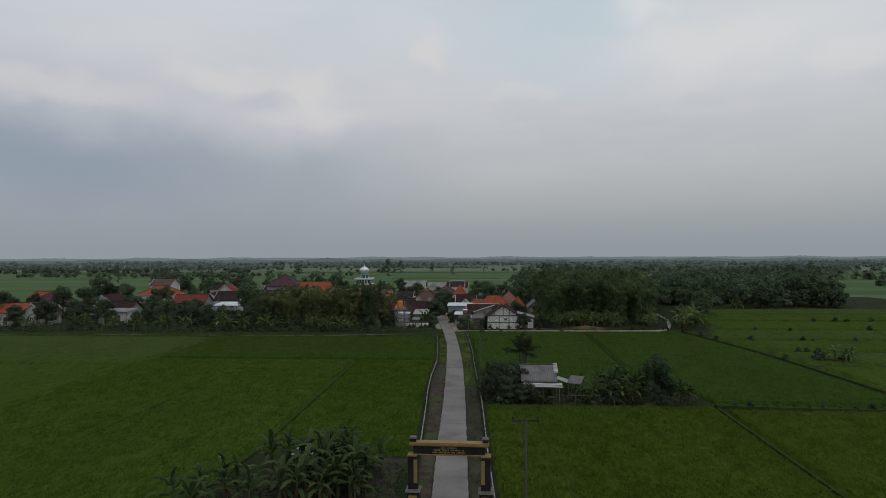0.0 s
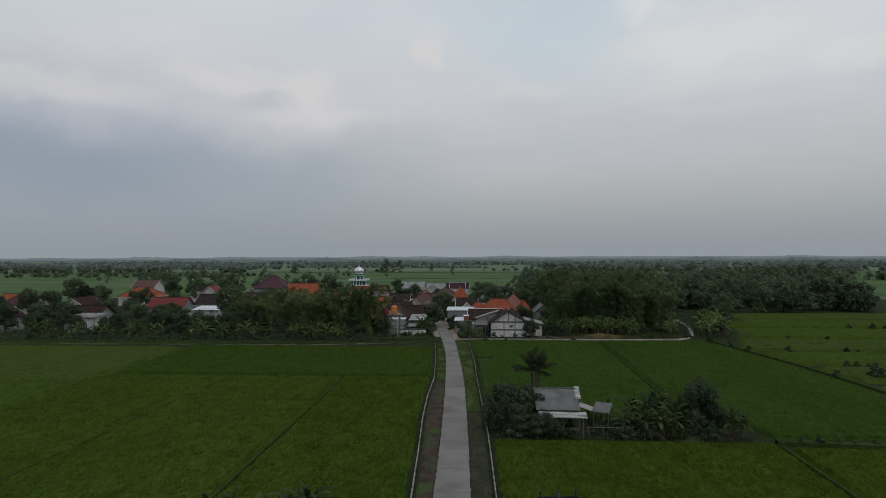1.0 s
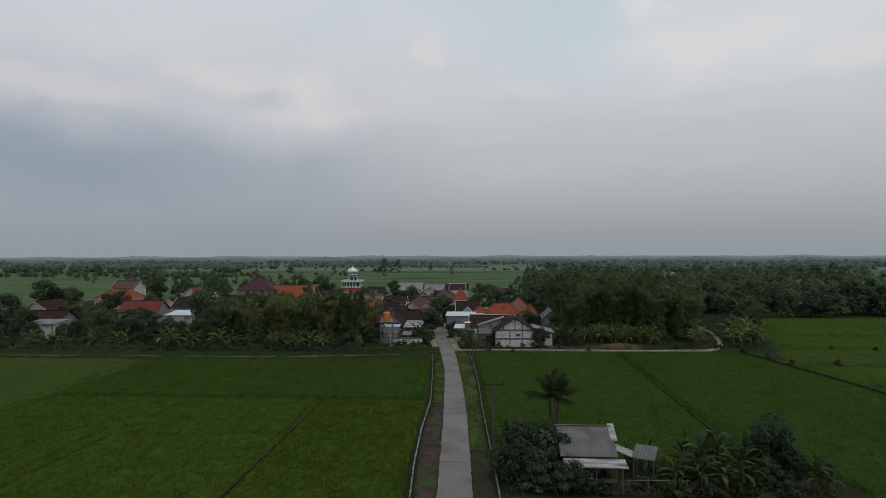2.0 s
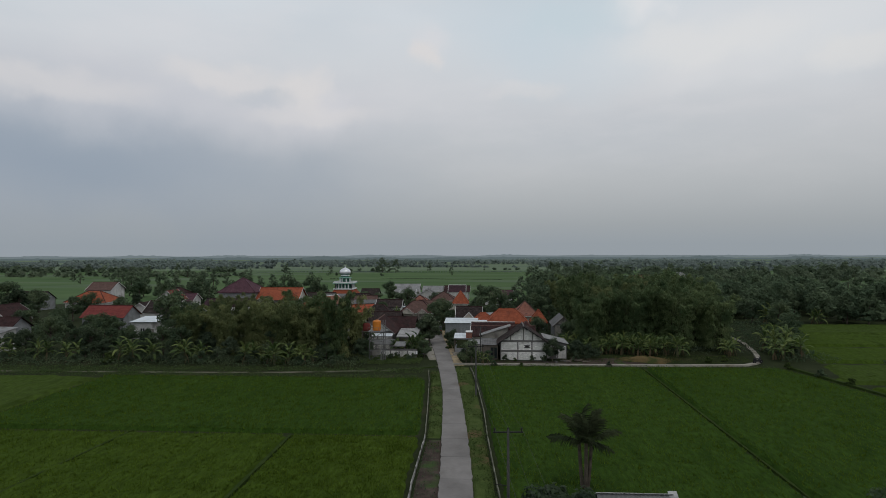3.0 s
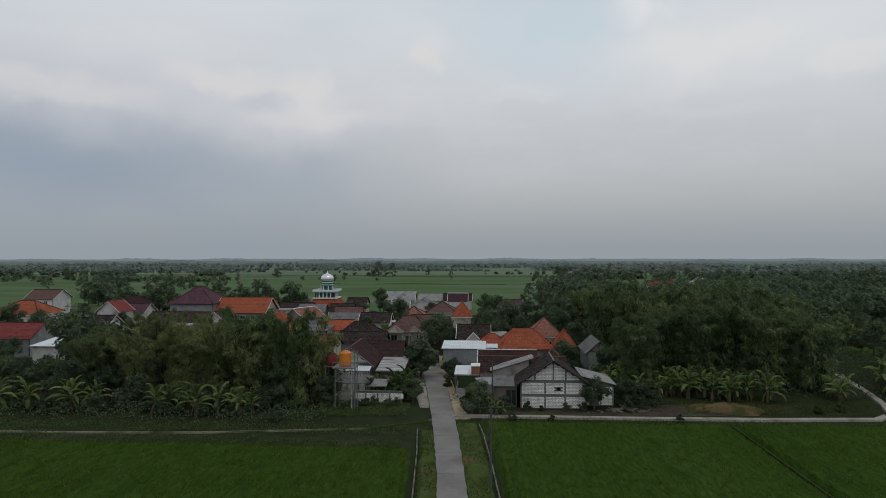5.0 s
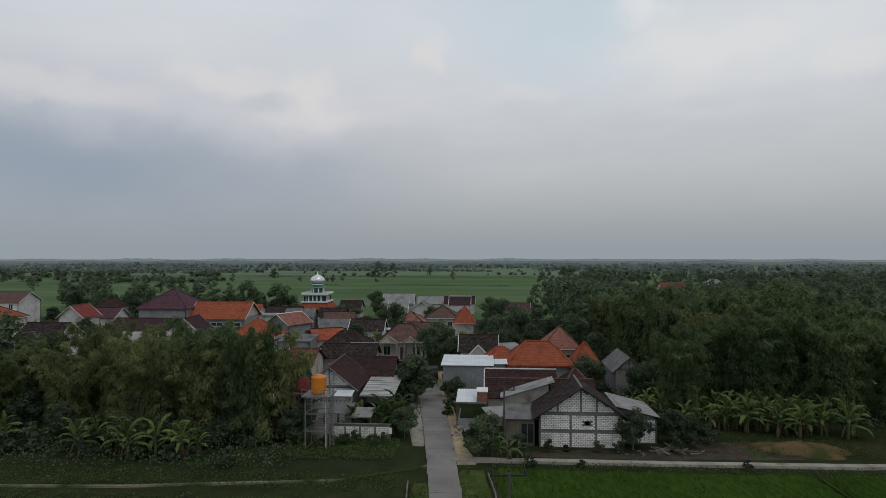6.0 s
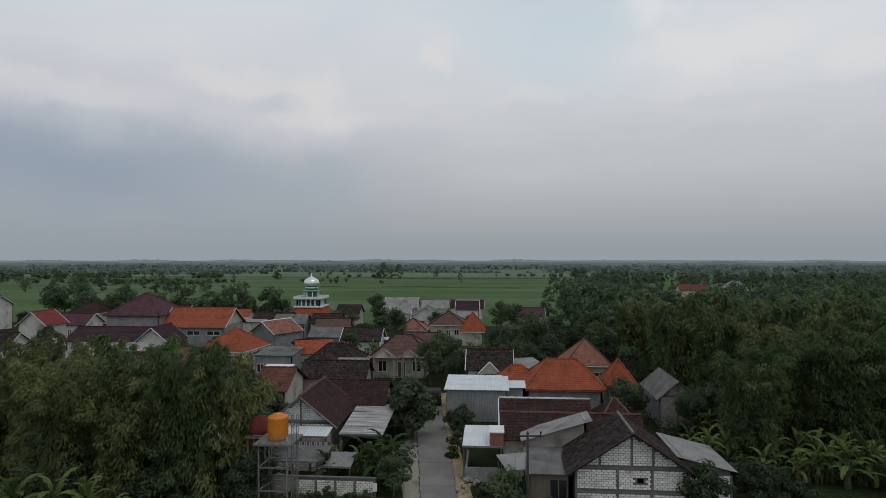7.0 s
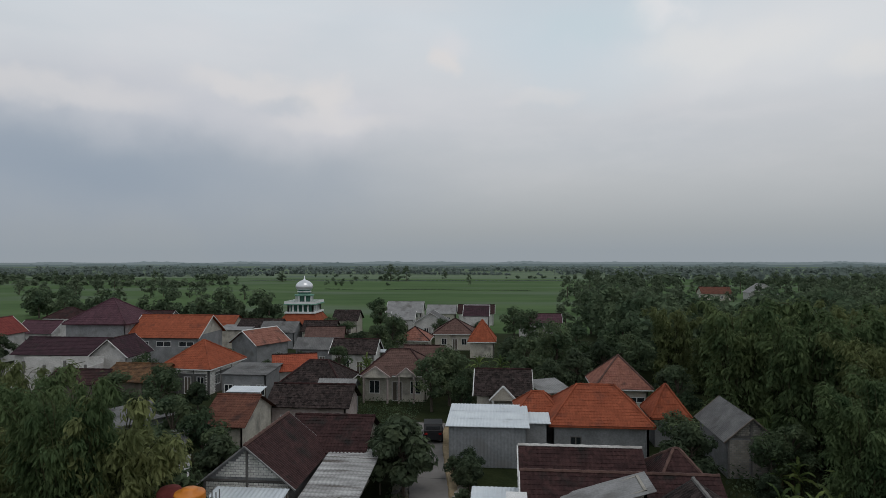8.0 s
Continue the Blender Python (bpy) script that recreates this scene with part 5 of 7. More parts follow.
part("platform", box(-0.75, -0.75, 4.3, 0.75, 0.75, 4.4), M["wood"], t)
part("tank", lathe([(0.6, 4.4), (0.62, 4.9), (0.6, 5.4), (0.45, 5.6), (0.1, 5.68)], 18), M["tile_crimson"], t, smooth=True)


# ---------------------------------------------------------------- block fence and yard roofs
def fence(x0, x1, y, h):
    t = thing("block_fence", pose(x0, y, 0), "low limestone block fence with concrete posts", "fence")
    w = x1 - x0
    part("core", box(0, 0.02, -0.3, w, 0.14, h), M["mortar"], t)
    block_facing(t, pose(0, 0.02, 0), w, h, posts=tuple((0.1 + k * (w - 0.2) / 4, 0, h + 0.05) for k in range(5)))
    part("coping", box(-0.03, -0.03, h, w + 0.03, 0.18, h + 0.08), M["beam"], t)


fence(-19.0, -13.3, 143.2, 1.3)
t = thing("block_fence", pose(-23.4, 143.3, 0), "grey rendered yard wall beside the tank", "fence")
part("core", box(0, 0, -0.3, 4.3, 0.15, 1.3), M["block_old"], t)
part("coping", box(-0.03, -0.03, 1.3, 4.3, 0.18, 1.36), M["beam"], t)


def lattice_mast(x, y, h, w):
    t = thing("lattice_mast", pose(x, y, 0), "slim grey lattice mast beside the water tower", "mast")
    for sx in (-1, 1):
        for sy in (-1, 1):
            part("leg", tube([(sx * w, sy * w, -0.2), (sx * w, sy * w, h)], 0.028, 5), M["steel"], t)
    n = int(h / 0.5)
    for k in range(n):
        z, q = 0.3 + k * 0.48, 1 if k % 2 else -1
        for sg in (-1, 1):
            part("diagonal", tube([(-w * q, sg * w, z), (w * q, sg * w, z + 0.44)], 0.014, 4), M["steel"], t)
            part("rung", tube([(-w, sg * w, z), (w, sg * w, z)], 0.014, 4), M["steel"], t)


lattice_mast(-18.1, 140.4, 6.4, 0.17)
t = thing("block_fence", pose(-23.6, 147.9, 0), "white block wall with an openwork top behind the yard", "fence")
part("core", box(0, 0.02, -0.3, 5.8, 0.14, 2.3), M["mortar"], t)
block_facing(t, pose(0, 0.02, 0), 5.8, 1.9, posts=tuple((0.1 + k * 1.4, 0, 2.3) for k in range(5)))
for k in range(14):
    part("openwork", join(box(0.22 + k * 0.4, -0.03, 1.95, 0.30 + k * 0.4, 0.02, 2.3), box(0.36 + k * 0.4, -0.03, 1.95, 0.44 + k * 0.4, 0.02, 2.3)), M["white_wall"], t)
t = thing("notice_board", pose(-13.25, 142.7, 0), "small white board on a stake by the fence", "notice board")
part("stake", box(-0.03, 0, -0.2, 0.03, 0.05, 1.2), M["wood"], t)
part("panel", box(-0.14, -0.03, 0.65, 0.14, 0.0, 1.2), M["white"], t)


def loose_pile(name, label, category, x, y, rx, ry, n, size, material, seed):
    """Loose blocks or boards, each lying where it was thrown."""
    random.seed(seed)
    t = thing(name, pose(x, y, 0), label, category)
    for k in range(n):
        a, b, c = (random.uniform(0.6, 1.3) * q for q in size)
        px, py = random.gauss(0, rx), random.gauss(0, ry)
        m = pose(px, py, c * 0.4 + max(0.0, 0.25 - 0.2 * abs(px)), random.uniform(-14, 14), random.uniform(-14, 14), random.uniform(0, 180))
        part("piece", moved(box(-a / 2, -b / 2, -c / 2, a / 2, b / 2, c / 2), m), M[material], t)


loose_pile("block_pile", "low pile of loose pale blocks by the road", "block pile", -7.1, 146.2, 0.35, 1.4, 26, (0.34, 0.2, 0.16), "block_old", 1)
loose_pile("block_pile", "low pile of loose pale blocks by the road", "block pile", -8.6, 157.8, 0.3, 1.8, 22, (0.34, 0.2, 0.16), "block_old", 2)
loose_pile("board_pile", "heap of old boards and branches beside the lean-to", "board pile", 11.8, 141.2, 0.9, 0.5, 20, (1.7, 0.12, 0.08), "wood", 3)
loose_pile("rubble", "broken concrete and bricks on the trodden soil", "rubble", 9.6, 140.3, 1.6, 0.35, 20, (0.26, 0.18, 0.1), "mortar", 4)
loose_pile("rubble", "broken slabs beside the village road", "rubble", -12.5, 151.0, 0.25, 3.6, 26, (0.7, 0.45, 0.1), "beam", 6)
loose_pile("board_pile", "sheets and planks leaning in the yard", "board pile", -18.0, 144.5, 1.2, 0.3, 14, (0.9, 0.5, 0.05), "tin_worn", 7)


def canopy(name, label, x, y, l, w, turn, low, high, cover, posts=True, cat="canopy", wall=None):
    """A sheet roof on four posts, low along its front."""
    t = thing(name, pose(x, y, ground_z(y), 0, 0, turn), label, cat)
    S = math.hypot(w, high - low)
    part("roof", on_slope(sheet_slope(l, S), (-l / 2, -w / 2, low), (l / 2, -w / 2, low), (0, w, high - low)), M[cover], t)
    part("edge", box(-l / 2, -w / 2 - 0.03, low - 0.1, l / 2, -w / 2, low + 0.03), M["steel"], t)
    for sx in (-1, 1):
        for sy in (-1, 1):
            part("post", tube([(sx * (l / 2 - 0.12), sy * (w / 2 - 0.12), -0.2), (sx * (l / 2 - 0.12), sy * (w / 2 - 0.12), (low if sy < 0 else high) - 0.03)], 0.05, 5), M["wood"], t)
    if wall:
        part("low_wall", join(box(-l / 2 + 0.2, -w / 2 + 0.2, -0.2, l / 2 - 0.2, -w / 2 + 0.35, 1.0), box(-l / 2 + 0.2, -w / 2 + 0.35, -0.2, -l / 2 + 0.35, w / 2 - 0.2, 1.0)), M[wall], t)
    return t


canopy("canopy", "pale zinc canopy over a roadside stall", -6.0, 149.0, 3.0, 4.6, 0, 2.65, 2.9, "tin_white", wall="render")
canopy("canopy", "grey sheet canopy leaning beside the shed", -3.6, 144.0, 2.2, 2.2, 20, 2.3, 2.7, "asbestos", cat="canopy")
canopy("canopy", "worn zinc veranda roof beside the road", -15.8, 153.6, 3.6, 7.2, 0, 2.35, 3.0, "tin_worn")
canopy("canopy", "pale zinc awning before the block gable", -20.2, 148.9, 4.4, 1.8, 0, 2.7, 2.95, "tin_white")
canopy("canopy", "dark sheet roof over the yard", -19.6, 145.6, 4.6, 2.6, 0, 2.0, 2.35, "asbestos_dark")
canopy("canopy", "grey sheet roof over the yard", -16.6, 145.3, 2.6, 2.0, 0, 1.7, 2.1, "asbestos")
canopy("canopy", "pale zinc awning on a block house", -31.8, 176.6, 3.6, 2.0, 0, 2.6, 2.8, "tin_white")
house("low dark-roofed shed beside the unfinished house", -55.0, 184.6, 6.4, 5.0, 0, 2.0, 3.1, "gable", "wood", "tile_brown", 0.3, name="shed", cat="shed")
canopy("canopy", "grey sheet roof among the trees", -30.6, 158.4, 3.4, 5.0, 20, 2.5, 2.9, "asbestos")
canopy("canopy", "long pale awning behind the houses", -26.8, 206.6, 7.5, 1.6, 0, 2.7, 2.9, "tin_white")
canopy("canopy", "pale sheet roof between houses", -1.0, 180.0, 3.6, 4.0, 25, 2.7, 3.3, "asbestos")
canopy("canopy", "small pale roof in the yard", -27.4, 152.6, 3.4, 3.2, 25, 2.6, 3.1, "tin_worn")
canopy("canopy", "pale zinc roof among the bamboo", -26.0, 147.8, 3.0, 2.2, 10, 2.4, 2.7, "tin_white")
part_wall = thing("brick_parapet", pose(-4.9, 147.6, 2.9), "small red brick parapet on the canopy", "parapet")
part("brickwork", box(-0.55, -0.9, -0.2, 0.45, 0.9, 0.75), M["tile_pink"], part_wall)
part("coping", box(-0.62, -0.95, 0.75, 0.5, 0.95, 0.82), M["trim"], part_wall)


# ---------------------------------------------------------------- field hut
def field_hut():
    t = thing("field_hut", pose(6.4, 77.3, 0), "open field hut with old grey sheet roof", "hut")
    for x in (-1.8, 0.0, 1.9):
        for y in (-1.3, 1.4):
            part("post", tube([(x, y, -0.2), (x, y, 2.5)], 0.06, 6), M["wood"], t)
    part("wall", box(-1.9, 1.36, 0, 1.95, 1.44, 2.4), M["wood"], t)
    part("wall", box(-1.9, -1.3, 0, -1.84, 1.36, 2.3), M["wood"], t)
    S = math.hypot(3.0, 1.5)
    part("roof", on_slope(sheet_slope(4.3, S), (-2.3, -1.5, 2.35), (2.0, -1.5, 2.35), (0, 3.0, 1.5)), M["asbestos_dark"], t, "weathered dark grey corrugated sheets")
    part("rear_roof", on_slope(sheet_slope(4.3, 1.9), (2.0, 3.0, 2.9), (-2.3, 3.0, 2.9), (0, -1.5, 0.95)), M["asbestos_dark"], t)
    part("edge_sheet", on_slope(sheet_slope(0.5, 1.9), (1.75, 0.0, 3.14), (2.25, 0.0, 3.14), (0, 1.5, 0.75)), M["tin_worn"], t)
    part("ridge_board", tube([(-2.35, 1.5, 3.88), (2.05, 1.5, 3.88)], 0.06, 5), M["tin_worn"], t)
    part("awning", on_slope(sheet_slope(4.6, 1.3), (-2.1, -2.75, 1.95), (2.3, -2.75, 1.95), (0, 1.25, 0.25)), M["tin_worn"], t, "rusty pale awning sheets")
    part("bench", join(box(-0.2, -1.6, 0.45, 1.9, -0.9, 0.52), box(-0.1, -1.5, 0, 0.0, -1.4, 0.45), box(1.7, -1.5, 0, 1.8, -1.4, 0.45)), M["wood"], t)
    for x in (-1.9, 0.2, 2.1):
        part("awning_post", tube([(x, -2.6, -0.2), (x, -2.6, 1.95)], 0.045, 5), M["wood"], t)
    t2 = thing("lean_to", pose(10.2, 77.6, 0, 0, 0, -25), "crooked lean-to of loose grey sheets", "shed")
    part("roof", on_slope(sheet_slope(1.7, 1.6), (-0.2, -0.9, 2.0), (1.5, -0.9, 2.0), (0, 1.5, 0.7)), M["asbestos_dark"], t2)
    part("side_sheet", on_slope(sheet_slope(2.2, 1.0), (-1.9, -0.6, 2.35), (0.3, -0.9, 1.9), (0, 1.0, 0.15)), M["tin_worn"], t2)
    for x, y in ((-1.7, -0.5), (-0.1, -0.7), (1.4, -0.8), (1.4, 0.6), (-0.1, 0.6)):
        part("post", tube([(x, y, -0.2), (x, y, 2.1 + max(0, y) * 0.5)], 0.05, 5), M["wood"], t2)
    f = thing("bamboo_fence", pose(11.0, 75.0, 0), "low bamboo rail fence beside the hut", "fence")
    for k in range(4):
        part("post", tube([(k * 1.4 - 2, 0, -0.2), (k * 1.4 - 2, 0.02, 1.1)], 0.04, 5), M["wood"], f)
    part("rail", tube([(-2.2, 0, 0.95), (2.4, 0, 1.0)], 0.035, 5), M["wood"], f)


field_hut()
# white sheet lying in the banana grove
t = thing("shed", pose(-14.6, 49.2, 0, 0, 0, 8), "small hut with a pale sheet roof among bananas", "shed")
part("roof", on_slope(sheet_slope(1.7, 1.1), (-0.8, -0.5, 2.2), (0.9, -0.5, 2.2), (0, 1.0, 0.2)), M["tin_white"], t)
for x in (-0.7, 0.75):
    for y in (-0.4, 0.4):
        part("post", tube([(x, y, -0.2), (x, y, 2.2)], 0.04, 5), M["bamboo_pole"], t)


# ---------------------------------------------------------------- parked car and motorbike
def parked_car(x, y, turn):
    t = thing("car", pose(x, y, 0.12, 0, 0, turn), "small black car parked on the village road", "car")
    side = [(-1.9, 0.35), (1.9, 0.35), (1.95, 0.8), (1.75, 1.0), (0.95, 1.08), (0.45, 1.55), (-1.35, 1.6), (-1.85, 1.1)]
    b = moved(prism(side, 1.6), pose(0, -0.8, 0))
    part("body", b, M["car"], t)
    for s in (-1, 1):
        part("side_window", moved(prism([(-1.25, 1.08), (0.75, 1.08), (0.35, 1.48), (-1.2, 1.52)], 0.02), pose(0, s * 0.81 - 0.01, 0)), M["glass"], t)
    part("rear_window", box(-1.80, -0.6, 1.15, -1.70, 0.6, 1.48), M["glass"], t)
    for px in (-1.2, 1.2):
        for py in (-0.78, 0.78):
            w = part("wheel", moved(moved(lathe([(0.2, -0.09), (0.32, -0.08), (0.32, 0.08), (0.2, 0.09)], 14), pose(0, 0, 0, 90)), pose(px, py, 0.32)), M["rubber"], t)
            part("rim", moved(moved(lathe([(0.17, -0.1), (0.17, 0.1)], 10), pose(0, 0, 0, 90)), pose(px, py, 0.32)), M["steel"], w)
    for s in (-1, 1):
        part("tail_light", box(-1.95, s * 0.6 - 0.12, 0.8, -1.86, s * 0.6 + 0.12, 0.95), M["red_lamp"], t)


parked_car(-11.9, 170.2, 96)


def motorbike(x, y, turn):
    t = thing("motorbike", pose(x, y, 0.05, 0, 0, turn), "small dark motorbike parked on the path", "motorbike")
    for px in (-0.6, 0.6):
        w = part("wheel", moved(moved(lathe([(0.2, -0.05), (0.29, -0.04), (0.29, 0.04), (0.2, 0.05)], 14), pose(0, 0, 0, 90)), pose(px, 0, 0.29)), M["rubber"], t)
        part("hub", moved(moved(lathe([(0.06, -0.06), (0.06, 0.06)], 8), pose(0, 0, 0, 90)), pose(px, 0, 0.29)), M["steel"], w)
    part("body", moved(prism([(-0.75, 0.55), (-0.3, 0.3), (0.25, 0.3), (0.5, 0.85), (0.38, 0.95), (0.1, 0.6), (-0.7, 0.72)], 0.24), pose(0, -0.12, 0)), M["car"], t)
    part("seat", box(-0.7, -0.13, 0.7, 0.0, 0.13, 0.82), M["black"], t)
    part("fork", tube([(0.6, 0, 0.29), (0.42, 0, 1.0)], 0.035, 6), M["steel"], t)
    part("handlebar", tube([(0.4, -0.33, 1.02), (0.42, 0, 1.0), (0.4, 0.33, 1.02)], 0.02, 6), M["black"], t)


motorbike(38.9, 140.6, 20)


# ---------------------------------------------------------------- plants
rng = np.random.default_rng(5)


def leaf_mesh(name, centres, normals, size, material, aspect=0.5, droop=None, fold=0.12):
    """Many small pointed leaves: each a folded lozenge of four triangles' worth of surface (two quads)."""
    n = len(centres)
    up = rng.normal(size=(n, 3))
    if droop is not None:
        up = droop + 0.45 * up
    nrm = normals / np.linalg.norm(normals, axis=1, keepdims=True)
    t = up - nrm * np.sum(up * nrm, axis=1, keepdims=True)
    t /= np.maximum(np.linalg.norm(t, axis=1, keepdims=True), 1e-6)
    s = np.cross(nrm, t)
    k = (size * rng.uniform(0.65, 1.35, n))[:, None]
    a, b = centres - t * k * 0.5, centres + t * k * 0.5 - nrm * k * fold
    l, r = centres + s * k * aspect * 0.5, centres - s * k * aspect * 0.5
    v = np.stack([a, l, b, r], 1).reshape(-1, 3)
    f = np.arange(4 * n).reshape(-1, 4)
    me = bpy.data.meshes.new(name)
    me.from_pydata(v.tolist(), [], f.tolist())
    me.materials.append(material)
    return me


def blob_points(n, centre, radius, shell=0.55):
    d = rng.normal(size=(n, 3))
    d /= np.linalg.norm(d, axis=1, keepdims=True)
    r = rng.uniform(shell, 1.0, n)[:, None]
    return np.asarray(centre) + d * r * np.asarray(radius), d


def tree_meshes(name, height, spread, clumps, per, leaf, material, seed, low=0.3, flat=0.75, aspect=0.55, limbs=True):
    """Trunk with limbs, and a crown of leafy clumps at the limbs' ends."""
    random.seed(seed)
    trunk_top = height * random.uniform(0.45, 0.55)
    lean = Vector((random.uniform(-0.3, 0.3), random.uniform(-0.3, 0.3), 0))
    shapes = [tube([(0, 0, -0.3), lean * 0.4 + Vector((0, 0, trunk_top * 0.5)), lean + Vector((0, 0, trunk_top))], [height * 0.028, height * 0.021, height * 0.014], 7)]
    pts, nrm = [], []
    for k in range(clumps):
        ang, rad = k * 2.4 + random.uniform(-0.4, 0.4), spread * math.sqrt((k + 0.4) / clumps) * random.uniform(0.75, 1.05)
        z = height * (low + (0.92 - low) * random.random() ** 0.8 * (1 - 0.45 * (rad / spread) ** 2)) if k else height * 0.88
        c = Vector((math.cos(ang) * rad * 0.8, math.sin(ang) * rad * 0.8, z))
        base = lean * 0.8 + Vector((0, 0, min(trunk_top, z * 0.75)))
        if limbs:
            shapes.append(tube([base, base.lerp(c, 0.55) + Vector((0, 0, 0.12 * rad)), c], [height * 0.011, height * 0.007, height * 0.003], 5, False))
        r = spread * random.uniform(0.30, 0.48)
        p, d = blob_points(per, c, (r, r, r * flat))
        pts.append(p)
        nrm.append(d + 0.25 * rng.normal(size=d.shape) + np.array((0, 0, 0.5)))
    return mesh_of(name + "_trunk", *join(*shapes), M["bark"]), leaf_mesh(name + "_crown", np.vstack(pts), np.vstack(nrm), leaf, material, aspect)


def bamboo_meshes(name, height, spread, plumes, per, material, seed, leaf=0.34, aspect=0.3):
    """A clump of arching culms in plumes: each hangs over at its tip and carries a row of leafy puffs with gaps between."""
    random.seed(seed)
    shapes, pts, nrm, dr = [], [], [], []
    for k in range(plumes):
        ang = k * 2.4 + random.uniform(-0.5, 0.5)
        out = Vector((math.cos(ang), math.sin(ang), 0))
        h, reach = height * random.uniform(0.6, 1.02), spread * math.sqrt((k + 0.5) / plumes) * random.uniform(0.75, 1.1)
        for c in range(2):
            b = out * random.uniform(0.1, 0.9) + Vector((random.uniform(-0.3, 0.3), random.uniform(-0.3, 0.3), 0))
            P = [b + out * reach * s ** 2.1 + Vector((0, 0, h * (1.25 * s - 0.25 * s ** 3) - 0.14 * h * s ** 5)) for s in [i / 7 for i in range(8)]]
            shapes.append(tube(P, [0.05, 0.05, 0.045, 0.04, 0.03, 0.022, 0.015, 0.008], 3, False))
        q = np.array([tuple(p) for p in P])
        puffs = 9
        for j in range(puffs):
            s = 0.06 + 0.94 * (j + random.uniform(0.2, 0.8)) / puffs
            i = min(int(s * 7), 6)
            w = s * 7 - i
            mid = q[i] * (1 - w) + q[i + 1] * w + np.array((out.x, out.y, 0.0)) * (1.3 * spread / 3.6 * max(0.0, 0.55 - s) * 2) + np.array((random.uniform(-0.5, 0.5), random.uniform(-0.5, 0.5), -0.2))
            r = random.uniform(0.62, 1.0) * (1.0 if s < 0.8 else 0.72) * height / 10.5
            p, d = blob_points(per, mid, (r, r, r * 0.8), 0.15)
            p[:, 2] -= 0.35 * r * np.hypot(p[:, 0] - mid[0], p[:, 1] - mid[1]) / r
            pts.append(p)
            nrm.append(d * 0.8 + np.array((0, 0, 0.65)) + 0.22 * rng.normal(size=d.shape))
            dr.append(d * np.array((0.8, 0.8, 0.0)) + np.array((out.x * 0.4, out.y * 0.4, -0.7)))
    return mesh_of(name + "_culms", *join(*shapes), M["culm"]), leaf_mesh(name + "_leaves", np.vstack(pts), np.vstack(nrm), leaf, material, aspect, np.vstack(dr))


def plant(name, meshes, names, m, label, category, group):
    t = thing(name, m, label, category, group)
    for me, n in zip(meshes, names):
        o = part(n, me, None, t)
        if n == "culm":
            tagged(o, kind="stuff")
    return t


def scaled(x, y, turn, s, sz=None, z=None):
    return pose(x, y, ground_z(y) if z is None else z, 0, 0, turn) @ Matrix.Diagonal((s, s, sz or s, 1))


def put(proto, x, y, s=1.0, sz=None):
    """A copy of a plant at (x, y), turned by chance."""
    m = scaled(x, y, random.uniform(0, 360), s, sz)
    t = copy_thing(proto, m)
    t.matrix_basis = m
    return t


BAMBOO = [bamboo_meshes("bamboo%d" % k, h, r, n, 66, M[mat], 20 + k, 0.40, 0.40) for k, (h, r, n, mat) in enumerate(((10.5, 3.6, 17, "bamboo"), (11.5, 3.2, 16, "bamboo_dark"), (9.0, 3.4, 16, "bamboo"), (10.5, 3.8, 17, "bamboo_dark")))]
NEAR_BAMBOO = [bamboo_meshes("bamboo_near%d" % k, h, r, n, 122, M[mat], 20 + k, 0.30, 0.36) for k, (h, r, n, mat) in enumerate(((10.5, 3.6, 17, "bamboo"), (10.5, 3.4, 17, "bamboo_dark"), (9.5, 3.6, 16, "bamboo")))]
BROAD = [tree_meshes("broad%d" % k, h, r, 17, 118, 0.47, M[mat], 40 + k) for k, (h, r, mat) in enumerate(((7.0, 2.9, "leaf"), (6.0, 2.6, "leaf_dark"), (8.5, 3.2, "leaf"), (5.0, 2.2, "leaf_dark")))]
MID = [tree_meshes("mid%d" % k, h, r, 14, 54, 0.88, M["leaf_wood"], 60 + k, low=0.12, limbs=False) for k, (h, r) in enumerate(((8.0, 3.6), (7.0, 3.2), (9.0, 3.6)))]
MID_TALL = [tree_meshes("tall%d" % k, h, r, 13, 38, 1.2, M["leaf_far_haze"], 65 + k, low=0.1, limbs=False) for k, (h, r) in enumerate(((13.0, 4.6), (15.0, 5.0), (11.5, 4.4)))]
SHRUB = [tree_meshes("shrub%d" % k, h, r, 9, 48, 0.38, M[mat], 70 + k, low=0.15) for k, (h, r, mat) in enumerate(((1.7, 1.1, "leaf"), (1.3, 1.0, "grass"), (2.2, 1.2, "leaf_dark")))]


def banana_leaf(length, width, rise, seed, mat="banana", sag=0.5):
    """One arching blade, folded along its midrib, its tip hanging, its edges torn into strips."""
    random.seed(seed)
    v, f = [], []
    n = 12
    for i in range(n + 1):
        s = i / n
        x = length * (s - 0.22 * s ** 2.6)
        z = length * (rise * s - (0.5 * rise + sag) * s ** 2.2)
        w = 0.03 if i < 2 else width * math.sin(math.pi * min(1.0, (s - 0.1) * 0.98 + 0.10)) ** 0.55 * (random.uniform(0.55, 0.8) if i % 3 == 2 else random.uniform(0.92, 1.08))
        e = random.uniform(-0.05, 0.05)
        v += [(x + e, -w, z - w * random.uniform(0.1, 0.75)), (x, -w * 0.5, z + 0.02), (x, 0, z - 0.03), (x, w * 0.5, z + 0.02), (x - e, w, z - w * random.uniform(0.1, 0.75))]
        if i:
            c = i * 5
            f += [(c - 5 + k, c - 4 + k, c + 1 + k, c + k) for k in range(4)]
    return mesh_of("banana_leaf", v, f, M[mat])


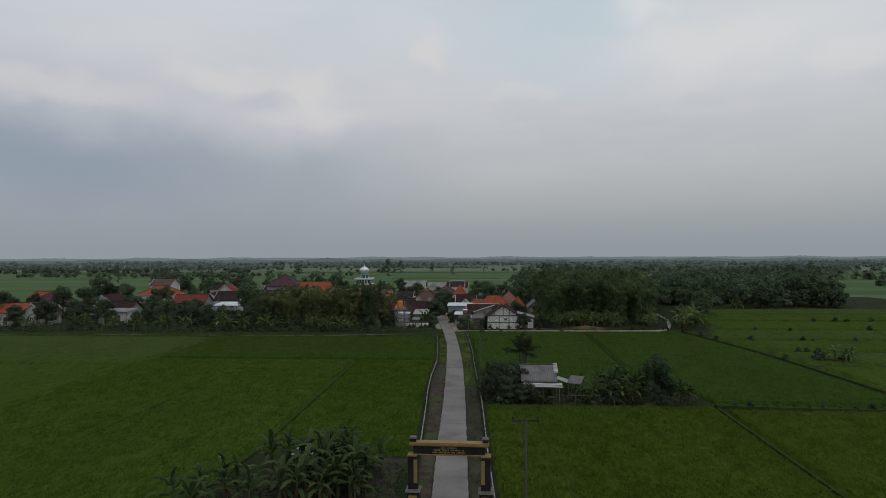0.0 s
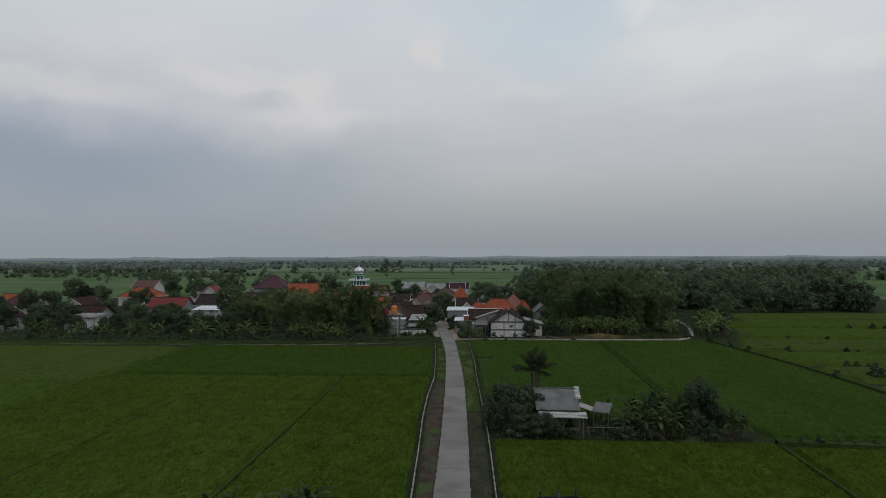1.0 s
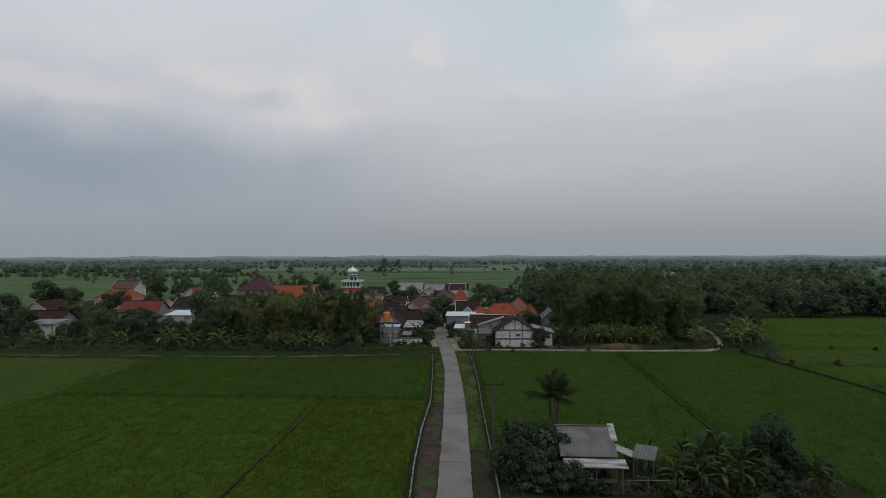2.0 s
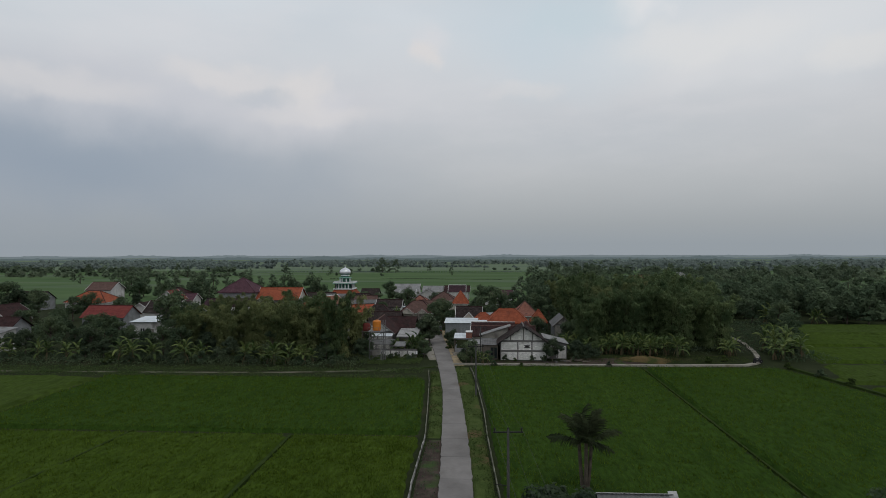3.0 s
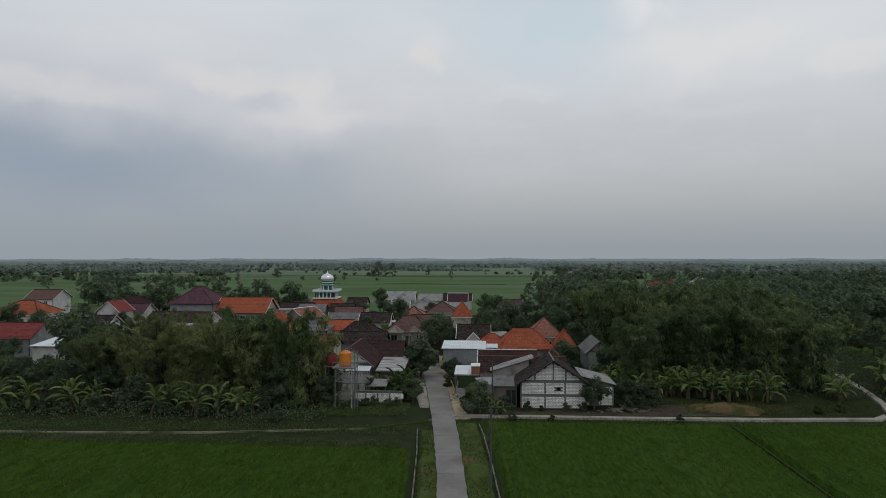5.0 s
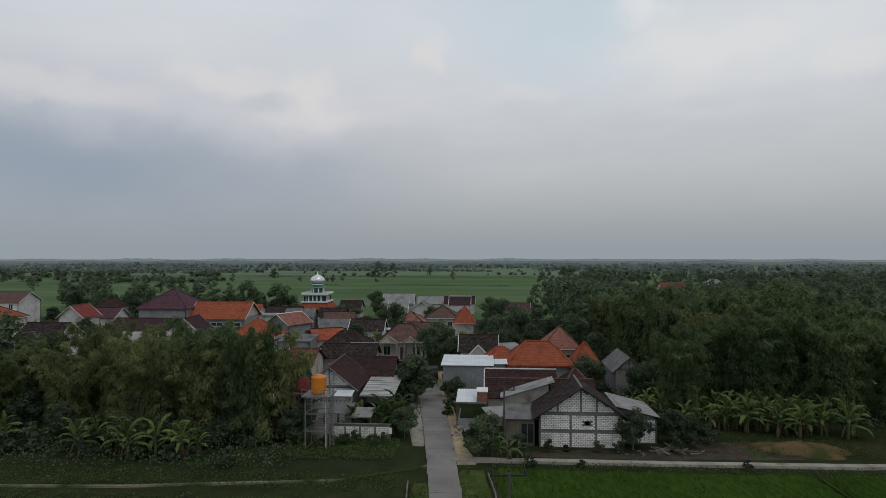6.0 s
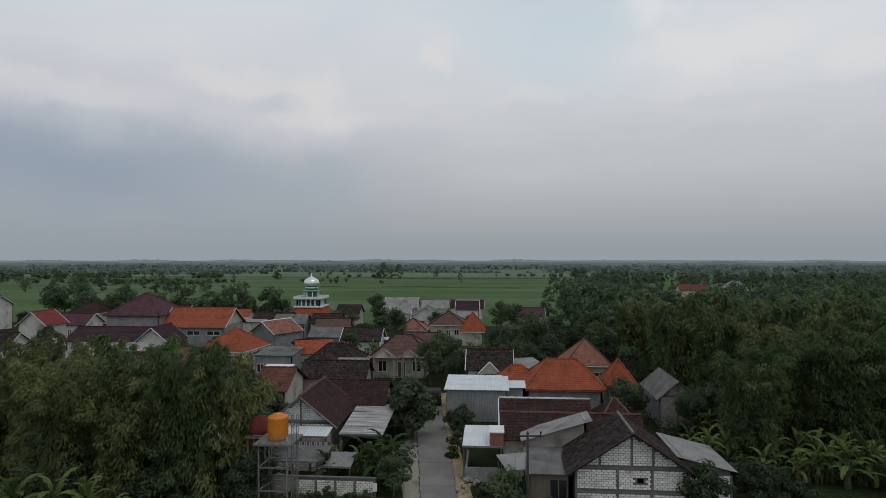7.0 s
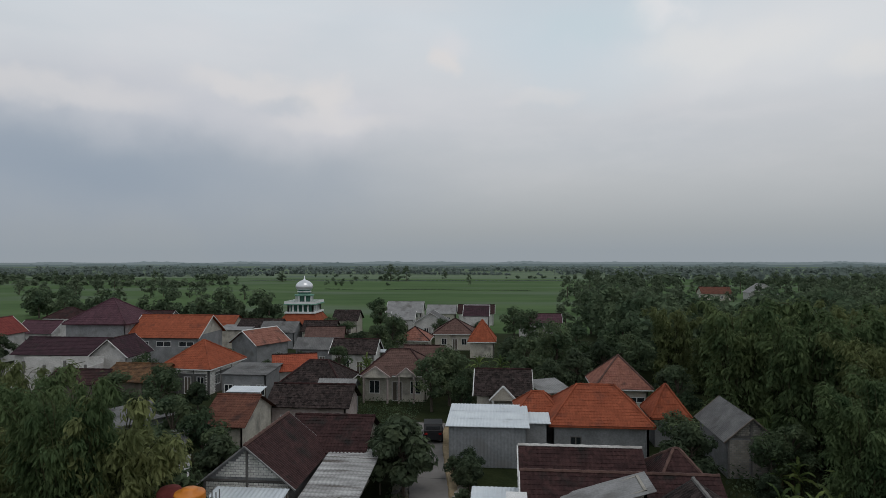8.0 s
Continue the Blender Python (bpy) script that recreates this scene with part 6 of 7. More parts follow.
SHAPES = ((2.3, 0.20, 0.62, 0.30), (2.1, 0.19, 0.55, 0.45), (2.2, 0.22, 0.40, 0.36), (1.8, 0.18, 0.65, 0.55), (2.5, 0.20, 0.60, 0.24))
LEAVES = [banana_leaf(l, w, r, 80 + k, "banana", g) for k, (l, w, r, g) in enumerate(SHAPES)]
LEAVES_LIGHT = [banana_leaf(l, w, r, 80 + k, "banana_light", g) for k, (l, w, r, g) in enumerate(SHAPES)]
DRY = banana_leaf(1.6, 0.14, -0.1, 90, "dry_leaf", 0.3)
STEM = mesh_of("banana_stem", *tube([(0, 0, -0.2), (0.03, 0, 0.8), (0.0, 0.03, 1.75)], [0.14, 0.11, 0.06], 7), M["stem"])


def banana(k, blades):
    random.seed(100 + k)
    t = thing("banana_plant", pose(0, 0, -50), "banana plant with broad arching green leaves", "banana plant", "banana plants")
    part("pseudostem", STEM, None, t)
    n = 11 + k % 3
    for i in range(n):
        o = part("leaf", blades[(i * 2 + k) % 5], None, t)
        o.matrix_basis = pose(0, 0, 1.05 + 0.07 * i, 0, -(-14 + i * 6.6 + random.uniform(-14, 14)), i * 137.5 + random.uniform(-25, 25)) @ Matrix.Diagonal((*[random.uniform(0.7, 1.1)] * 3, 1))
    for q in range(2):
        o = part("dry_leaf", DRY, None, t, "brown hanging dead leaf")
        o.matrix_basis = pose(0, 0, 1.2 - 0.1 * q, 0, 50 + 8 * q, random.uniform(0, 360))
    return t


def palm_frond(length, droop, seed):
    """A rib with paired leaflets that hang from it."""
    random.seed(seed)
    n = 26
    P = []
    for i in range(n + 1):
        s = i / n
        P.append(Vector((length * (s - 0.12 * s ** 2.5), 0, length * (0.20 * s - droop * s ** 2.4))))
    v, f = tube(P, [0.045 * (1 - 0.8 * i / n) for i in range(n + 1)], 4, False)
    for i in range(4, n + 1):
        for sg in (-1, 1):
            l = length * 0.30 * math.sin(math.pi * (0.14 + 0.78 * i / n)) * random.uniform(0.75, 1.15)
            p = P[i] + Vector((random.uniform(-0.04, 0.04), 0, 0))
            c = len(v)
            mid = p + Vector((l * 0.30, sg * l * 0.55, -l * random.uniform(0.0, 0.2)))
            tip = p + Vector((l * 0.5, sg * l * 0.8, -l * random.uniform(0.35, 0.8)))
            v += [p + Vector((-0.05, 0, 0)), p + Vector((0.06, 0, 0)), mid + Vector((0.05, 0, 0)), mid + Vector((-0.04, 0, -0.04)), tip]
            f += [(c, c + 1, c + 2, c + 3), (c + 3, c + 2, c + 4)]
    return mesh_of("frond", v, f, M["palm"])


FRONDS = [palm_frond(2.9, 0.30, 3), palm_frond(2.6, 0.42, 4), palm_frond(3.2, 0.22, 5)]


def coconut(x, y, h, s=1.0):
    """Slim trunks that rise from one foot, under a crown of mostly upright fronds."""
    t = thing("palm_tree", pose(x, y, ground_z(y)), "young coconut palm with upright dark green fronds", "palm tree", "palms")
    for k, (dx, dy) in enumerate(((-0.35, 0.1), (0.05, -0.15), (0.4, 0.1))):
        part("trunk", tube([(dx * 0.3, dy * 0.3, -0.3), (dx * 0.9, dy, h * 0.5), (dx * 1.2, dy, h)], [0.16, 0.13, 0.13], 8), M["bark"], t)
        for i in range(6):
            o = part("frond", FRONDS[(i + k) % 3], None, t)
            o.matrix_basis = pose(dx * 1.2, dy, h - 0.05 + 0.02 * i, random.uniform(-12, 12), -(-6 + i * 16.0 + random.uniform(-8, 8)), i * 137.5 + k * 50) @ Matrix.Diagonal((s, s, s, 1))
    return t


def prototypes(name, sets, names, label, category, group):
    return [plant(name, ms, names, pose(0, 0, -60 - 20 * k), label, category, group) for k, ms in enumerate(sets)]


BAM = prototypes("bamboo_clump", BAMBOO, ("culm", "foliage"), "dense clump of arching feathery green bamboo", "bamboo", "bamboo groves")
BAM_NEAR = prototypes("bamboo_clump", NEAR_BAMBOO, ("culm", "foliage"), "dense clump of arching feathery green bamboo", "bamboo", "bamboo groves")
TREE = prototypes("tree", BROAD, ("trunk", "crown"), "leafy green village tree with uneven crown", "tree", "village trees")
BUSH = prototypes("shrub", SHRUB, ("stem", "crown"), "low leafy green shrub", "shrub", "shrubs")
BAN = [banana(k, LEAVES_LIGHT) for k in range(4)]
BAN_DARK = [banana(k, LEAVES) for k in range(4)]

random.seed(11)
# bamboo and trees on the village edge, beside the block fence
for x, y, s in ((-24.2, 142.8, 0.98), (-27.4, 144.2, 1.0), (-30.5, 142.6, 0.92), (-32.6, 146.2, 0.95), (-37.5, 144.0, 0.92), (-41.0, 147.0, 0.85), (-45.5, 144.5, 0.82),
                (-48.5, 148.5, 0.8), (-36.6, 151.5, 0.8), (-43.5, 152.5, 0.8), (-52.0, 145.0, 0.7), (-54.5, 149.5, 0.74), (-34.5, 141.8, 0.8), (-40.5, 154.0, 0.92), (-47.5, 153.0, 0.9), (-53.5, 151.5, 0.86)):
    put(random.choice((BAM_NEAR[0], BAM_NEAR[2], BAM_NEAR[0], BAM_NEAR[2], BAM_NEAR[1])), x, y, s * 1.14, s * random.uniform(1.16, 1.30))
for x, y, s in ((-55.5, 147.5, 0.6), (-61.0, 143.0, 0.6), (-65.5, 145.0, 0.6), (-70.5, 143.0, 0.62), (-77.0, 145.0, 0.65), (-82.0, 143.5, 0.7), (-99.0, 146.0, 0.75), (-122.0, 142.0, 0.75), (-130, 147, 0.85),
                (-22.0, 141.6, 0.62), (-22.6, 144.6, 0.75), (-21.2, 141.2, 0.42), (-23.4, 146.4, 0.8), (-72.0, 157.5, 0.42), (-69.0, 157.0, 0.4), (-66.0, 157.5, 0.42), (-63.2, 158.0, 0.42), (-87.0, 166.0, 0.46), (-84.0, 165.5, 0.42), (-81.0, 166.0, 0.44), (-78.2, 166.5, 0.46), (-27.5, 140.9, 0.55), (-33.5, 140.2, 0.5), (-36.5, 141.5, 0.6), (-43, 140.5, 0.55), (-51, 140.2, 0.6), (-54.5, 141.5, 0.6), (-64, 140.5, 0.6), (-86, 140.0, 0.6), (-95, 141, 0.6),
                (-58, 152, 0.9), (-47.5, 141.8, 0.75), (-57.5, 142.0, 0.5), (-60.0, 146.5, 0.6), (-67.5, 142.6, 0.8), (-73.5, 141.6, 0.8), (-79.5, 143.5, 0.7), (-90, 144, 0.8), (-104, 143, 0.8), (-111, 142, 0.75), (-117, 146, 0.85), (-53, 150, 0.9), (-70, 147.5, 0.6), (-49.5, 155, 0.9), (-75, 150, 0.6), (-57, 158, 0.9), (-100.5, 152, 0.9), (-120, 153, 0.9), (-86.0, 161.0, 0.62), (-81.5, 163.5, 0.55), (-91.0, 160.0, 0.6), (-98.0, 166.0, 0.72), (-108.0, 163.0, 0.7), (-116.0, 166.0, 0.72), (-124.0, 166.0, 0.75), (-131.0, 162.0, 0.75), (-113.0, 192.0, 0.7), (-121.0, 196.0, 1.0), (-126.0, 199.0, 1.0), (-73.5, 156.0, 0.66), (-77.5, 158.0, 0.7), (-69.5, 154.5, 0.6), (-104.0, 199.0, 0.6)):
    put(random.choice(TREE), x, y, s * (1.05 if -88 < x < -58 else 1.4 if x < -55 else 1.1))
for k in range(46):
    x = -133 + k * 2.55 + random.uniform(-1, 1)
    if not -22.5 < x < -10:
        put(random.choice(BUSH), x, random.uniform(134.5, 139.5) - max(0, -x - 60) * 0.02, random.uniform(0.7, 1.15))
for x, y, s in ((-59.5, 138.6, 1.2), (-57.0, 137.8, 1.25), (-54.2, 138.9, 1.1), (-48.8, 138.2, 1.25), (-46.5, 139.2, 1.0), (-39.0, 137.6, 1.1), (-34.5, 137.6, 1.15), (-32.4, 138.2, 1.1), (-30.0, 137.9, 1.0),
                (-68, 138.2, 1.1), (-73, 138.6, 1.1), (-79, 138.0, 1.2), (-84, 138.5, 1.1), (-93, 138.5, 1.1), (-104, 137.5, 1.1), (-113, 138, 1.0), (-16.9, 147.6, 0.7), (-15.2, 146.8, 0.85), (-14.2, 147.6, 0.9), (-13.6, 146.4, 0.85), (-13.2, 148.2, 0.8)):
    put(random.choice(BAN), x, y - (1.0 if y < 140 else 0.0), s * 1.05)
    if y < 140:
        put(random.choice(BAN), x + random.choice((-1, 1)) * random.uniform(0.9, 1.5), y + random.uniform(-0.6, 0.9), s * random.uniform(0.75, 1.05))
    put(random.choice(BUSH), x + random.uniform(-1, 1), y - 1.2, random.uniform(0.6, 0.8))
# the grove opposite, from the path back along the village
GROVE = ((15.5, 152.5, 0.85), (19.0, 155.5, 0.95), (23.0, 153.5, 1.0), (27.0, 156.0, 1.05), (31.0, 153.0, 1.0), (34.5, 156.5, 1.0), (37.5, 152.5, 0.85), (21.0, 160.5, 1.1), (26.0, 162.0, 1.15), (31.0, 161.0, 1.15),
         (36.5, 162.0, 1.0), (39.5, 158.0, 0.8), (17.5, 165.5, 1.05), (22.0, 168.5, 1.15), (28.0, 168.5, 1.15), (34.0, 168.0, 1.1), (40.0, 167.0, 0.95), (15.5, 173.0, 1.05), (20.5, 176.0, 1.1), (27.0, 176.0, 1.15), (34.0, 175.5, 1.15), (41.0, 175.0, 1.0))
for x, y, s in GROVE:
    put(random.choice((BAM_NEAR[1], BAM_NEAR[1], BAM_NEAR[0]) if y < 164 and x < 36 else (BAM[1], BAM[3], BAM[1], BAM[0])), x, y, s * 1.12, s * random.uniform(1.12, 1.26))
MASS = []
for k in range(78):
    x, y = random.uniform(13, 52), random.uniform(180, 262)
    s = random.uniform(0.85, 1.2)
    if y < 205 and k % 3 == 0:
        put(random.choice(BAM), x, y, s, s * 1.15)
    else:
        MASS.append((x, y, s * 1.16))
for k in range(125):
    y = random.uniform(194, 268)
    MASS.append((random.uniform(50, 112 - (y - 194) * 0.1), y, random.uniform(0.8, 1.3)))
for x, y, s in ((48.5, 153.5, 0.6), (51.5, 158.0, 0.6), (54, 163, 0.65), (47, 147.5, 0.45), (56, 169, 0.7), (58, 176, 0.8), (60, 183, 0.8)):
    put(random.choice(TREE), x, y, s)
for x, y, s in ((16.8, 148.6, 0.95), (18.5, 149.2, 1.1), (20.2, 148.2, 1.05), (21.8, 149.0, 1.15), (23.6, 148.2, 1.1), (25.2, 149.0, 1.15), (26.8, 147.8, 1.1), (28.6, 146.8, 1.1), (24.4, 146.9, 0.95), (22.5, 147.0, 0.9), (36.8, 147.2, 0.9), (38.2, 148.6, 0.9),
                (45.2, 146.5, 1.0), (46.8, 149.4, 1.1), (48.2, 152.2, 1.1), (44.0, 144.2, 0.9), (49.8, 156.5, 1.1), (51.4, 160.0, 1.1), (47.6, 146.2, 1.0), (46.0, 152.0, 1.1), (15.0, 166.5, 1.1), (16.6, 169.5, 1.1), (14.4, 160.0, 0.9), (19.6, 151.8, 1.1), (17.0, 155.8, 1.1), (62, 192, 1.2), (66, 193, 1.2), (74, 193, 1.1)):
    s *= 1.3 if x > 43.5 else 1.05
    put(random.choice(BAN), x, y - 0.6, s * random.uniform(0.85, 1.1))
    put(random.choice(BAN), x + random.choice((-1, 1)) * random.uniform(0.8, 1.4), y + random.uniform(-0.4, 0.8), s * random.uniform(0.75, 1.0))
# trees between the houses
for x, y, s in ((-12.4, 156.6, 1.12), (-13.6, 159.0, 0.9), (-14.4, 161.0, 0.75), (7.7, 160.8, 0.76), (12.9, 160.4, 0.5), (14.8, 161.2, 0.55), (-25.0, 156.2, 0.82), (-31.5, 161.0, 0.8), (-36.6, 198.5, 0.5), (-24.9, 214.4, 0.7), (-52.2, 192.4, 0.5), (-29.5, 155.0, 0.6), (-33.5, 156.5, 0.75), (-30.8, 171.5, 0.55), (-37.5, 170.5, 0.7), (-42.0, 178.5, 0.6), (-34.2, 203.0, 0.5), (-45.6, 202.4, 0.5), (-31.5, 229.0, 0.7), (-17.0, 198.5, 0.5), (-17.4, 205.0, 0.6), (-22.4, 228.0, 0.6), (-26.5, 239.0, 0.6), (-18.5, 244.0, 0.6), (7.6, 164.0, 0.55), (11.6, 157.0, 0.45), (-13.2, 180.5, 0.75), (-11.6, 183.5, 0.8), (-10.0, 178.6, 0.5), (-12.4, 190, 0.8), (-9.2, 160.0, 0.32), (-8.3, 158.2, 0.3), (-26.2, 157.5, 0.6), (-28.4, 160.0, 0.6),
                (-10.0, 186.0, 0.75), (-7.6, 187.0, 0.8), (-4.0, 188.5, 0.85), (-0.5, 187.5, 0.8), (3.0, 192.0, 0.9), (-2.5, 195.0, 0.95), (1.2, 200.0, 1.0), (7.0, 197.0, 1.0), (-4.5, 206.0, 0.9), (5.0, 208.0, 1.0), (10.6, 203.0, 1.0), (10.0, 192.0, 0.9), (11.2, 178.0, 0.8), (12.5, 186.0, 0.9),
                (-25.5, 213.0, 0.9), (-24.0, 219.0, 0.9), (-29.5, 216.0, 0.9), (-27.5, 196.0, 0.7), (-33.0, 198.0, 0.75), (-36.6, 195.0, 0.6), (-38.0, 178.6, 0.6), (-36.0, 168.6, 0.6), (-33.5, 226.0, 0.8), (-39.5, 236.0, 0.8), (-28, 245, 0.9), (-34.5, 262.0, 0.9), (-37, 270, 0.9), (-10.5, 246, 0.8), (-3.5, 243, 0.9), (-1, 232, 0.9), (3, 222, 0.9), (-5, 216, 0.8),
                (-47.5, 196.6, 0.6), (-51.5, 202.0, 0.7), (-60, 178, 0.55), (-74, 180, 0.45), (-44, 174, 0.7), (-56, 167, 0.9), (-47, 164, 0.8), (-88, 164, 0.7), (-88, 186, 0.8), (-104, 192, 0.9), (-110, 205, 0.8), (-84, 206, 0.8), (-98, 224, 0.8), (-115, 240, 0.9)):
    put(random.choice(TREE), x, y, s)
for x, y, s in ((-104, 262, 1.25), (-99, 258, 1.0), (-108, 266, 1.1), (-90, 256, 1.05), (-86, 259, 1.2), (-82, 262, 0.95), (-73, 250, 1.1), (-69, 254, 1.25), (-65, 251, 1.15), (-62, 256, 1.3), (-58.5, 253, 1.1), (-76, 256, 0.9), (-120, 270, 1.0), (-128, 280, 1.1), (-140, 286, 1.2), (-150, 296, 1.1)):
    MASS.append((x, y, s))
    MASS.append((x + random.uniform(-3, 3), y + random.uniform(1, 5), s * 0.8))
TALL = []
for k in range(220):
    y = 262 + 250 * random.random() ** 1.2
    x = random.uniform(6 + (y - 258) * 0.1, min(80 + (y - 258) * 1.05, 0.53 * y - 12))
    glade = 260 < y < 410 and 0.27 < (x + 5.6) / (y - 114) < 0.43
    TALL.append((x, y, random.uniform(0.5, 0.85) * (0.6 if glade else 1.0)))
for x, y, s in ((-99, 634, 1.0), (-104, 640, 0.9), (-92, 630, 0.75), (-86, 633, 0.9), (-183, 610, 0.8), (-187, 614, 0.6), (-30, 560, 0.5), (-60, 700, 0.7)):
    TALL.append((x, y, s))
for k in range(26):
    y = random.uniform(330, 560)
    TALL.append((random.uniform(-0.86, -0.44) * (y - 114), y, random.uniform(0.45, 0.8)))
for x, y, s in ((-12.5, 196.5, 1.0), (-10.8, 192.0, 1.0), (-9.0, 200.0, 1.1), (-28.8, 193.5, 1.0), (-23.5, 197.0, 1.0), (-24.6, 200.5, 1.0), (9.4, 149.8, 0.9), (13.5, 152.6, 1.0), (-6.0, 202.0, 1.0)):
    put(random.choice(BAN), x, y, s)
# along the road and at its corners
for x, y, s, n in ((-5.2, 138.4, 0.46, 0), (-4.4, 139.6, 0.44, 2), (-1.7, 138.9, 0.3, 0), (-5.6, 141.4, 0.32, 1), (-12.1, 143.6, 0.42, 0), (12.4, 143.7, 0.62, 3), (14.2, 144.6, 0.4, 1)):
    put(TREE[n], x, y, s)
put(TREE[1], 8.2, 141.7, 0.62)
put(TREE[3], -8.0, 158.4, 0.5)
put(TREE[1], -8.2, 160.6, 0.4)
put(BAM_NEAR[1], -25.8, 141.6, 0.85, 1.24)
for x, y, k in ((-2.7, 138.0, 0.72), (-3.5, 138.6, 0.6), (-1.9, 138.3, 0.55), (-13.4, 145.2, 1.1), (-14.3, 145.6, 1.2), (-17.2, 145.0, 0.95), (-12.8, 146.2, 1.1), (-13.2, 147.4, 1.2), (11.6, 151.2, 1.0), (14.6, 148.4, 0.9), (10.9, 153.6, 0.9)):
    put((BAN_DARK if x < -12 else BAN)[int(10 * k) % 4], x, y, k)
for k in range(14):
    y = random.uniform(140.5, 142.4)
    put(random.choice(BUSH), random.uniform(-21, -11.6), y, random.uniform(0.3, 0.6))
for x, y, s in ((-12.9, 146.8, 1.0), (-12.4, 149.6, 0.8), (-8.6, 152.0, 0.7), (-8.3, 154.0, 0.8), (0.8, 140.6, 0.5), (2.4, 140.9, 0.4), (5.0, 140.7, 0.45), (6.8, 140.6, 0.5), (11.8, 141.4, 0.6), (13.6, 142.2, 0.7), (15.2, 143.6, 0.8), (32, 141.6, 0.6), (34.6, 142.4, 0.7), (12.4, 147.0, 1.0), (13.6, 149.6, 1.2), (-1.0, 137.0, 0.5), (3, 137, 0.4), (16, 137, 0.4)):
    put(random.choice(BUSH), x, y, s)
# round the field hut
for x, y, s, n in ((0.6, 78.4, 0.72, 1), (2.9, 76.8, 0.85, 3), (1.2, 76.2, 0.6, 1), (3.4, 79.4, 0.66, 1), (2.0, 77.8, 0.7, 1), (20.4, 77.6, 0.66, 2), (21.2, 76.6, 0.55, 1), (19.6, 76.4, 0.5, 3), (5.0, 74.6, 0.42, 1), (4.2, 74.5, 0.5, 3), (5.9, 74.6, 0.36, 3), (1.6, 78.8, 0.85, 3), (-0.2, 77.2, 0.5, 1), (2.4, 75.4, 0.6, 3), (3.4, 77.6, 0.75, 1), (20.8, 78.4, 0.6, 1), (22.0, 77.4, 0.42, 3)):
    put(TREE[n], x, y, s)
for x, y, s in ((12.6, 75.6, 0.8), (13.8, 78.4, 1.0), (15.0, 77.2, 1.05), (16.3, 78.2, 1.1), (14.4, 75.4, 0.85), (17.6, 76.2, 0.95), (18.4, 77.8, 0.95), (15.8, 75.6, 0.8), (16.8, 79.2, 1.0), (22.6, 75.6, 0.8), (23.6, 75.8, 0.7), (11.6, 79.4, 0.7), (9.8, 79.6, 0.6)):
    put(random.choice(BAN_DARK), x, y, s * 1.2)
    put(random.choice(BAN_DARK), x + random.uniform(-0.8, 0.8), y + random.uniform(-0.5, 0.9), s * random.uniform(0.8, 1.1))
for k in range(34):
    put(random.choice(BUSH), random.uniform(0.2, 23.5), random.uniform(74.6, 75.8) if k % 3 else random.uniform(77, 80), random.uniform(0.4, 0.8))
for k in range(14):
    put(random.choice(BUSH), 26.5 + k * 1.6, 73.7 - 0.06 * k + random.uniform(-0.2, 0.2), random.uniform(0.3, 0.5))
coconut(5.0, 88.8, 3.7, 1.0)
# the banana grove beside the gate
for x, y, s in ((-17.6, 50.6, 1.0), (-16.4, 51.6, 0.95), (-12.9, 51.8, 1.1), (-11.8, 52.4, 1.1), (-14.6, 51.2, 0.95), (-14.0, 49.0, 1.15), (-12.6, 48.0, 1.2), (-11.2, 49.4, 1.15), (-10.0, 47.6, 1.15), (-9.4, 49.2, 1.0), (-15.4, 47.6, 1.0), (-19.0, 44.6, 1.0), (-20.2, 43.4, 1.0),
                (-17.8, 44.0, 0.95), (-21.8, 42.4, 0.9), (-11.0, 45.8, 1.1), (-13.4, 46.0, 1.0), (-16.4, 42.6, 1.0), (-19.8, 41.0, 1.0)):
    put(random.choice(BAN_DARK), x, y, s * 1.12)
for k in range(24):
    put(random.choice(BAN_DARK), random.uniform(-15.5, -8.6), random.uniform(44, 52.5), random.uniform(0.8, 1.25))
# shrubs on the banks across the ditch
for y in (99.7, 112.8, 125.8, 140.8, 156.8):
    for k in range(6):
        put(random.choice(BUSH), (canal(y) if y < 130 else 52) + 4 + 52 * random.random() ** 1.3, y + random.uniform(-0.7, 0.7), random.uniform(0.25, 0.7))
for x, y, s in ((54.5, 103.0, 0.9), (55.8, 102.2, 1.0), (57, 103, 0.9)):
    put(random.choice(BAN), x, y, s)
for x, y, s in ((52.6, 104.0, 1.0), (56.6, 104.4, 1.1), (47.8, 105, 0.6)):
    put(random.choice(BUSH), x, y, s)
for y in (126, 131, 137):
    put(random.choice(BUSH), canal(min(y, 136)) + 0.9, y, 0.7)


def wood_mass(places, label, kinds, leaves):
    """Trees that stand too close and too far off to count, their crowns and trunks joined."""
    for which, name in ((0, "trunks"), (1, "crowns")):
        vs, fs, base = [], [], 0
        for k, (x, y, s) in enumerate(places):
            me = kinds[k % len(kinds)][which]
            co = np.empty(len(me.vertices) * 3)
            me.vertices.foreach_get("co", co)
            a = random.uniform(0, 6.28)
            c = co.reshape(-1, 3) * s
            vs.append(np.stack([c[:, 0] * math.cos(a) - c[:, 1] * math.sin(a) + x, c[:, 0] * math.sin(a) + c[:, 1] * math.cos(a) + y, c[:, 2] + ground_z(y)], 1))
            fs += [tuple(i + base for i in p.vertices) for p in me.polygons]
            base += len(c)
        out = bpy.data.meshes.new("woods")
        out.from_pydata(np.vstack(vs).tolist(), [], fs)
        out.materials.append(M[leaves] if which else M["bark"])
        tagged(part("woods" if which else "woods_undergrowth", out, None), label, "woods", kind="stuff")


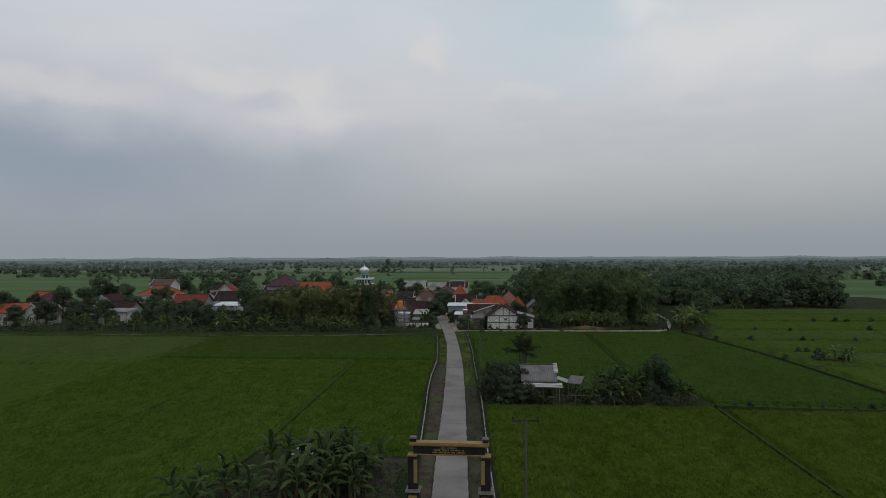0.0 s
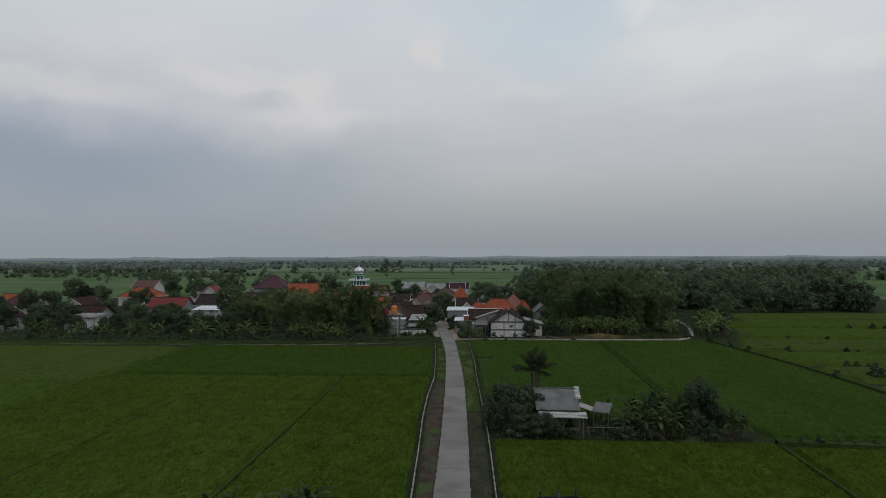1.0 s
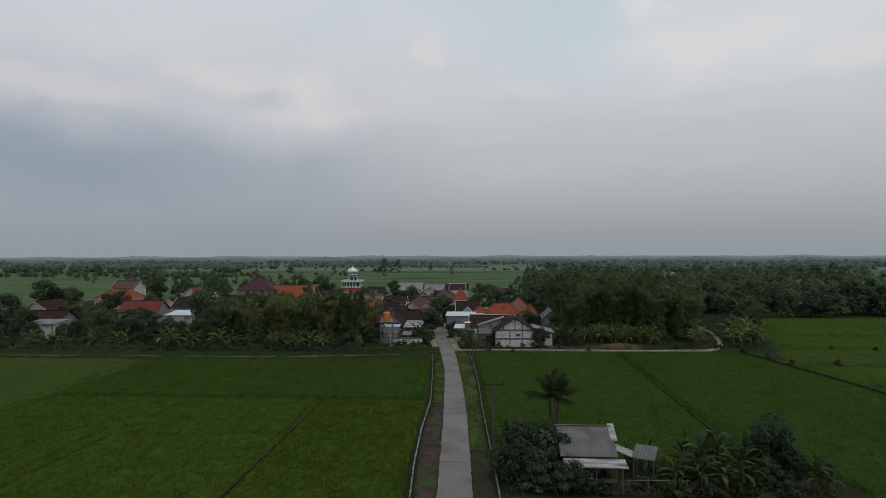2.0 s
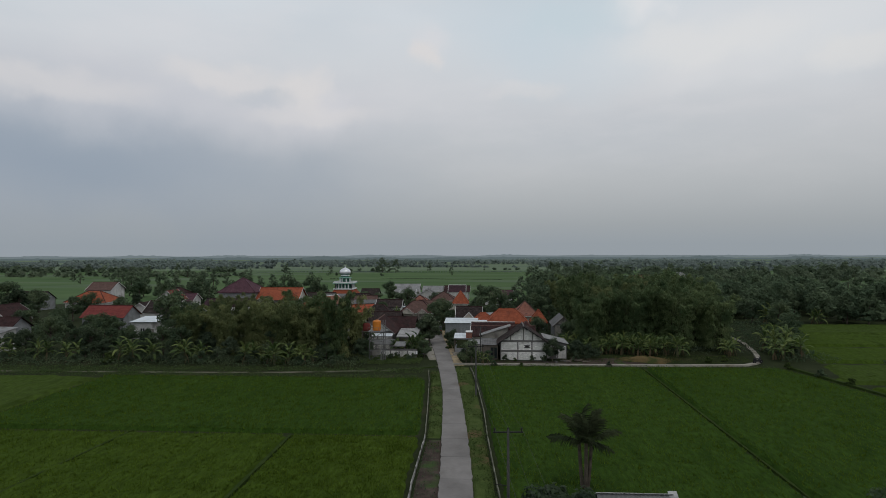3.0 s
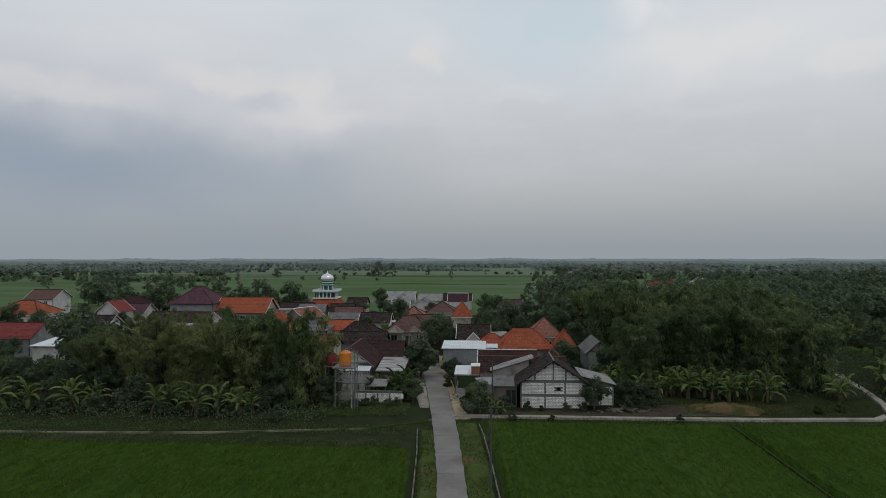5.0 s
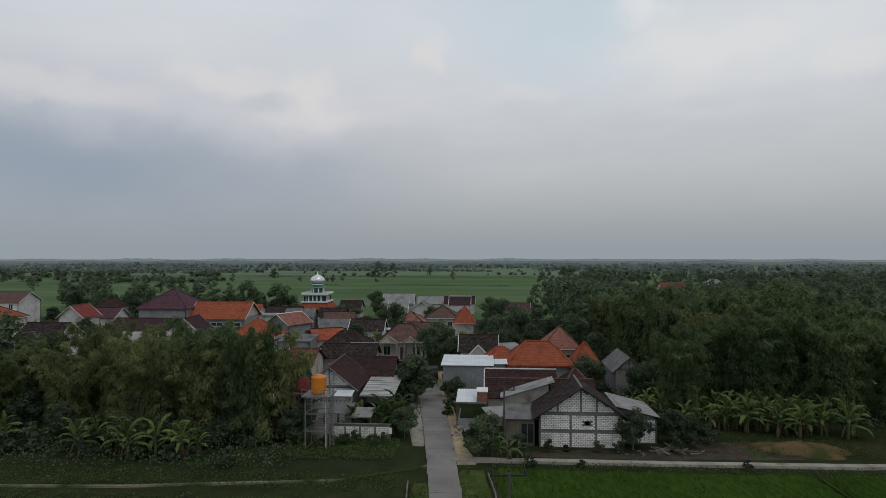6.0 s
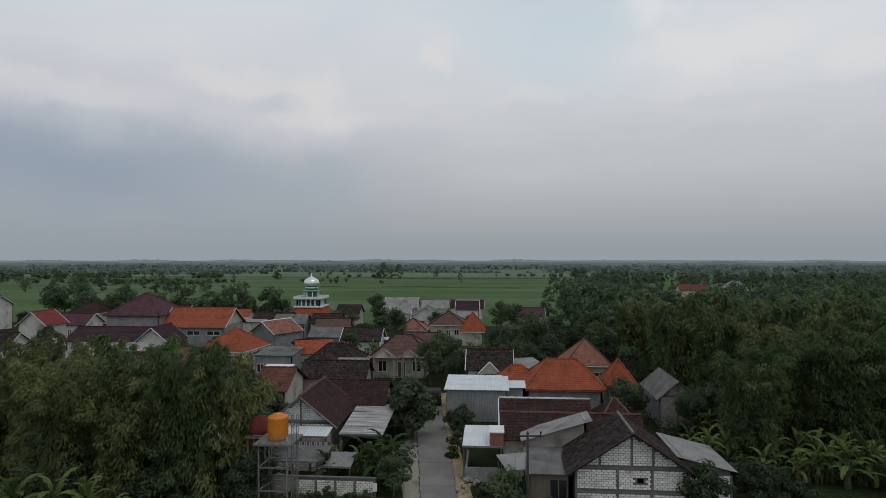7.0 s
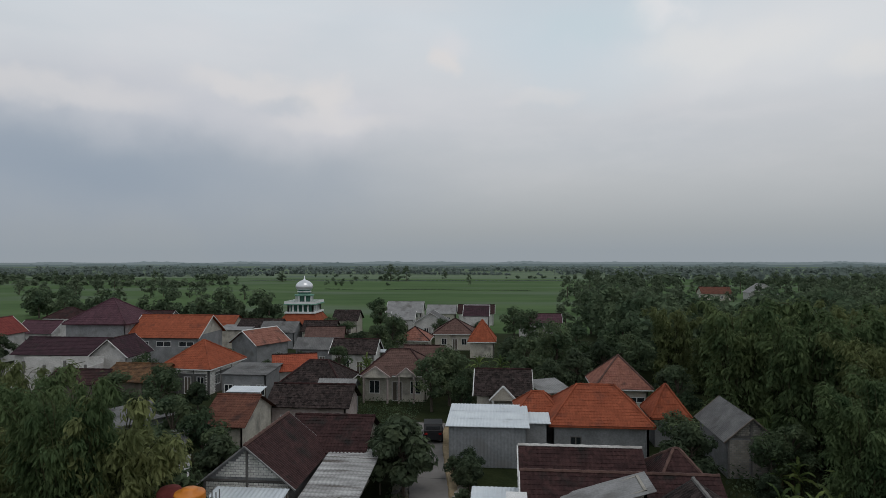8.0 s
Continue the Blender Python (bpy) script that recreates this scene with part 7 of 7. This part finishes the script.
wood_mass(MASS, "dense dark green woods beside and behind the village", MID, "leaf_wood")
wood_mass(TALL, "tall green woods and tree clumps beyond the village", MID_TALL, "leaf_far_haze")
for proto in (*BAM, *BAM_NEAR, *TREE, *BUSH, *BAN, *BAN_DARK):
    for o in (*proto.children, proto):
        bpy.data.objects.remove(o)


def distant_woods(name, label, y0, y1, x0, x1, groups, leaf, per, height, material, spread):
    """Far trees nobody could count, in loose belts along the field edges, as one mass of leaf clumps."""
    pts, nrm = [], []
    for g in range(groups):
        cx, cy = rng.uniform(x0, x1), rng.uniform(y0, y1)
        big = rng.uniform(0.6, 1.25)
        for k in range(int(rng.integers(2, 16))):
            x, y = cx + rng.normal() * spread, cy + rng.normal() * spread * 0.12
            h = height * big * rng.uniform(0.45, 1.15)
            w = h * rng.uniform(0.45, 0.8)
            p, d = blob_points(per, (x, y, ground_z(y) + h * 0.5), (w, w, h * 0.52), 0.35)
            pts.append(p)
            nrm.append(d + 0.4 * rng.normal(size=d.shape) + np.array((0, 0, 0.4)))
    me = leaf_mesh(name, np.vstack(pts), np.vstack(nrm), leaf, material, 0.8)
    return tagged(part(name, me, None), label, "woods", kind="stuff")


distant_woods("hedgerow_trees", "few small trees among the green fields", 480, 760, -200, 60, 5, 1.0, 50, 3.6, M["leaf_far_haze"], 14)

def hedge_line(y, x0, x1, height, material):
    """A far hedge: a low uneven wall of leaf clumps across the fields."""
    n = int((x1 - x0) / (height * 0.45))
    pts, nrm = [], []
    for k in range(n):
        x = x0 + (x1 - x0) * k / n + rng.uniform(-1, 1)
        gap = noise.noise((x * 0.03, y * 0.1, 5.0))
        if gap < -0.3:
            continue
        h = height * (0.3 + 1.1 * max(0.0, gap + 0.2)) * rng.uniform(0.7, 1.2)
        yy = y * (1 + 0.05 * noise.noise((x * 0.006, y, 1.0))) + rng.uniform(-1, 1) * min(8.0, 0.5 * height)
        p, d = blob_points(16, (x, yy, ground_z(yy) + h * 0.45), (h * 0.8, h * 0.5, h * 0.5), 0.4)
        pts.append(p)
        nrm.append(d + np.array((0, 0, 0.4)))
    me = leaf_mesh("hedge", np.vstack(pts), np.vstack(nrm), height * 0.28, material, 0.8)
    tagged(part("hedge", me, None), "low uneven hedge across distant fields", "hedge", kind="stuff")


def wooded_belt(y, deep, x0, x1, height, material, gaps=-0.25):
    """A long wood seen edge-on: overlapping crowns of uneven height, thinning out in places."""
    n = int((x1 - x0) / (height * 0.34))
    pts, nrm = [], []
    for k in range(n):
        x = x0 + (x1 - x0) * k / n + rng.uniform(-2, 2)
        thick = noise.noise((x * 0.008, y * 0.1, 15.0)) + 0.5 * noise.noise((x * 0.04, y * 0.1, 3.0))
        if thick < gaps:
            continue
        h = height * min(1.0, 0.55 + 0.8 * (thick - gaps)) * rng.uniform(0.65, 1.15)
        yy = y + deep * rng.uniform(-0.5, 0.5) + deep * noise.noise((x * 0.004, y, 1.0))
        p, d = blob_points(18, (x, yy, ground_z(yy) + h * 0.45), (h * 0.62, h * 0.55, h * 0.55), 0.4)
        pts.append(p)
        nrm.append(d * 0.6 + np.array((0, 0, 0.6)) + 0.3 * rng.normal(size=d.shape))
    me = leaf_mesh("wooded_belt", np.vstack(pts), np.vstack(nrm), height * 0.42, material, 0.85)
    tagged(part("wooded_belt", me, None), "long uneven belt of woods beyond the fields", "woods", kind="stuff")


# Belts take haze-tinted leaf colours, the palest for the farthest woods.
for y, deep, x0, x1, h, m, gaps in ((345, 30, 128, 240, 8, "leaf_far_haze", -0.2), (460, 40, 210, 400, 9, "leaf_far_haze", -0.4), (520, 40, -420, -190, 7, "leaf_far_haze", -0.15), (640, 50, -520, -240, 8, "leaf_far_haze", -0.2), (780, 60, -640, -260, 8, "haze_wood", -0.5), (580, 50, 60, 300, 10, "leaf_far_haze", -0.4), (700, 60, 90, 420, 10, "haze_wood", -0.4),
                                   (900, 50, -760, -60, 8, "haze_wood", -0.45), (860, 60, -100, 60, 5, "haze_wood", -0.05), (900, 60, 60, 800, 10, "haze_wood", -0.45), (1120, 90, -950, 1000, 10, "haze_wood", -0.45)):
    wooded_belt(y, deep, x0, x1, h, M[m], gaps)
for y, x0, x1, h, m in ((470, -110, 10, 1.3, "leaf_far_haze"), (640, -220, 50, 2.0, "haze_wood")):
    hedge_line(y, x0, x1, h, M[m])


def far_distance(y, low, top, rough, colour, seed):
    """A plain backdrop over a kilometre off: a strip that glows in a haze colour, its upper edge a ragged line of
    woods.
    """
    m = bpy.data.materials.new("haze_glow")
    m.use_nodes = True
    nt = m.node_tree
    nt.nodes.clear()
    # Emission supplies the haze colour; the strip glows and takes no daylight.
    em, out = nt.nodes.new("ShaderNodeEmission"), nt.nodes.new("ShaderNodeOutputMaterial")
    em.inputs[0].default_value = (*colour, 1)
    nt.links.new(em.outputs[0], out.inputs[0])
    v, f = [], []
    n = 900
    for i in range(n + 1):
        x = y * (-1.3 + 2.6 * i / n)
        yy = y - 0.12 * x * x / y
        wood = max(0.0, noise.noise((x / y * 14, seed, 0.0)) + 0.3) * (0.5 + 0.7 * abs(noise.noise((x / y * 90, seed, 5.0))) + 0.7 * abs(noise.noise((x / y * 300, seed, 9.0))))
        v += [(x, yy, low), (x, yy, top + rough * wood)]
        if i:
            c = 2 * i
            f.append((c - 2, c, c + 1, c - 1))
    tagged(part("backdrop", (v, f), m), "glowing haze-coloured backdrop strip with ragged wooded edge", "backdrop", kind="structure")


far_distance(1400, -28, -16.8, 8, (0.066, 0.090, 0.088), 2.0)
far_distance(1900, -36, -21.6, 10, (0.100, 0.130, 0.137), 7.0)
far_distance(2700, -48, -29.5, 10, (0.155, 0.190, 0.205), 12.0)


def undergrowth(label, boxes, per, height, leaf, material):
    """Weeds and low growth that hide the soil: one mass of small leaves."""
    pts, nrm = [], []
    for x0, x1, y0, y1 in boxes:
        n = int((x1 - x0) * (y1 - y0) * per)
        x, y = rng.uniform(x0, x1, n), rng.uniform(y0, y1, n)
        off = np.array([not (rl(b) - 0.25 < a < rr(b) + (1.2 if b > 136 else 0.25)) for a, b in zip(x, y)])
        x, y = x[off], y[off]
        n = len(x)
        tall = np.array([0.45 + 0.9 * max(0.0, noise.noise((a * 0.35, b * 0.35, 6.0)) + 0.3) for a, b in zip(x, y)])
        z = rng.random(n) ** 0.8 * height * tall
        pts.append(np.stack([x, y, z], 1))
        nrm.append(rng.normal(size=(n, 3)) * 0.7 + np.array((0, -0.2, 0.9)))
    me = leaf_mesh("undergrowth", np.vstack(pts), np.vstack(nrm), leaf, M[material], 0.5)
    tagged(part("undergrowth", me, None), label, "undergrowth", kind="stuff")


undergrowth("dense dark weeds along the foot of the bamboo", [(-135, -60, 132.5, 144), (-60, -23, 133.6, 146), (-23, -20, 134.5, 140)], 14, 1.5, 0.26, "leaf")
undergrowth("rough green grass and weeds before the block fence", [(-22, -12.2, 137.2, 143), (-16, -12.4, 144.0, 150.5)], 80, 0.5, 0.17, "lush")
undergrowth("dense dark weeds under the grove", [(9.5, 16, 144.5, 160), (15.5, 43, 148, 170), (10, 16, 160, 176)], 8, 1.3, 0.34, "leaf_dark")
undergrowth("thin grass on trodden soil beside the path", [(16, 39, 140.2, 147), (11, 16, 140, 144.5)], 40, 0.22, 0.12, "grass")
undergrowth("weeds and low shrubs beyond the ditch", [(43.6, 52, 141, 165), (45, 60, 165, 192)], 8, 1.1, 0.34, "leaf")
undergrowth("dark weeds round the field hut", [(-0.2, 24.2, 74.2, 76.0), (0, 4.5, 76, 80.5), (9, 24, 78, 80.6)], 30, 0.9, 0.24, "leaf_dark")
undergrowth("dark weeds under the banana plants", [(-21.0, -14.5, 38, 50), (-17.5, -6.4, 40, 53.5)], 22, 0.55, 0.22, "leaf_dark")
undergrowth("rough grass between the houses", [(-13.6, -8.8, 150, 165), (-10, -8.4, 151, 162), (-2.5, 9.5, 157.4, 164.5), (-24, -13.6, 163, 169), (-31, -24.4, 147, 161), (-24, -13, 173.5, 184), (-12, 4, 186, 215)], 18, 0.5, 0.20, "leaf")
undergrowth("weeds along the footpath and field edge", [(-135, -11.5, 126.7, 129.0), (-4, 40, 136.0, 137.2), (-60, -11, 130.6, 133.8), (-135, -60, 129, 133), (-135, -44, 128.8, 130.4)], 30, 0.4, 0.18, "lush")


def grassy_verge(label, left, right, y0, y1, per, height, material):
    """Short grass between the road and its kerb."""
    n = int((y1 - y0) * 2.2 * per)
    y = rng.uniform(y0, y1, n)
    u = rng.random(n)
    x = np.array([left(b) + 0.15 + (right(b) - left(b) - 0.3) * a for a, b in zip(u, y)])
    dense = np.array([noise.noise((a * 0.5, b * 0.35, 8.0)) > -0.12 for a, b in zip(x, y)])
    x, y = x[dense], y[dense]
    pts = np.stack([x, y, 0.1 + rng.random(len(x)) * height], 1)
    me = leaf_mesh("grass", pts, rng.normal(size=(len(x), 3)) * 0.7 + np.array((0, -0.2, 0.8)), 0.16, M[material], 0.4)
    tagged(part("grass", me, None), label, "grass", kind="stuff")


grassy_verge("short green grass on the road verge", kl, rl, 98, 133, 34, 0.25, "grass")
grassy_verge("patchy weeds on the dry road verge", kl, rl, 42, 98, 12, 0.15, "leaf_dark")
grassy_verge("bright grass on the road verge", rr, kr, 84, 136, 34, 0.25, "grass")
grassy_verge("dark weeds on the road verge", rr, kr, 42, 84, 22, 0.18, "leaf_dark")


def soil_mound(x, y, rx, ry, h):
    """A low uneven bank of straw-brown soil, ragged at its foot."""
    v, f = [], []
    n, m = 10, 40
    for i in range(n + 1):
        for k in range(m):
            t, q = 2 * math.pi * k / m, i / n
            w = 1 + 0.45 * noise.noise((math.cos(t) * 1.3, math.sin(t) * 1.3, 3.0)) + 0.2 * noise.noise((math.cos(t) * 4, math.sin(t) * 4, 7.0))
            px, py = rx * q * w * math.cos(t), ry * q * w * math.sin(t)
            bumps = 1 + 0.5 * noise.noise((px * 0.7, py * 0.7, 1.0)) + 0.25 * noise.noise((px * 2.2, py * 2.2, 4.0))
            v.append((x + px, y + py, h * (1 - q ** 1.6) * bumps - (0.1 if i == n else 0)))
            if i:
                a = (i - 1) * m
                f.append((a + k, a + (k + 1) % m, i * m + (k + 1) % m, i * m + k))
    tagged(part("soil_mound", (v, f), M["mound"], smooth=True), "low straw-brown bank of soil beside the path", "mound")


soil_mound(22.6, 142.6, 4.6, 2.0, 0.7)
undergrowth("dry grass tufts on the soil bank", [(18, 28, 140.6, 144.6)], 30, 0.5, 0.15, "dry_grass")
